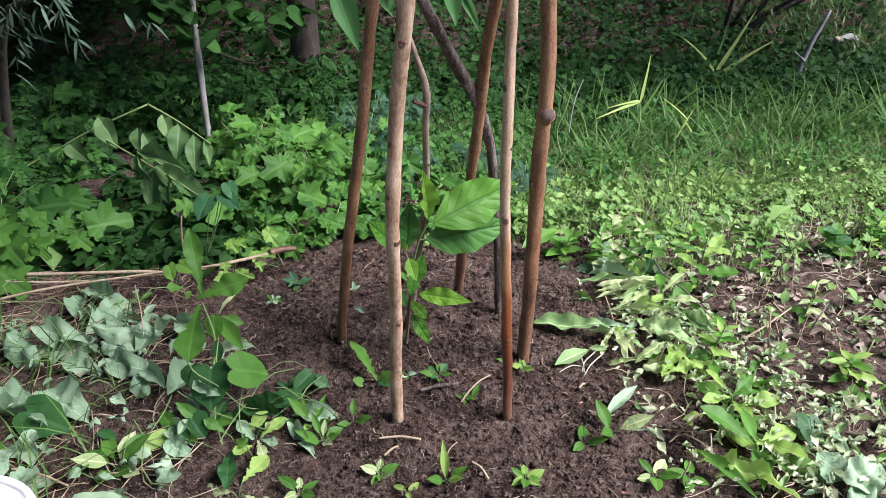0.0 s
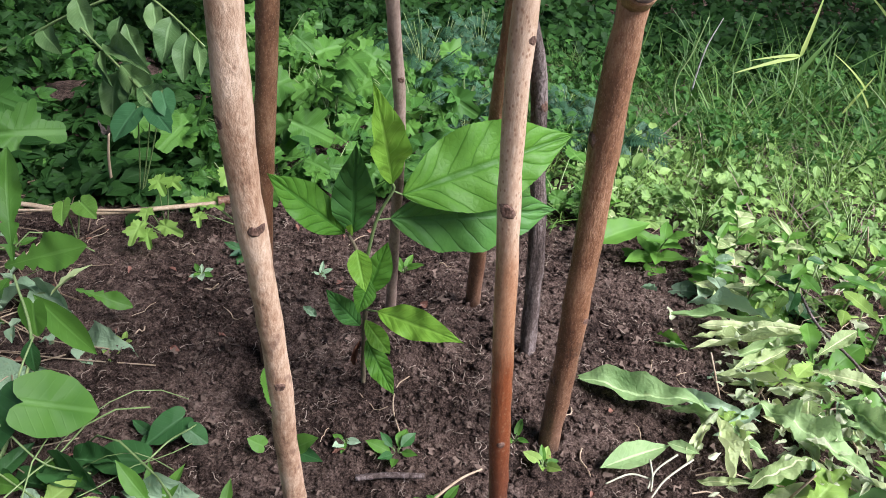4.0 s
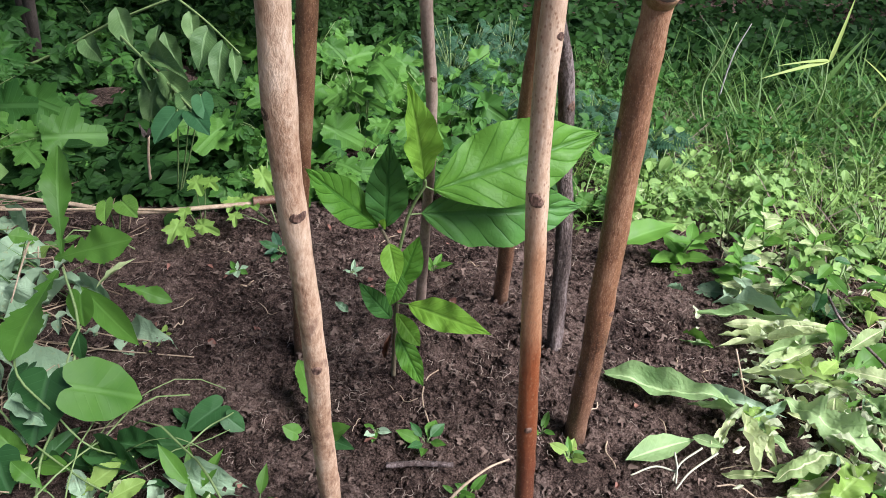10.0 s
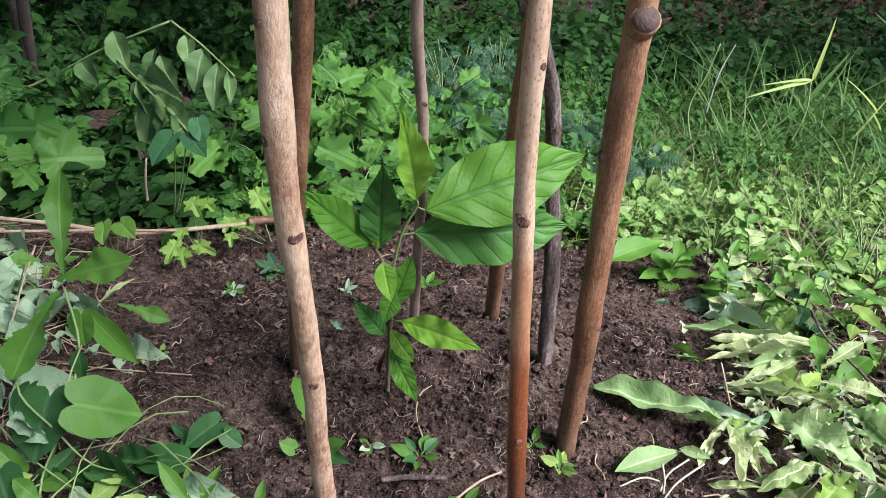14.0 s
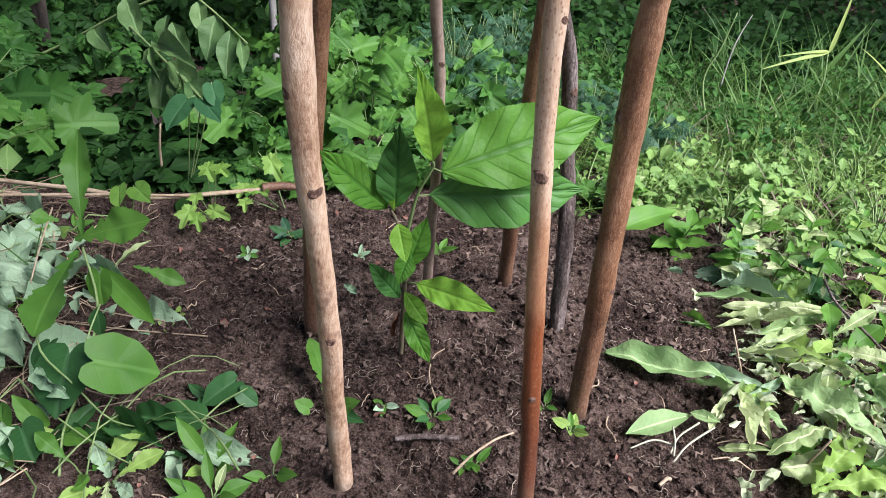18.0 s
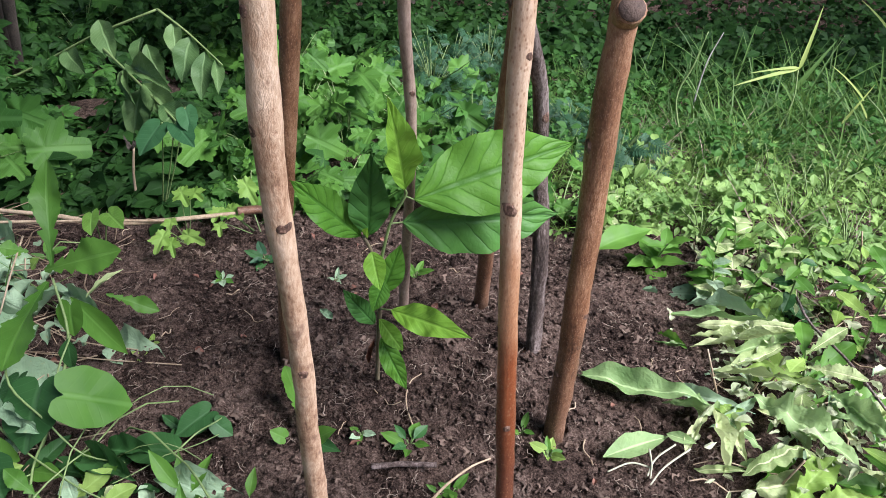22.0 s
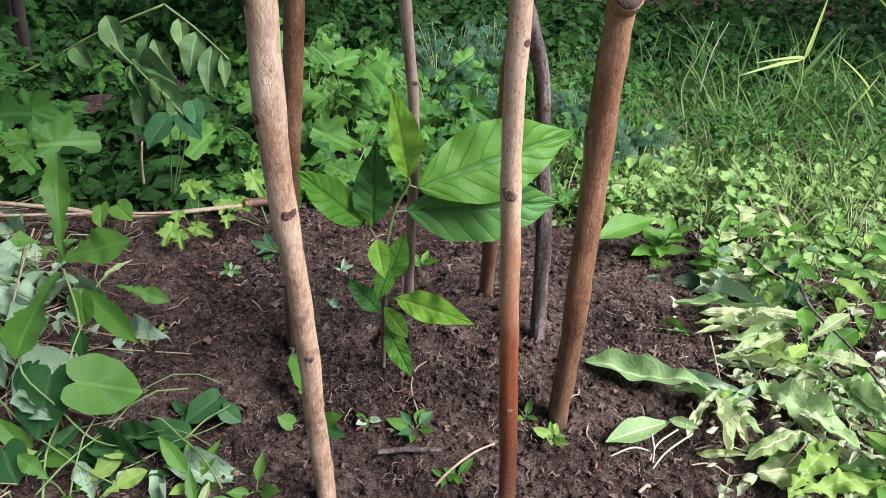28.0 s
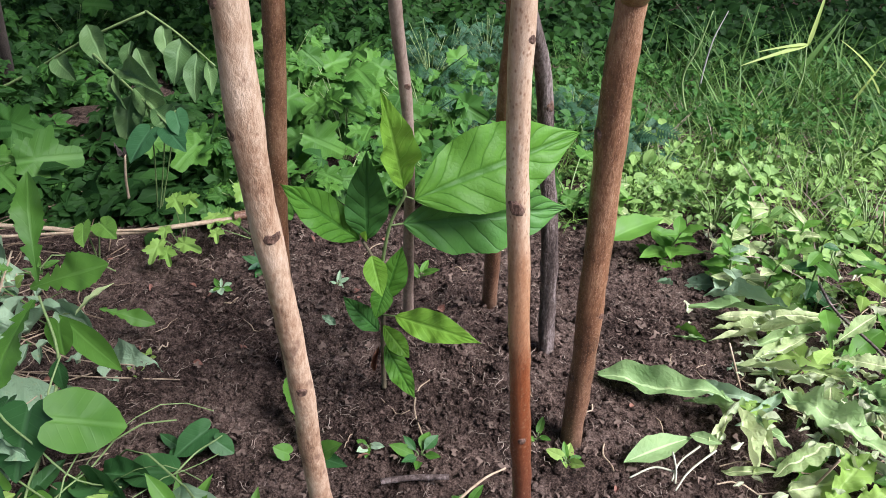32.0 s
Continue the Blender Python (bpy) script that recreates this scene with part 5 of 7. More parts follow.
reed("reed with drooping green blades", (1.5, 1.9), (1.416, 2.000, 0.003), [
    ((1.412, 2.000, -0.018), (1.257, 2.000, 0.108), 0.014, 0.05), ((1.442, 2.000, -0.081), (1.361, 2.000, 0.021), 0.014, 0.03), ((1.360, 2.000, -0.107), (1.456, 2.050, 0.030), 0.014, 0.02), ((1.300, 1.950, -0.133), (1.282, 1.950, -0.038), 0.016, 0.05), ((1.478, 2.000, -0.100), (1.464, 2.100, 0.158), 0.016, 0.02)])
reed("tall reed with broad pale green blades", (1.75, 3.75), (2.306, 3.600, -0.273), [
    ((2.306, 3.600, -0.273), (2.580, 3.700, 0.143), 0.04, 0.05), ((2.301, 3.600, -0.314), (2.696, 3.600, -0.057), 0.04, 0.1), ((2.306, 3.600, -0.273), (2.017, 3.600, -0.009), 0.035, 0.06), ((2.286, 3.600, -0.233), (2.393, 3.700, 0.053), 0.03, 0.02),
    ((2.231, 3.600, -0.560), (2.389, 3.500, -0.408), 0.03, 0.1)])
reed("reed with drooping green blades", (2.05, 3.7), (2.638, 3.600, -0.367), [
    ((2.609, 3.600, -0.533), (2.692, 3.600, -0.226), 0.04, 0.08), ((2.609, 3.600, -0.533), (2.319, 3.500, -0.365), 0.035, 0.12), ((2.618, 3.600, -0.576), (2.855, 3.600, -0.293), 0.035, 0.08), ((2.562, 3.600, -0.616), (2.778, 3.400, -0.605), 0.03, 0.12), ((2.635, 3.600, -0.555), (2.583, 3.700, -0.271), 0.03, 0.03)])

for label, pts in [("thin dry brown weed stalk on the slope", ((0.83, 2.05), (0.846, 2.100, -0.072), (0.876, 2.150, 0.054), (0.926, 2.200, 0.148))), ("upright green grass stalk on the slope", ((0.75, 1.75), (0.701, 1.800, 0.019), (0.739, 1.820, 0.131), (0.773, 1.850, 0.240)))]:
    (a, b), *rest = pts
    o = np.array((a, b, gz(a, b)))
    ob = part("weed_stalk", tube(bend([(0, 0, -0.01), *[np.array(q) - o for q in rest]], 16), np.linspace(0.004, 0.0018, 16), 6, 0.1), BARK_GREY if "dry" in label else STEM)
    ob.location = o
    tagged(ob, label, "stalk", "stalks on the slope")

# dead branch and a sawn log end at the edge of the wood
o = np.array((2.45, 3.9, gz(2.45, 3.9)))
dead = thing("dead_branch", "dead grey branch standing at the edge of the wood", "branch", "", tuple(o))
part("shaft", tube(bend([(0, 0, -0.03), np.array((3.128, 3.950, -0.857)) - o, np.array((3.193, 4.000, -0.332)) - o, np.array((3.353, 4.050, 0.040)) - o], 20), np.linspace(0.035, 0.014, 20), 8, 0.12), BARK_GREY, dead)
part("side_twig", tube(bend([np.array((3.168, 3.970, -0.680)) - o, np.array((3.163, 3.900, -0.347)) - o, np.array((3.042, 3.900, -0.215)) - o], 10), np.linspace(0.016, 0.006, 10), 6, 0.12), BARK_GREY, dead)
o = np.array((3.829, 4.600, -0.336))
log = thing("sawn_branch", "sawn-off pale branch end sticking out of the thicket", "branch", "", (o[0] + 0.6, o[1] + 0.5, gz(o[0] + 0.6, o[1] + 0.5)))
w = np.array(log.location)
part("shaft", tube(bend([(0, 0, -0.05), (o - w) * (0.4, 0.4, 0.8), o - w], 14), np.linspace(0.04, 0.024, 14), 12, 0.05), BARK_GREY, log)
a = o - w
d = np.array((-0.5, -0.55, -0.25)) / 0.78
part("sawn_end", tube([a - d * 0.03, a + d * 0.006], [0.025, 0.024], 14), PALE_STEM, log, "pale sawn face")


# drooping willow foliage
WILLOW_DIM = leaf_material("grey_willow_leaf", (0.05, 0.10, 0.06), (0.14, 0.22, 0.14), 0.5, 1, 0.05, thin=0.2, blotch=3)
WILLOW = leaf_material("willow_leaf", (0.05, 0.11, 0.03), (0.20, 0.28, 0.11), 0.5, 1, 0.05, thin=0.3, blotch=3)
NARROW = [blade(oval(0.07, 0.4), 4, 1, 0.2, 0.2, seed=k) for k in range(2)]


def willow(label, root, tops, seed, per=70, fall=1.1, mat=None, size=(0.07, 0.13), spread=0.25):
    r = np.random.default_rng(seed)
    root = np.array(root)
    base = thing("willow", label, "tree", "", tuple(root))
    for t in tops:
        t = np.array(t)
        part("limb", tube(bend([(0, 0, -0.05), (t - root) * (0.5, 0.5, 0.8), t - root], 10), np.linspace(0.03, 0.008, 10), 7, 0.1), BARK_DARK, base)
        O, A = [], []
        for k in range(8):
            s = t + r.normal(0, spread, 3)
            e = s + np.array((r.normal(0, 0.15), r.normal(0, 0.15), -fall * r.uniform(0.6, 1.1)))
            for q in range(per // 8 * 3):
                w = r.uniform()
                O.append(s + (e - s) * w)
                A.append((r.normal(0, 0.6), r.normal(0, 0.6), -0.8))
        O, A = np.array(O), np.array(A)
        part("foliage", scatter(NARROW, frames(O - root, A, r.normal(0, 1, (len(O), 3)) + (0, -1, 0.3), r.uniform(*size, len(O))), seed=seed), mat or WILLOW, base)


willow("willow with hanging yellow-green foliage", (3.3, 5.6, gz(3.3, 5.6)), [(4.055, 5.000, 0.101), (3.738, 5.200, 0.169), (4.254, 4.800, 0.039), (4.702, 5.000, 0.040), (3.513, 5.600, 0.211)], 401, 150, 0.9)
willow("willow branch with narrow grey-green leaves", (-1.9, 2.2, gz(-1.9, 2.2)), [(-1.392, 1.600, 0.761), (-1.325, 1.650, 0.711)], 402, 18, 0.12, WILLOW_DIM, (0.06, 0.10), 0.07)


# a leafy twig hanging in above the frame of poles
o = np.array((-0.9, 1.15, 2.1))
twig = thing("overhanging_branch", "leafy branch with large green leaves hanging from above", "branch", "", (-4.2, -1.4, gz(-4.2, -1.4)))
w = np.array(twig.location)
part("bough", tube(bend([(0, 0, -0.05), (0.5, 0.6, 1.4), (2.2, 2.0, 2.0), o - w, np.array((-0.212, 1.000, 0.979)) - w, np.array((0.105, 0.900, 0.940)) - w], 30), np.linspace(0.05, 0.005, 30), 8, 0.08), BARK_GREY, twig)
for k, (foot, tip, wide) in enumerate([((-0.245, 1.000, 0.863), (-0.170, 0.920, 0.659), 0.075), ((-0.152, 1.000, 0.885), (-0.059, 0.950, 0.749), 0.05), ((0.088, 0.900, 0.895), (0.119, 0.850, 0.737), 0.06), ((0.113, 0.900, 0.848), (0.198, 0.880, 0.708), 0.03), ((-0.022, 0.950, 0.890), (-0.078, 0.900, 0.770), 0.05)]):
    v, f, u = leaf_at(OVALS[k % 3], foot, tip, (0.1, -0.9, 0.35), wide)
    part("leaf", (v - w, f, u), LEAF_ABOVE, twig)
    part("leaf_stalk", tube(bend([np.array(foot) - w, np.array(foot) - w + (0.01, 0.01, 0.09)], 5), np.full(5, 0.0015), 5), STEM, twig)

# ---- plants near the mound ----
LOBED = [blade(thistle(0.2, 3.0 + 0.5 * k), 60, 2, 0.2, 0.14, 0.1, 0.12, 0, 9, k, 0.25) for k in range(3)]
HEART = [fan_leaf(heart_edge(5 + k), 44, 4, 0.38, 0.12, 0.12, 0.02, 5 + k) for k in range(2)]
LIMP = [crumpled(blade(oval(0.24, 0.42, 0.9, 0.7), 18, 4, f, d, c, 0.25, 0.06, 14, k, w), 0.05, k) for k, (f, d, c, w) in enumerate([(0.3, 0.15, 0.5, 0.5), (-0.3, 0.1, -0.5, 0.7), (0.7, -0.1, 1.0, 0.3), (0.1, 0.15, 0.3, 0.9)])]
LIMP_S = [crumpled(blade(oval(0.2, 0.42, 0.9, 0.7), 6, 2, f, d, c, 0.25, 0, 9, k, w), 0.08, k) for k, (f, d, c, w) in enumerate([(0.3, 0.15, 0.5, 0.5), (-0.3, 0.1, -0.5, 0.7), (0.7, -0.1, 1.0, 0.3)])]
OVAL = [blade(oval(0.26, 0.45, 1.1), 10, 2, 0.2, 0.15, 0.1, 0.1, 0.05, 12, k, 0.1) for k in range(2)]
FRESH = leaf_material("fresh_leaf", (0.034, 0.125, 0.016), (0.110, 0.275, 0.040), 0.48, 8, 0.12, thin=0.3, one=True, blotch=16, relief=0.28, gloss=0.22, ribs=0.2)
DARK = leaf_material("dark_glossy_leaf", (0.014, 0.065, 0.018), (0.042, 0.14, 0.038), 0.42, 8, 0.18, thin=0.2, one=True, blotch=14, relief=0.28, gloss=0.2, ribs=0.4)
SICKLY = leaf_material("yellow_green_leaf", (0.17, 0.32, 0.05), (0.31, 0.47, 0.12), 0.5, 9, 0.25, thin=0.35, one=True, blotch=16)
WILT_ONE = leaf_material("grey_green_wilted_leaf", (0.13, 0.24, 0.125), (0.34, 0.48, 0.30), 0.6, 8, 0.22, thin=0.15, one=True, blotch=14, spots=0.3, relief=0.5, crease=2.4, ribs=0.15)
PALE_ONE = leaf_material("pale_green_cut_leaf", (0.15, 0.26, 0.07), (0.58, 0.66, 0.34), 0.5, 10, 0.55, thin=0.25, one=True, blotch=14, spots=0.3, relief=0.5, crease=2.6, ribs=0.15)
UP = (0.0, -0.5, 0.85)


class Plant:
    """A plant with its stems and leaves as parts."""

    def __init__(self, name, label, category, at, group=""):
        self.base = thing(name, label, category, group, at)
        self.o = np.array(at, float)
        self.n = 0

    def leaf(self, proto, foot, tip, width, mat, up=UP, label="", name="leaf"):
        v, f, u = leaf_at(proto, foot, tip, up, width)
        self.n += 1
        part(name, (v - self.o, f, u), mat, self.base, label)
        return self

    def stem(self, pts, r0=0.002, r1=0.0012, mat=None, name="stem", n=14):
        part(name, tube(bend(pts, n) - self.o, np.linspace(r0, r1, n), 6, 0.05, self.n), mat or STEM, self.base)
        return self


p = Plant("sow_thistle", "upright sow thistle with fresh green jagged leaves", "weed", (-0.582, 0.066, 0.000))
p.stem([(-0.589, 0.074, -0.010), (-0.586, 0.150, 0.040), (-0.572, 0.210, 0.133), (-0.594, 0.245, 0.224)], 0.0032, 0.002)
p.leaf(LOBED[0], (-0.592, 0.250, 0.243), (-0.614, 0.325, 0.392), 0.050, FRESH, (0.2, -0.95, 0.1))
p.leaf(LOBED[1], (-0.607, 0.250, 0.234), (-0.481, 0.237, 0.292), 0.062, FRESH, (0.1, -0.75, 0.7))
p.leaf(LOBED[2], (-0.600, 0.240, 0.220), (-0.620, 0.099, 0.170), 0.085, FRESH, (-0.3, -0.6, 0.75))
p.leaf(OVAL[0], (-0.577, 0.250, 0.186), (-0.508, 0.264, 0.053), 0.042, FRESH, (0.2, -0.6, 0.7))
p.leaf(HEART[0], (-0.572, 0.240, 0.185), (-0.572, 0.220, 0.126), 0.045, FRESH)
p.leaf(LOBED[0], (-0.639, 0.270, 0.254), (-0.669, 0.250, 0.274), 0.03, FRESH)
p.leaf(OVAL[1], (-0.565, 0.270, 0.170), (-0.529, 0.330, 0.200), 0.016, PALE_ONE, (-0.5, -0.5, 0.6))
p.leaf(LOBED[1], (-0.637, 0.444, 0.050), (-0.540, 0.449, 0.020), 0.035, FRESH)
p.leaf(OVAL[0], (-0.636, 0.260, 0.228), (-0.621, 0.260, 0.250), 0.02, SICKLY)
p.leaf(OVAL[1], (-0.565, 0.200, 0.142), (-0.564, 0.180, 0.088), 0.03, DARK)

p = Plant("birthwort", "climbing weed with broad heart-shaped leaves and thin twining stems", "weed", (-0.556, 0.002, -0.000))
p.leaf(HEART[0], (-0.520, 0.075, 0.144), (-0.433, 0.125, 0.086), 0.092, FRESH, (0.1, -0.55, 0.8))
p.leaf(HEART[1], (-0.568, 0.120, 0.127), (-0.567, 0.030, 0.064), 0.105, DARK, (-0.2, -0.7, 0.6))
p.leaf(HEART[0], (-0.622, 0.150, 0.108), (-0.629, 0.100, 0.094), 0.05, DARK, (-0.4, -0.6, 0.6))
p.leaf(HEART[1], (-0.610, 0.020, 0.058), (-0.577, -0.020, 0.023), 0.07, DARK, (0, -0.7, 0.6))
p.leaf(LIMP[0], (-0.603, 0.080, 0.115), (-0.544, 0.040, 0.096), 0.035, WILT_ONE, (-0.3, -0.8, 0.4))
p.stem([(-0.540, -0.023, 0.005), (-0.562, 0.040, 0.030), (-0.566, 0.110, 0.055), (-0.563, 0.150, 0.114), (-0.559, 0.200, 0.148)], 0.0022, 0.0014)
p.stem([(-0.632, 0.140, 0.148), (-0.605, 0.100, 0.125), (-0.545, 0.070, 0.096), (-0.498, 0.062, 0.040), (-0.438, 0.068, 0.020)], 0.002, 0.0012)
p.stem([(-0.649, 0.088, 0.080), (-0.585, 0.055, 0.050), (-0.490, 0.014, 0.030), (-0.441, 0.003, 0.015)], 0.0018, 0.0012)
p.stem([(-0.617, 0.040, 0.030), (-0.576, 0.014, 0.030), (-0.557, 0.024, 0.030)], 0.0016, 0.0012)
p.stem([(-0.850, 0.551, 0.100), (-0.809, 0.433, 0.090), (-0.788, 0.348, 0.060)], 0.002, 0.0015, PALE_STEM)

p = Plant("nightshade", "trailing weed with dark green folded leaves on bare soil", "weed", (-0.382, 0.135, 0.000))
p.leaf(HEART[1], (-0.339, 0.178, 0.035), (-0.386, 0.129, 0.020), 0.05, DARK, (0.1, -0.3, 0.9))
p.leaf(HEART[0], (-0.330, 0.153, 0.035), (-0.298, 0.147, 0.012), 0.032, DARK)
p.leaf(HEART[1], (-0.365, 0.089, 0.030), (-0.462, 0.101, 0.020), 0.055, DARK, (0.0, -0.3, 0.95))
p.stem([(-0.390, 0.076, 0.010), (-0.363, 0.095, 0.030), (-0.348, 0.131, 0.030), (-0.324, 0.145, 0.040), (-0.317, 0.163, 0.035)], 0.0018, 0.001)

p = Plant("primrose", "low weed with a toothed leaf half hidden behind a pole", "weed", (-0.178, 0.156, 0.000))
p.leaf(LOBED[1], (-0.178, 0.158, 0.010), (-0.234, 0.260, 0.077), 0.045, FRESH, (0.6, -0.7, 0.4))
p.leaf(OVAL[0], (-0.172, 0.153, 0.010), (-0.136, 0.141, 0.050), 0.03, FRESH)
p.leaf(HEART[0], (-0.214, 0.152, 0.010), (-0.237, 0.147, 0.030), 0.026, FRESH)
p.leaf(OVAL[1], (-0.177, 0.152, 0.010), (-0.125, 0.120, 0.030), 0.025, DARK)


def seedling(at, n, size, mats, seed, label="small green seedling on bare soil", proto=None, rise=0.35):
    r = np.random.default_rng(seed)
    at = np.array((at[0], at[1], gz(at[0], at[1])))
    q = Plant("seedling", label, "seedling", tuple(at), "seedlings on the mound")
    a0 = r.uniform(0, 6.28)
    for i in range(n):
        a = a0 + i * 6.283 / n + r.normal(0, 0.25)
        foot = at + np.array((math.cos(a), math.sin(a), 0)) * size * 0.25 + (0, 0, size * r.uniform(0.1, 0.5))
        s = size * r.uniform(0.7, 1.15)
        tip = foot + s * np.array((math.cos(a), math.sin(a), rise + r.normal(0, 0.25)))
        q.leaf((proto or OVAL)[i % 2], foot, tip, s * r.uniform(0.45, 0.65), mats[i % len(mats)])
        q.stem([at - (0, 0, 0.004), (at + foot) / 2 + (0, 0, size * 0.1), foot], 0.0012, 0.0009, n=5)
    return q


seedling((-0.313, -0.023, 0.000), 7, 0.040, [FRESH, FRESH, PALE_ONE], 1, "young leafy weed with pale lower leaves", None, 0.9)
seedling((-0.240, 0.027, 0.000), 3, 0.038, [FRESH], 2, "young leafy weed beside a pole", None, 0.7)
seedling((-0.040, -0.186, 0.000), 4, 0.036, [FRESH, SICKLY], 3, "small upright seedling on bare soil", None, 1.1)
seedling((0.132, -0.206, 0.000), 8, 0.034, [FRESH, SICKLY], 4, proto=HEART)
seedling((-0.184, -0.149, 0.000), 7, 0.032, [FRESH, PALE_ONE], 5, proto=HEART)
seedling((0.291, -0.111, 0.000), 3, 0.040, [FRESH], 6, "seedling with round green seed leaves", HEART, 0.4)
seedling((0.365, -0.092, 0.000), 3, 0.062, [FRESH, PALE_ONE], 7, "young weed with long pale leaves", OVAL, 0.9)
seedling((0.038, 0.088, 0.000), 5, 0.022, [FRESH], 8, proto=HEART)
seedling((0.204, 0.170, -0.000), 7, 0.024, [SICKLY, FRESH], 9, "bright green scalloped seedling beside a pole", HEART, 0.3)
seedling((-0.018, 0.166, 0.000), 7, 0.034, [FRESH, DARK], 10, "wiry weed with narrow green leaves", OVAL, 0.5)
seedling((-0.099, 0.183, -0.000), 6, 0.020, [FRESH, WILT_ONE], 11, proto=HEART)
seedling((-0.479, 0.626, 0.000), 7, 0.024, [WILT_ONE, FRESH], 12, "small grey-green seedling on bare soil", OVAL, 0.3)
seedling((-0.412, 0.722, 0.000), 8, 0.034, [BLUISH, DARK], 13, "small bluish green weed on bare soil", HEART, 0.2)
seedling((-0.536, 0.342, 0.000), 3, 0.016, [SICKLY], 14, proto=HEART)
seedling((-0.535, 0.385, 0.000), 4, 0.016, [SICKLY], 15, proto=HEART)
seedling((0.161, 0.210, 0.000), 3, 0.022, [FRESH], 16, proto=HEART)
seedling((-0.234, 0.648, 0.000), 4, 0.020, [WILT_ONE], 17, proto=HEART)
seedling((-0.063, 0.669, 0.050), 4, 0.032, [FRESH], 18, proto=HEART)
seedling((0.056, 0.091, 0.000), 3, 0.024, [FRESH], 19, proto=HEART)
seedling((-0.336, 0.035, 0.000), 5, 0.045, [FRESH, FRESH, SICKLY], 20, "young leafy weed on bare soil", None, 1.0)
seedling((-0.513, -0.011, 0.020), 3, 0.06, [FRESH, SICKLY], 21, "yellow-green ragged weed among wilted leaves", LOBED, 0.5)
seedling((-0.489, 0.034, 0.020), 3, 0.045, [FRESH], 22, "yellow-green ragged weed among wilted leaves", LOBED, 0.3)
seedling((-0.766, -0.061, 0.010), 9, 0.065, [FRESH, FRESH, PALE_ONE], 23, "rosette weed with long green leaves", OVAL, 0.6)
seedling((-0.652, 0.024, 0.020), 4, 0.07, [FRESH, SICKLY], 24, "weed with heart-shaped yellow-green leaves", HEART, 0.3)
seedling((-0.584, 0.045, 0.020), 4, 0.07, [DARK, FRESH], 25, "weed with heart-shaped green leaves", HEART, 0.4)
seedling((-0.461, -0.025, 0.010), 7, 0.055, [WILT_ONE, SICKLY, PALE_ONE], 26, "half-wilted pale weed on the soil", LOBED, 0.2)
seedling((-0.487, -0.175, 0.010), 4, 0.075, [SICKLY, PALE_ONE], 27, "yellow-green ragged leaves flat on the soil", LOBED, 0.05)
seedling((-0.882, 0.654, 0.010), 4, 0.035, [FRESH], 28, proto=HEART)
seedling((-0.355, -0.191, 0.010), 5, 0.04, [FRESH, PALE_ONE], 29, proto=HEART)
seedling((-0.388, 0.169, 0.010), 4, 0.04, [DARK], 30, "small dark green weed on bare soil", HEART, 0.2)
seedling((0.414, -0.232, 0.010), 5, 0.045, [FRESH, PALE_ONE], 31, proto=HEART)
seedling((0.488, -0.240, 0.010), 4, 0.045, [FRESH], 32, proto=HEART)
seedling((-0.128, -0.208, 0.000), 3, 0.03, [SICKLY], 33, proto=HEART)

def upright(label, at, height, n, size, protos, mats, seed, name="weed", wide=0.42, droop=0.1):
    """A weed with an upright stem and leaves all the way up it, the lower ones longer."""
    r = np.random.default_rng(seed)
    at = np.array((at[0], at[1], gz(at[0], at[1])))
    q = Plant(name, label, "weed", tuple(at), "standing weeds beside the soil")
    top = at + np.array((r.normal(0, 0.02), r.normal(0, 0.02), height))
    P = bend([at - (0, 0, 0.01), (at + top) / 2 + (r.normal(0, 0.008), 0, 0), top], 12)
    part("stem", tube(P - q.o, np.linspace(0.003, 0.0015, 12), 7, 0.06, seed), STEM, q.base)
    a = r.uniform(0, 6.28)
    if size < 0.125 and protos is not LOBED:
        n, size = n + 4, size * 0.68
    for i in range(n):
        k = (i + 0.5) / n
        f = P[min(11, int(k * 11.5))]
        a += 2.4 + r.normal(0, 0.2)
        s = size * (1.15 - 0.6 * k) * r.uniform(0.8, 1.15)
        tip = f + s * np.array((math.cos(a), math.sin(a), 0.55 * k + 0.1 - droop + r.normal(0, 0.15)))
        tip[2] = max(tip[2], gz(tip[0], tip[1]) + 0.008)
        q.leaf(protos[i % len(protos)], f, tip, s * wide * r.uniform(0.8, 1.2), mats[i % len(mats)], (0.1 * math.cos(a), -0.3, 1))


SPEAR = [blade(oval(0.2, 0.42, 1.2), 10, 2, 0.25, 0.2, 0.1, 0.1, 0.1, 10, k, 0.1) for k in range(2)]
upright("young thistle with jagged yellow-green leaves", (0.676, 0.381, 0.010), 0.10, 9, 0.13, LOBED, [FRESH, SICKLY, PALE_ONE], 501)
upright("standing weed with jagged yellow-green leaves", (0.822, 0.503, 0.010), 0.20, 10, 0.12, LOBED, [SICKLY, FRESH], 502)
upright("leafy green weed at the edge of the soil", (0.648, 0.671, 0.000), 0.13, 12, 0.10, OVAL, [FRESH, PALE_ONE, FRESH], 503)
upright("leafy green weed at the edge of the soil", (0.567, 0.706, 0.000), 0.10, 11, 0.10, OVAL + HEART, [FRESH, WILT_ONE, FRESH], 504, wide=0.55)
upright("leafy green weed at the edge of the soil", (0.469, 0.825, 0.000), 0.08, 9, 0.12, OVAL, [FRESH], 505, wide=0.45)
upright("weed with drooping broad green leaves", (0.709, 0.636, 0.000), 0.15, 8, 0.10, HEART + OVAL, [FRESH, DARK], 506, wide=0.5, droop=0.7)
upright("leafy pale green weed on the sunny edge", (0.652, 0.834, 0.000), 0.14, 13, 0.09, OVAL + SPEAR, [FRESH, PALE_ONE], 507, wide=0.6)
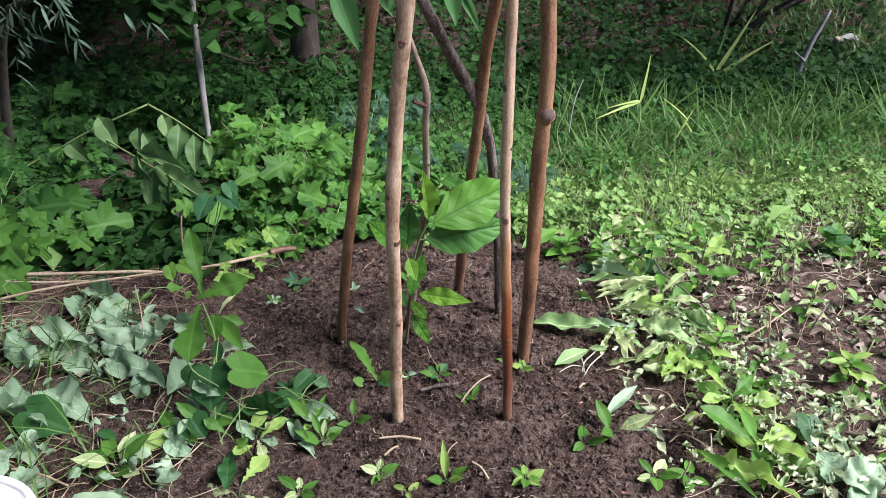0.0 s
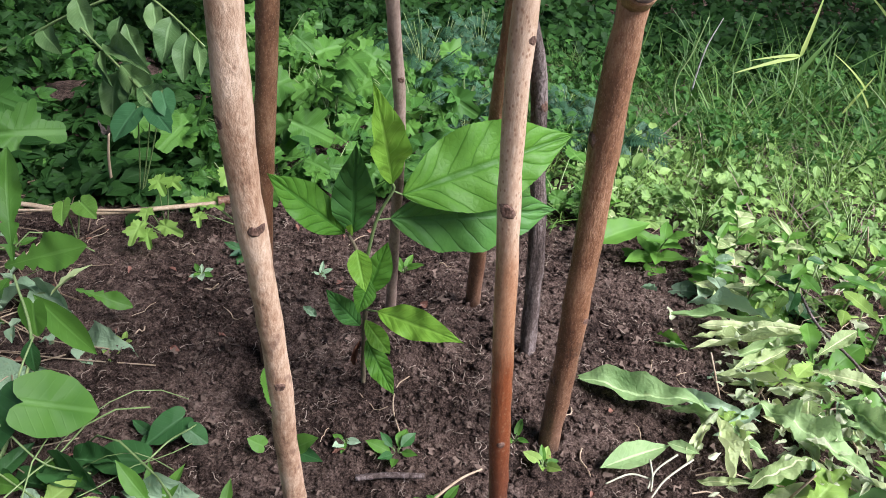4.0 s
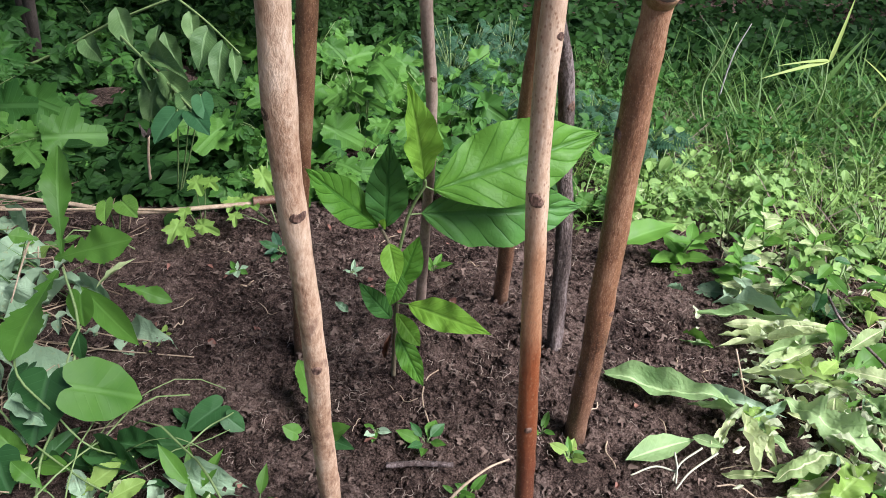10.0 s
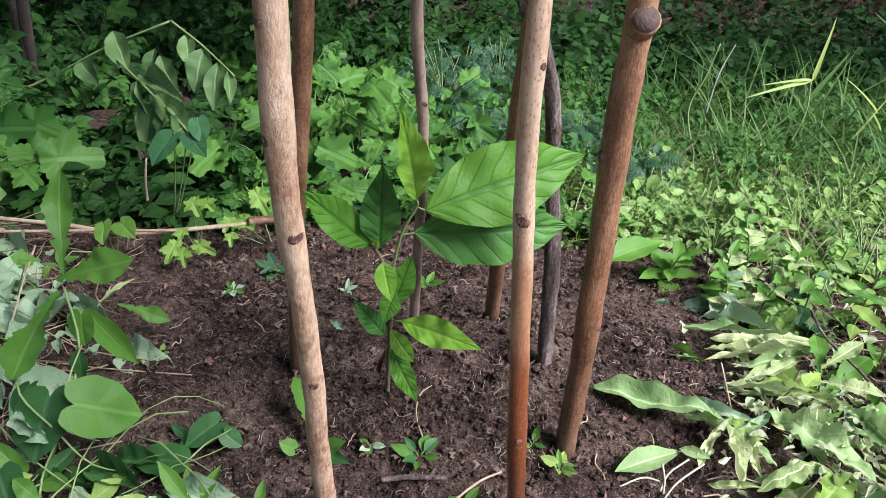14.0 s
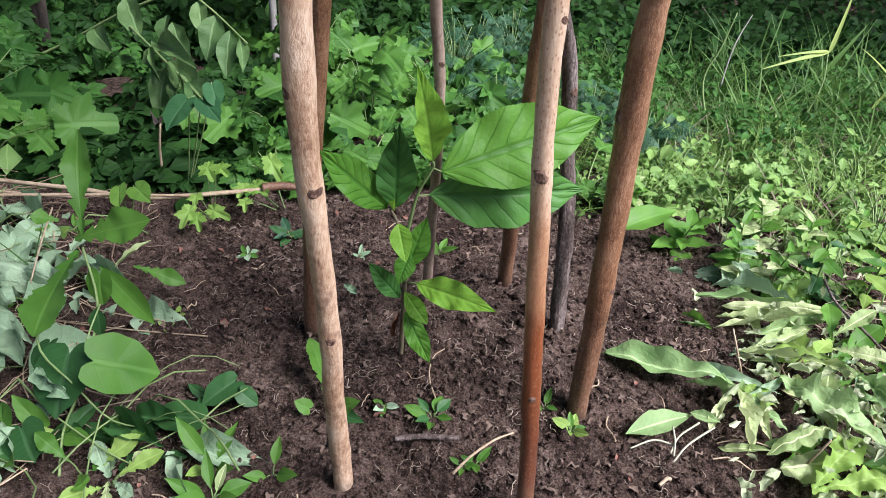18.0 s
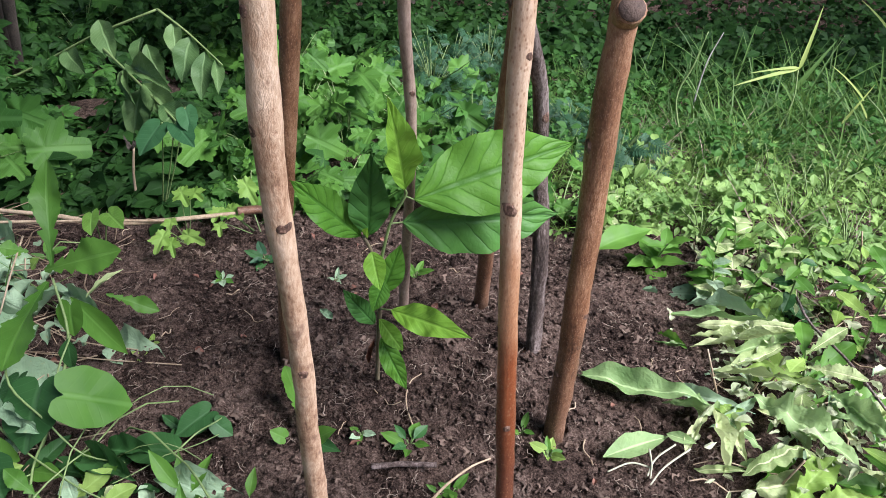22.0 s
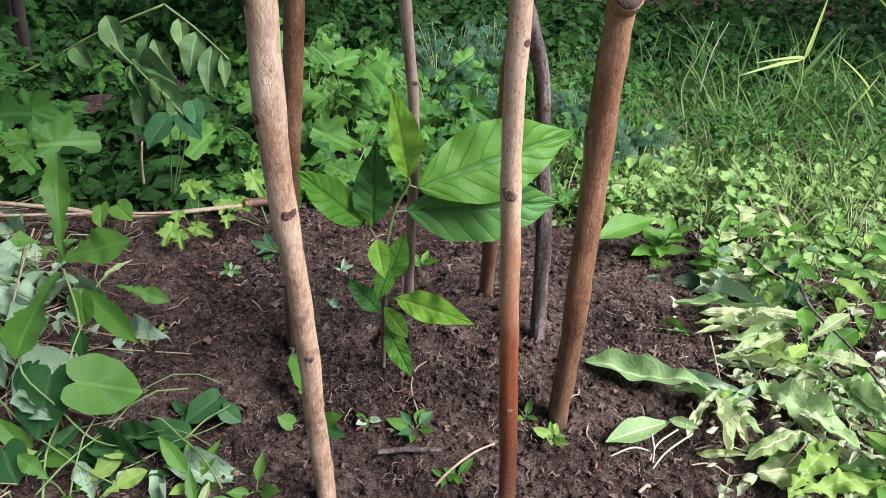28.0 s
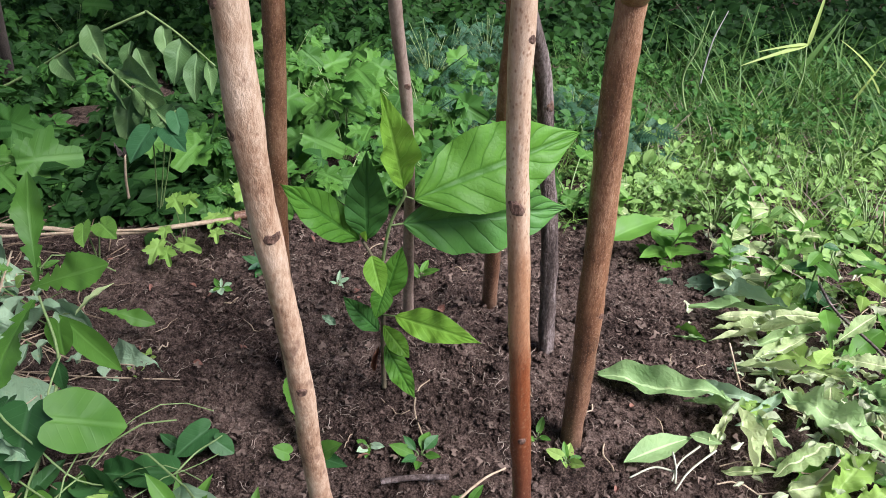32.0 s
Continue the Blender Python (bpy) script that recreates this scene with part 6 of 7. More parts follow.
upright("leafy pale green weed on the sunny edge", (0.838, 0.856, 0.000), 0.12, 11, 0.08, OVAL, [FRESH, SICKLY], 508)
upright("leafy pale green weed on the sunny edge", (0.382, 0.994, 0.000), 0.12, 11, 0.08, OVAL + SPEAR, [FRESH, PALE_ONE], 509, wide=0.6)
upright("standing weed with narrow green leaves", (0.694, 0.125, 0.000), 0.16, 14, 0.10, SPEAR, [SICKLY, FRESH], 510)
upright("standing weed with narrow green leaves", (1.070, 0.611, 0.000), 0.18, 14, 0.09, SPEAR, [FRESH], 511)
upright("standing weed with narrow green leaves", (0.824, 0.639, 0.000), 0.16, 12, 0.09, SPEAR, [FRESH, SICKLY], 512)
upright("low weed with broad green leaves on bare soil", (1.036, 0.049, 0.000), 0.06, 8, 0.11, OVAL, [FRESH, SICKLY], 513)
upright("weed with heart-shaped dark leaves", (1.378, 0.687, 0.000), 0.10, 7, 0.12, HEART, [DARK, FRESH], 514, wide=0.8)
upright("weed with heart-shaped green leaves", (1.559, 0.746, 0.000), 0.12, 7, 0.10, HEART, [FRESH, SICKLY], 515, wide=0.7)
upright("standing weed with narrow green leaves", (1.062, 0.319, 0.000), 0.12, 10, 0.09, SPEAR, [FRESH, PALE_ONE], 516)
upright("low jagged weed on the heap of cut leaves", (0.671, -0.040, 0.010), 0.07, 11, 0.12, LOBED, [SICKLY, FRESH], 517)
upright("low jagged weed on the heap of cut leaves", (0.679, -0.194, 0.010), 0.06, 9, 0.15, LOBED + SPEAR, [FRESH, SICKLY], 518)
upright("leafy weed at the edge of the soil", (0.593, 0.780, 0.000), 0.10, 11, 0.09, OVAL + HEART, [FRESH, PALE_ONE], 519, wide=0.5)
upright("leafy weed at the edge of the soil", (0.739, 0.803, 0.000), 0.12, 12, 0.09, OVAL + HEART, [FRESH, PALE_ONE], 520, wide=0.5)

# ---- cut leaves lying about ----
def cut_leaf(kind, foot, tip, width, mat, label, up=(0.1, -0.2, 1), k=0):
    v, f, u = leaf_at(kind, foot, tip, up, width)
    o = np.array(foot)
    ob = part("cut_leaf", (v - o, f, u), mat)
    ob.location = foot
    tagged(ob, label, "leaf", "cut leaves on the soil")


def litter(n, seed, region, protos, mats, size, wide, lift, label, stalk=0.0):
    r = np.random.default_rng(seed)
    made = 0
    while made < n:
        x, y = region(r)
        s = r.uniform(*size)
        a = r.uniform(0, 6.283)
        z = gz(x, y) + r.uniform(*lift)
        foot = np.array((x, y, z))
        tip = foot + s * np.array((math.cos(a), math.sin(a), r.normal(0, 0.16)))
        tip[2] = max(tip[2], gz(tip[0], tip[1]) + 0.006)
        cut_leaf(protos[r.integers(len(protos))], tuple(foot), tuple(tip), s * r.uniform(*wide), mats[r.integers(len(mats))], label, (r.normal(0, 0.4), r.normal(-0.2, 0.4), 1))
        made += 1


DOCK = [crumpled(blade(oval(0.10, 0.55, 0.8, 0.9), 26, 3, 0.25, 0.05, c, 0.3, 0.04, 14, k, w), 0.03, 50 + k) for k, (c, w) in enumerate([(0.4, 0.5), (-0.3, 0.4), (0.6, 0.7), (1.0, 0.4)])]
JAGGED = [twisted(crumpled(blade(thistle(0.17, 4.0, 15.0), 52, 3, 0.3, 0.08, c, 0.3, 0, 9, k, w), 0.045, 60 + k), t, 0.05) for k, (c, w, t) in enumerate([(0.2, 0.5, 0.2), (0.5, 0.9, 0.7), (-0.3, 0.4, -0.5)])]
DOCK = [twisted(d, t, 0.03, q) for d, t, q in zip(DOCK, (0.5, -0.8, 1.1, -0.3), (0.1, 0.3, 0.3, 0.0))] + [twisted(crumpled(blade(oval(0.13, 0.6, 0.7, 0.8), 30, 3, 0.5, 0.1, 0.9, 0.5, 0.05, 17, 9, 0.8), 0.05, 57), 1.4, 0.08, 0.3)]
GREENER = leaf_material("fading_green_leaf", (0.09, 0.21, 0.06), (0.36, 0.52, 0.22), 0.5, 10, 0.5, thin=0.25, one=True, blotch=18, spots=0.15, relief=0.4, crease=2.4, ribs=0.15)
FLAT = [twisted(crumpled(blade(oval(0.12, 0.62, 0.7, 1.0), 30, 4, 0.25, 0.02, 0.3, 0.25, 0.05, 15, 70 + k, 0.4), 0.025, 70 + k), t, 0.03) for k, t in enumerate((0.15, -0.5))]
cut_leaf(FLAT[0], (0.482, 0.277, 0.035), (0.256, 0.356, 0.015), 0.050, GREENER, "long pale green cut leaf, curled and wilted", (0, -0.3, 0.9))
cut_leaf(OVAL[0], (0.287, 0.164, 0.012), (0.399, 0.214, 0.030), 0.040, GREENER, "pale green uprooted leaf on bare soil", (-0.2, -0.4, 0.9))
cut_leaf(OVAL[1], (0.394, 0.218, 0.020), (0.432, 0.191, 0.035), 0.020, GREENER, "pale green uprooted leaf on bare soil", (-0.2, -0.4, 0.9))
cut_leaf(JAGGED[0], (0.529, 0.318, 0.040), (0.673, 0.164, 0.045), 0.060, GREENER, "large jagged pale green cut leaf", (0, -0.2, 1))
cut_leaf(JAGGED[1], (0.654, 0.333, 0.050), (0.738, 0.224, 0.050), 0.050, GREENER, "large jagged pale green cut leaf", (0, -0.2, 1))
cut_leaf(DOCK[1], (0.497, 0.144, 0.020), (0.592, 0.189, 0.050), 0.034, PALE_ONE, "broad pale yellow-green cut leaf", (-0.3, -0.5, 0.8))
cut_leaf(LIMP[1], (0.504, 0.107, 0.030), (0.605, 0.130, 0.040), 0.055, PALE_ONE, "broad pale yellow-green cut leaf", (0.1, -0.4, 0.9))
cut_leaf(DOCK[2], (0.593, 0.184, 0.050), (0.604, 0.101, 0.040), 0.030, PALE_ONE, "limp yellow-green cut leaf", (0.3, -0.3, 0.9))
cut_leaf(DOCK[3], (0.476, 0.286, 0.030), (0.473, 0.141, 0.020), 0.028, PALE_ONE, "limp pale green leaf on the soil", (0.4, -0.4, 0.9))
cut_leaf(DOCK[2], (0.468, 0.271, 0.030), (0.416, 0.185, 0.020), 0.026, PALE_ONE, "limp pale green leaf on the soil", (0.4, -0.4, 0.9))
cut_leaf(DOCK[1], (0.479, 0.281, 0.035), (0.535, 0.251, 0.030), 0.034, SICKLY, "crumpled yellow-green leaf on the soil", (0.1, -0.4, 0.9))
for k, (foot, tip, w, m) in enumerate([((0.715, 0.500, 0.035), (0.455, 0.560, 0.022), 0.040, GREENER), ((0.700, 0.490, 0.05), (0.500, 0.505, 0.03), 0.034, PALE_ONE), ((0.690, 0.480, 0.045), (0.475, 0.455, 0.02), 0.030, PALE_ONE),
                                       ((0.700, 0.470, 0.05), (0.540, 0.430, 0.03), 0.036, GREENER), ((0.640, 0.540, 0.03), (0.500, 0.600, 0.02), 0.036, WILT_ONE), ((0.660, 0.450, 0.04), (0.530, 0.385, 0.03), 0.034, PALE_ONE),
                                       ((0.545, 0.265, 0.035), (0.410, 0.330, 0.025), 0.030, WILT_ONE), ((0.500, 0.290, 0.035), (0.512, 0.180, 0.012), 0.026, PALE_ONE), ((0.480, 0.280, 0.03), (0.545, 0.200, 0.02), 0.024, GREENER),
                                       ((0.640, 0.330, 0.05), (0.500, 0.380, 0.03), 0.036, PALE_ONE), ((0.560, 0.300, 0.04), (0.470, 0.240, 0.02), 0.028, WILT_ONE)]):
    cut_leaf((DOCK + FLAT)[k % 7], foot, tip, w * 0.72, m, "long limp pale green cut leaf, folded on others", (0.2 * math.sin(k * 2.1), -0.4, 0.9))
cut_leaf(LIMP[3], (0.550, 0.612, 0.040), (0.561, 0.537, 0.015), 0.030, PALE_ONE, "limp whitish leaf hanging over the soil", (0.2, -0.8, 0.5))
cut_leaf(LIMP[0], (0.630, 0.591, 0.040), (0.647, 0.550, 0.015), 0.040, SICKLY, "limp yellow-green leaf on the soil", (0.2, -0.8, 0.5))
cut_leaf(JAGGED[2], (0.533, 0.066, 0.030), (0.632, 0.169, 0.060), 0.050, SICKLY, "jagged yellow-green cut leaf", (0.3, -0.3, 0.9))
cut_leaf(JAGGED[2], (0.543, 0.072, 0.030), (0.686, 0.105, 0.050), 0.045, SICKLY, "jagged yellow-green cut leaf", (0.0, -0.4, 0.9))
cut_leaf(JAGGED[0], (0.501, -0.185, 0.020), (0.691, -0.346, 0.030), 0.036, SICKLY, "long jagged yellow-green cut leaf", (0.3, -0.3, 0.9))
cut_leaf(OVAL[1], (0.359, -0.040, 0.010), (0.463, 0.032, 0.050), 0.030, WILT_ONE, "pale upright leaf on bare soil", (-0.6, -0.6, 0.5))
cut_leaf(OVAL[0], (0.322, 0.759, 0.030), (0.470, 0.853, 0.060), 0.06, FRESH, "broad green leaf at the edge of the soil", (0, -0.4, 0.9))
cut_leaf(LIMP[0], (-0.203, 0.465, 0.015), (-0.229, 0.474, 0.030), 0.018, WILT_ONE, "small whitish dry leaf on the soil", (0.3, -0.6, 0.7))
cut_leaf(LIMP[2], (0.448, 0.631, 0.015), (0.412, 0.626, 0.020), 0.010, WILT_ONE, "small whitish dry leaf on the soil")
cut_leaf(LIMP[1], (-0.951, 0.432, 0.050), (-0.752, 0.383, 0.050), 0.09, WILT_ONE, "large grey-green wilted leaf lying on stems", (0, -0.5, 0.85))
cut_leaf(LIMP[3], (-1.111, 0.460, 0.040), (-0.955, 0.389, 0.040), 0.085, WILT_ONE, "large grey-green wilted leaf lying on stems", (0, -0.4, 0.9))
cut_leaf(LIMP[1], (-1.178, 0.441, 0.040), (-1.064, 0.316, 0.030), 0.09, WILT_ONE, "large grey-green wilted leaf lying on stems", (0, -0.4, 0.9))
cut_leaf(LIMP[0], (-0.989, 0.193, 0.030), (-0.868, 0.076, 0.030), 0.11, WILT_ONE, "large grey-green wilted leaf lying on stems", (0, -0.3, 0.9))
cut_leaf(HEART[0], (-1.010, 0.100, 0.050), (-0.895, 0.041, 0.030), 0.10, DARK, "dark green drooping leaf over wilted ones", (0, -0.5, 0.8))
cut_leaf(LIMP[3], (-0.967, 0.028, 0.050), (-0.957, -0.047, 0.010), 0.07, WILT_ONE, "large grey-green wilted leaf lying on stems", (0, -0.9, 0.4))
cut_leaf(LIMP[1], (-0.788, 0.213, 0.040), (-0.745, 0.155, 0.020), 0.06, WILT_ONE, "grey-green wilted leaf lying on stems", (0, -0.6, 0.8))
cut_leaf(LIMP[2], (-0.761, 0.244, 0.040), (-0.694, 0.171, 0.020), 0.05, WILT_ONE, "grey-green wilted leaf lying on stems", (0, -0.6, 0.8))
cut_leaf(LIMP[0], (0.801, -0.303, 0.020), (0.766, -0.256, 0.060), 0.09, WILT_ONE, "large grey-green wilted leaf on cut stems", (0, -0.6, 0.8))
cut_leaf(LIMP[3], (0.787, -0.336, 0.040), (0.889, -0.303, 0.060), 0.11, WILT_ONE, "large whitish underside of a wilted leaf", (0, -0.4, 0.9))
cut_leaf(LIMP[1], (0.779, -0.350, 0.040), (0.829, -0.392, 0.030), 0.12, WILT_ONE, "large whitish underside of a wilted leaf", (0, -0.4, 0.9))
cut_leaf(HEART[1], (0.812, -0.132, 0.050), (0.795, -0.200, 0.020), 0.065, DARK, "dark green folded leaf among cut stems", (0, -0.8, 0.5))
cut_leaf(SPEAR[0], (0.519, -0.187, 0.030), (0.604, -0.330, 0.040), 0.03, FRESH, "long glossy green leaf arching over the soil", (0.2, -0.5, 0.8))


def right_heap(r):
    while True:
        k = r.uniform(0, 1)
        x, y = 0.60 + 0.26 * k + r.normal(0, 0.11), 0.50 - 0.85 * k + r.normal(0, 0.10)
        if bare(x, y) > 0.0 and x < 1.4:
            return x, y


def right_wide(r):
    while True:
        x, y = r.uniform(0.45, 1.6), r.uniform(-0.45, 0.95)
        if bare(x, y) > 0.02:
            return x, y


def left_heap(r):
    while True:
        x, y = r.uniform(-1.45, -0.5), r.uniform(-0.42, 0.66)
        if bare(x, y) > 0.05 and x < -0.60 - 0.22 * float(smooth01(0.35, 0.6, y)):
            return x, y


litter(40, 71, right_heap, JAGGED + DOCK + FLAT, [GREENER, PALE_ONE, GREENER, FRESH], (0.06, 0.14), (0.13, 0.24), (0.006, 0.045), "pale green cut weed leaf on the heap")
litter(90, 76, right_heap, DOCK + LIMP, [PALE_ONE, GREENER, WILT_ONE], (0.03, 0.08), (0.12, 0.26), (0.006, 0.04), "crumpled yellow-green leaf on the heap")
litter(70, 72, right_wide, DOCK + LIMP + OVAL, [PALE_ONE, WILT_ONE, GREENER, FRESH], (0.025, 0.06), (0.14, 0.36), (0.006, 0.03), "small wilted pale leaf on the soil")

def over_there(r):
    return r.uniform(0.85, 1.75), r.uniform(-0.2, 0.62)


def under_heart(r):
    k = r.uniform()
    return -0.56 + 0.20 * k + r.normal(0, 0.03), 0.06 + 0.06 * r.normal()


litter(9, 75, under_heart, FLAT + LIMP, [DARK, WILT_ONE, DARK], (0.07, 0.14), (0.22, 0.42), (0.004, 0.03), "limp grey-green cut leaf under the broad leaves")
litter(64, 73, left_heap, LIMP, [WILT_ONE], (0.07, 0.16), (0.45, 0.75), (0.008, 0.05), "grey-green wilted leaf on the heap")
litter(24, 74, left_heap, OVAL + HEART, [FRESH, DARK, SICKLY], (0.03, 0.06), (0.4, 0.7), (0.01, 0.06), "green weed leaf among wilted ones")


def strands(name, n, seed, region, length, r0, mat, label, lift=(0.003, 0.03), curl=0.3, category="stems"):
    r = np.random.default_rng(seed)
    out = []
    for _ in range(n):
        x, y = region(r)
        a, s = r.uniform(0, 6.283), r.uniform(*length)
        pts = []
        for k in range(5):
            t = k / 4 - 0.5
            px, py = x + math.cos(a) * s * t, y + math.sin(a) * s * t
            pts.append((px, py, gz(px, py) + r.uniform(*lift)))
            a += r.normal(0, curl)
        P = bend(pts, 7)
        out.append(tube(P, np.full(7, r0 * r.uniform(0.5, 1.2)), 4, cap=False))
    return tagged(part(name, join(out), mat), label, category, kind="stuff")


strands("cut_stems", 170, 81, left_heap, (0.1, 0.4), 0.0015, PALE_STEM, "tangle of dry stems under the wilted leaves")
BROWN_STEM = wood_material("old_brown_stem", [(0.2, (0.10, 0.065, 0.04)), (0.8, (0.30, 0.22, 0.14))], 60, 0.3, 0.7, 0.2)


def brush(r):
    return r.uniform(-1.7, -0.75), r.uniform(0.5, 0.92)


strands("dry_stems", 60, 80, brush, (0.12, 0.5), 0.0016, BROWN_STEM, "tangle of dry brown stems beside a stick", (0.005, 0.04), 0.12)
strands("cut_stems", 110, 78, over_there, (0.04, 0.18), 0.0014, STRAW, "bleached dry stalks lying on bare ground", (0.003, 0.016), 0.1)
strands("green_stems", 6, 79, under_heart, (0.12, 0.30), 0.0015, STEM, "thin green stems trailing over the soil", (0.02, 0.09), 0.15)
strands("green_stems", 40, 82, left_heap, (0.1, 0.35), 0.0016, STEM, "thin green stems among wilted leaves", (0.01, 0.08))
strands("cut_stems", 200, 83, right_wide, (0.05, 0.22), 0.0013, PALE_STEM, "dry cut stems among pale leaves")


def on_soil(r):
    while True:
        x, y = r.uniform(-0.95, 0.95), r.uniform(-0.42, 1.0)
        if bare(x, y) < 0.05 or (bare(x, y) < 0.4 and r.uniform() < 0.6):
            return x, y


def in_drifts(r):
    while True:
        x, y = on_soil(r)
        if 0.5 + 0.6 * wavy(x, y, 0.22, 61) + 0.3 * math.exp(-((x - 0.1) ** 2 + (y - 0.35) ** 2) / 0.05) > r.uniform(0, 1.1):
            return x, y


strands("straw_bits", 3000, 84, in_drifts, (0.006, 0.026), 0.00065, STRAW, "bits of straw and root fibre on the soil", (0.002, 0.008), 0.35, "debris")
strands("twig_bits", 60, 85, on_soil, (0.02, 0.07), 0.0013, PALE_STEM, "thin twigs on the soil", (0.003, 0.012), 0.3, "debris")

def edge_right(r):
    while True:
        x, y = r.uniform(0.35, 1.7), r.uniform(0.5, 1.6)
        if bare(x, y) > 0.06:
            return x, y


def stubble(n, seed, region, mat, label):
    r = np.random.default_rng(seed)
    out = []
    for _ in range(n):
        x, y = region(r)
        z, h = gz(x, y), r.uniform(0.04, 0.13)
        t = (x + r.normal(0, 0.03), y + r.normal(0, 0.03), z + h)
        out.append(tube(bend([(x, y, z - 0.01), t], 4), np.linspace(0.0022, 0.0016, 4), 6))
    return tagged(part("stubble", join(out), mat), label, "stems", kind="stuff")


stubble(160, 95, edge_right, STEM, "cut green stems standing among the weeds")
stubble(70, 96, right_wide, PALE_STEM, "dry cut stems standing in the soil")

# crumbs of soil
def crumbs(n, seed, small, large, power):
    r = np.random.default_rng(seed)
    bm = bmesh.new()
    bmesh.ops.create_icosphere(bm, subdivisions=1, radius=1)
    base = np.array([w.co for w in bm.verts])
    tri = np.array([[w.index for w in f.verts] for f in bm.faces])
    bm.free()
    x, y = r.uniform(-0.95, 0.95, n * 3), r.uniform(-0.42, 1.0, n * 3)
    out = bare(x, y)
    ok = np.nonzero((out < 0.05) | ((out < 0.4) & (r.uniform(size=n * 3) < 0.6)))[0][:n]
    x, y, n = x[ok], y[ok], len(ok)
    s = small + large * r.uniform(size=n) ** power
    z = ground_z(x, y) + clods(x, y) + s * 0.25
    V = base[None] * s[:, None, None] * (1 + r.normal(0, 0.38, (n, *base.shape))) * np.array((1, 1, 0.75)) + np.column_stack([x, y, z])[:, None]
    return V.reshape(-1, 3), (tri[None] + (np.arange(n) * len(base))[:, None, None]).reshape(-1, 3), None


tagged(part("soil_crumbs", crumbs(26000, 91, 0.0013, 0.0045, 3), SOIL, smooth=False), "loose fine crumbs of dark soil", "soil", kind="stuff")
tagged(part("soil_clods", crumbs(900, 92, 0.004, 0.009, 3), SOIL, smooth=False), "scattered clods of dark soil", "soil", kind="stuff")

# brown flakes of old leaves, and shreds of the wilted ones
def flakes(name, n, seed, region, size, mat, label, lift, category="debris", protos=None):
    r = np.random.default_rng(seed)
    xy = np.array([region(r) for _ in range(n)])
    z = ground_z(xy[:, 0], xy[:, 1]) + clods(xy[:, 0], xy[:, 1]) + r.uniform(*lift, n)
    a = r.uniform(0, 6.283, n)
    aim = np.stack([np.cos(a), np.sin(a), r.normal(0, 0.25, n)], 1)
    up = np.stack([r.normal(0, 0.4, n), r.normal(0, 0.4, n), np.ones(n)], 1)
    s = r.uniform(*size, n)
    data = scatter(protos or SCRAPS, frames(np.column_stack([xy, z]), aim, up, s, s * r.uniform(0.6, 1.6, n)), seed=seed)
    return tagged(part(name, data, mat), label, category, kind="stuff")


SCRAPS = [crumpled(blade(oval(0.25, 0.5, 0.7, 0.7), 4, 2, 0.2, 0.1, 0.4, 0.3, 0, 9, k, 0.6), 0.12, 20 + k) for k in range(4)]
BROWN = leaf_material("old_brown_leaf", (0.035, 0.022, 0.016), (0.16, 0.105, 0.08), 0.8, 4, 0.1, thin=0.0, blotch=40)


def strip(bow, lift, w, seed):
    """A curled shred of bark or root, as long as 1."""
    v, f, u = blade(lambda k: w * (1 - 0.6 * abs(2 * k - 1) ** 3), 6, 1, 0.3, 0, 0, 0, 0, 9, seed, 0.5)
    v = v.copy()
    k = v[:, 1] - 0.5
    v[:, 0] += bow * (0.25 - k * k) * 2 + 0.12 * np.sin(k * 9 + seed)
    v[:, 2] += lift * (0.25 - k * k) * 2
    return v, f, u


STRIPS = [strip(b, h, w, n) for n, (b, h, w) in enumerate([(0.25, 0.2, 0.09), (-0.35, 0.15, 0.06), (0.1, 0.3, 0.15), (0.5, 0.1, 0.05), (-0.15, -0.1, 0.22)])]
SHREDDED = leaf_material("shredded_litter", (0.030, 0.020, 0.015), (0.19, 0.135, 0.10), 0.8, 1, 0.0, thin=0.0, blotch=60)
RUSTY = leaf_material("rusty_dead_leaf", (0.11, 0.045, 0.03), (0.34, 0.17, 0.12), 0.75, 5, 0.1, thin=0.0, blotch=60)


flakes("shredded_litter", 6000, 97, in_drifts, (0.005, 0.019), SHREDDED, "shredded brown litter drifted over the soil", (0.001, 0.007), protos=STRIPS)
flakes("dead_leaves", 70, 98, on_soil, (0.008, 0.022), RUSTY, "small rusty dead leaves on the soil", (0.002, 0.007))
flakes("leaf_flakes", 900, 86, on_soil, (0.004, 0.012), BROWN, "crumbled brown leaf flakes on the soil", (0.001, 0.006))
flakes("dry_leaves", 300, 99, over_there, (0.02, 0.065), STRAW, "bleached dry leaves on bare ground", (0.003, 0.014), protos=LIMP_S)
flakes("leaf_shreds", 620, 87, right_wide, (0.012, 0.04), PALE, "shreds of pale wilted leaves", (0.004, 0.04), protos=LIMP_S)
flakes("leaf_shreds", 520, 88, right_heap, (0.012, 0.038), PALE, "shreds of pale wilted leaves on the heap", (0.01, 0.07), protos=LIMP_S)
flakes("leaf_shreds", 170, 89, left_heap, (0.02, 0.06), WILTED, "shreds of grey-green wilted leaves", (0.004, 0.06), protos=LIMP_S)

# ---- sticks ----
def stick(label, pts, r0, r1, mat, name="stick", seed=1):
    P = bend(pts, 24)
    ob = part(name, tube(P - P[0], np.linspace(r0, r1, 24), 9, 0.08, seed), mat)
    ob.location = P[0]
    return tagged(ob, label, "stick", "sticks on the ground")


stick("long pale dry stick lying behind the mound", [(-1.429, 0.795, 0.030), (-1.152, 0.769, 0.030), (-0.909, 0.754, 0.030), (-0.754, 0.748, 0.025), (-0.47, 0.83, 0.03)], 0.0055, 0.0055, PALE_STEM)
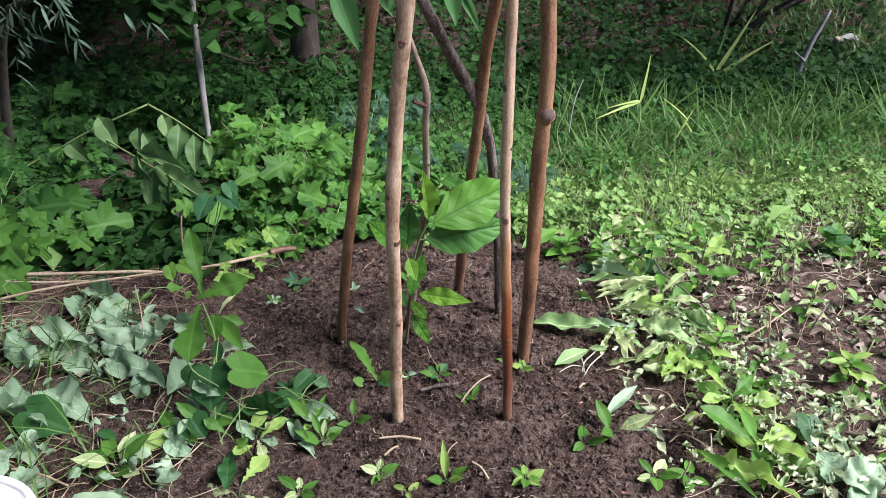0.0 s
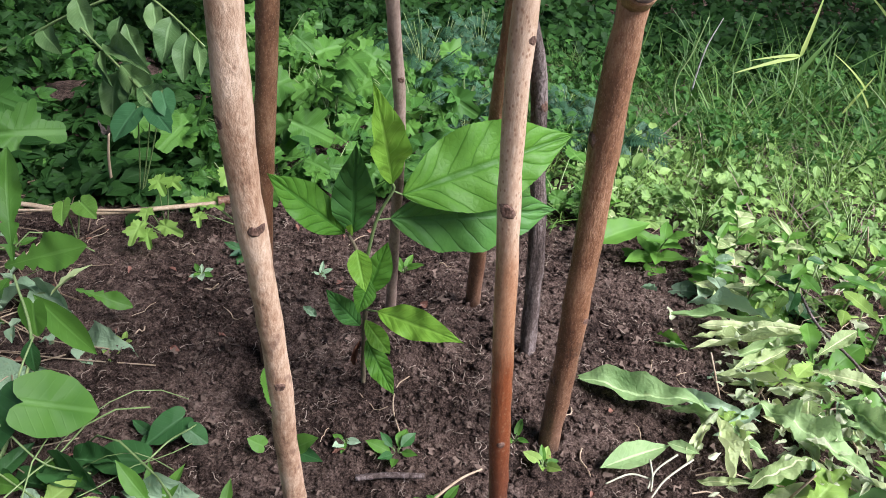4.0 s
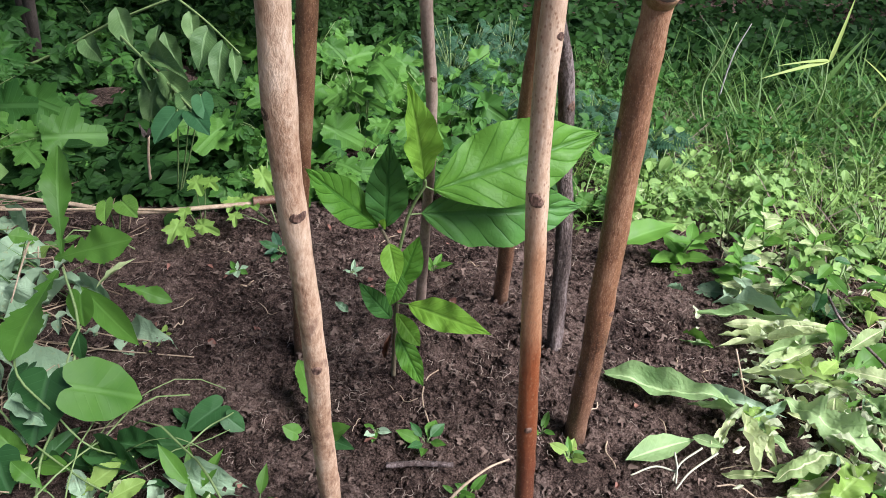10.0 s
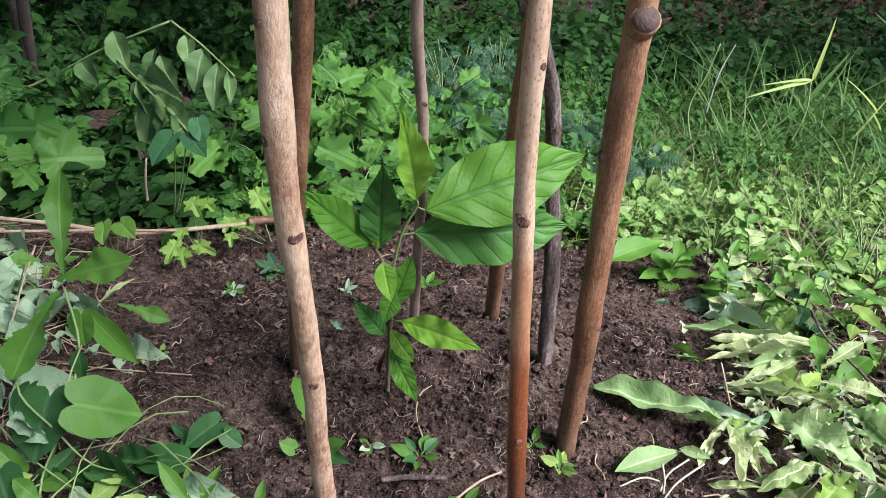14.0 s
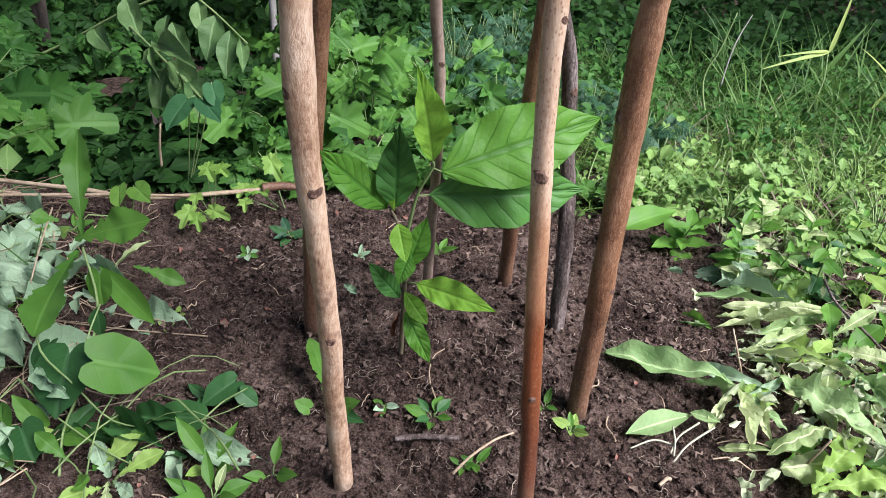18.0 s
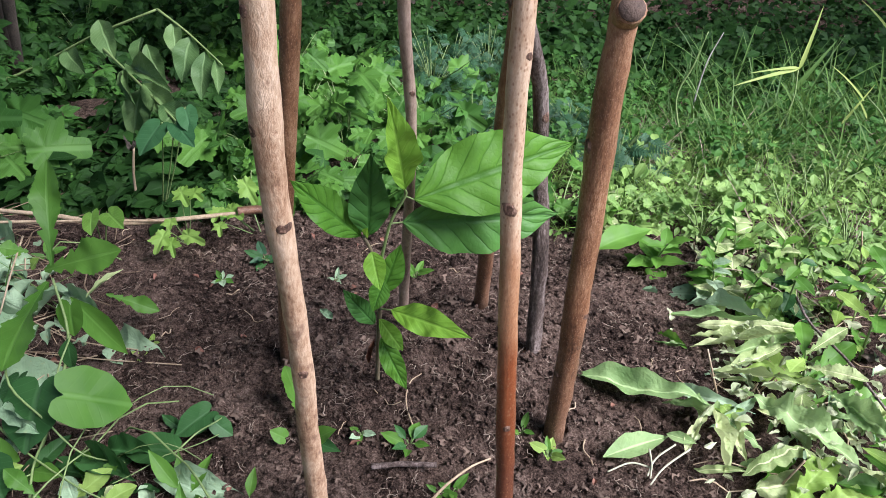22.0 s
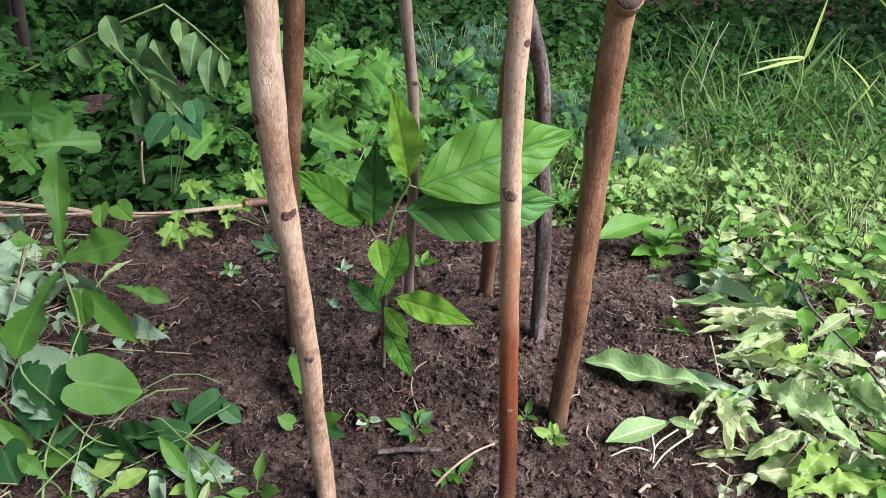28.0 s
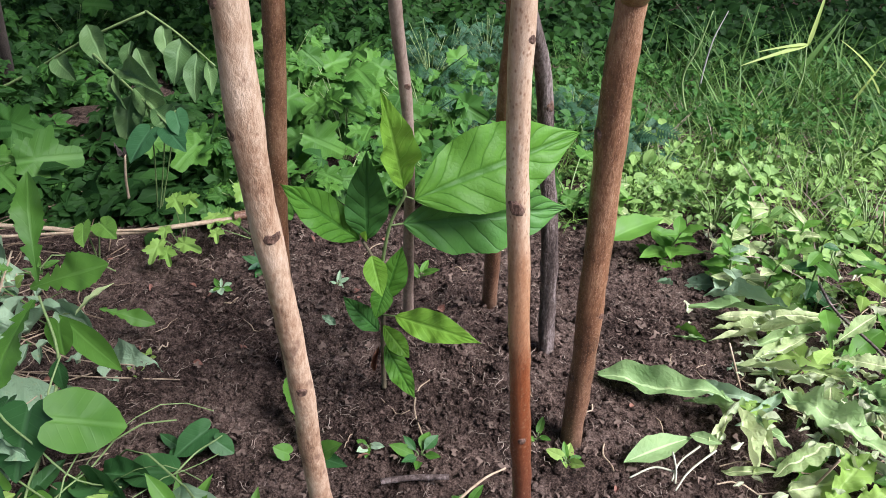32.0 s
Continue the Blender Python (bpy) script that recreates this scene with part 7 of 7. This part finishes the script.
stick("thin pale dry stick lying on another", [(-1.350, 0.602, 0.030), (-1.148, 0.664, 0.040), (-0.884, 0.723, 0.035), (-0.634, 0.768, 0.030)], 0.0042, 0.003, PALE_STEM, seed=2)
stick("thin brown dry stick on the ground", [(-1.390, 0.773, 0.020), (-1.143, 0.734, 0.020), (-0.924, 0.735, 0.020)], 0.004, 0.003, PALE_STEM, seed=3)
stick("short brown twig on bare soil", [(-0.070, 0.107, 0.012), (-0.025, 0.115, 0.014), (0.029, 0.121, 0.012)], 0.0048, 0.0042, GREY_BRANCH, seed=4)
stick("broken end of a reddish branch", [(-0.50, 0.82, 0.035), (-0.46, 0.835, 0.035), (-0.42, 0.845, 0.03)], 0.012, 0.009, RED_BARK, seed=5)
for n, (a, b) in enumerate([((-0.085, -0.065, 0.010), (-0.182, -0.050, 0.010)), ((-0.171, -0.106, 0.010), (-0.138, -0.083, 0.012)), ((0.022, -0.149, 0.010), (0.050, -0.205, 0.012)), ((0.345, 0.084, 0.010), (0.327, 0.070, 0.010)), ((-0.985, -0.062, 0.020), (-0.846, -0.127, 0.020))]):
    stick("short pale twig on bare soil", [a, tuple((np.array(a) + b) / 2 + (0.003, 0.005, 0.002)), b], 0.003, 0.0025, PALE_STEM, "twig", 10 + n)
WHITE_STALK = wood_material("whitish_stalk", [(0.2, (0.28, 0.30, 0.19)), (0.8, (0.46, 0.46, 0.33))], 60, 0.3, 0.5, 0.2)
for n, pts in enumerate([((0.358, 0.172, 0.030), (0.360, 0.150, 0.020), (0.356, 0.128, 0.012)), ((0.423, 0.179, 0.030), (0.379, 0.146, 0.020), (0.354, 0.116, 0.012)), ((0.401, 0.186, 0.030), (0.368, 0.162, 0.020), (0.352, 0.133, 0.012)), ((0.359, 0.151, 0.012), (0.329, 0.155, 0.014), (0.292, 0.137, 0.010))]):
    stick("whitish uprooted leaf stalk on bare soil", list(pts), 0.0017, 0.0013, WHITE_STALK, "root_stalk", 20 + n)
stick("thin dark arching stem over the cut leaves", [(0.705, 0.581, 0.060), (0.697, 0.482, 0.070), (0.726, 0.377, 0.070), (0.760, 0.267, 0.050)], 0.0028, 0.0024, GREY_BRANCH, seed=31)
stick("pale dry stem lying over the soil", [(0.816, 0.195, 0.030), (0.877, 0.213, 0.050), (0.993, 0.281, 0.060)], 0.0028, 0.0018, PALE_STEM, seed=32)
stick("dark dry stem standing in the soil", [(1.031, 0.233, 0.000), (1.049, 0.232, 0.060), (1.083, 0.254, 0.090)], 0.003, 0.0018, GREY_BRANCH, seed=33)
stick("thin pale fork of root on bare soil", [(-0.011, 0.192, 0.000), (-0.034, 0.252, 0.012), (-0.033, 0.303, 0.012), (-0.016, 0.328, 0.012)], 0.0014, 0.0010, PALE_STEM, seed=34)
stick("thin brown stem trailing over the soil", [(0.025, 0.052, 0.010), (0.048, 0.078, 0.020), (0.081, 0.115, 0.020), (0.111, 0.140, 0.015)], 0.0024, 0.0014, PALE_STEM, seed=35)

# ---- the bucket at the edge ----
def bucket():
    base = thing("bucket", "white plastic bucket standing among wilted leaves", "bucket", "", (-0.925, -0.395, gz(-0.925, -0.395)))
    m, N, L, b = shader("white_plastic")
    b.inputs["Base Color"].default_value = (0.78, 0.78, 0.75, 1)
    b.inputs["Roughness"].default_value = 0.35
    def lathe(prof, sides=40):
        V = [(q * math.cos(6.28318 * s / sides), q * math.sin(6.28318 * s / sides), z) for q, z in prof for s in range(sides)]
        Fs = [(n * sides + s, n * sides + (s + 1) % sides, (n + 1) * sides + (s + 1) % sides, (n + 1) * sides + s) for n in range(len(prof) - 1) for s in range(sides)]
        return np.array(V), np.array(Fs), None
    part("body", lathe([(0.001, 0.004), (0.105, 0.004), (0.110, 0.0), (0.112, 0.004), (0.134, 0.20), (0.131, 0.20), (0.107, 0.010), (0.001, 0.010)]), m, base)
    part("rim", lathe([(0.131, 0.196), (0.142, 0.194), (0.145, 0.200), (0.142, 0.207), (0.133, 0.209), (0.130, 0.203), (0.131, 0.196)]), m, base)


bucket()
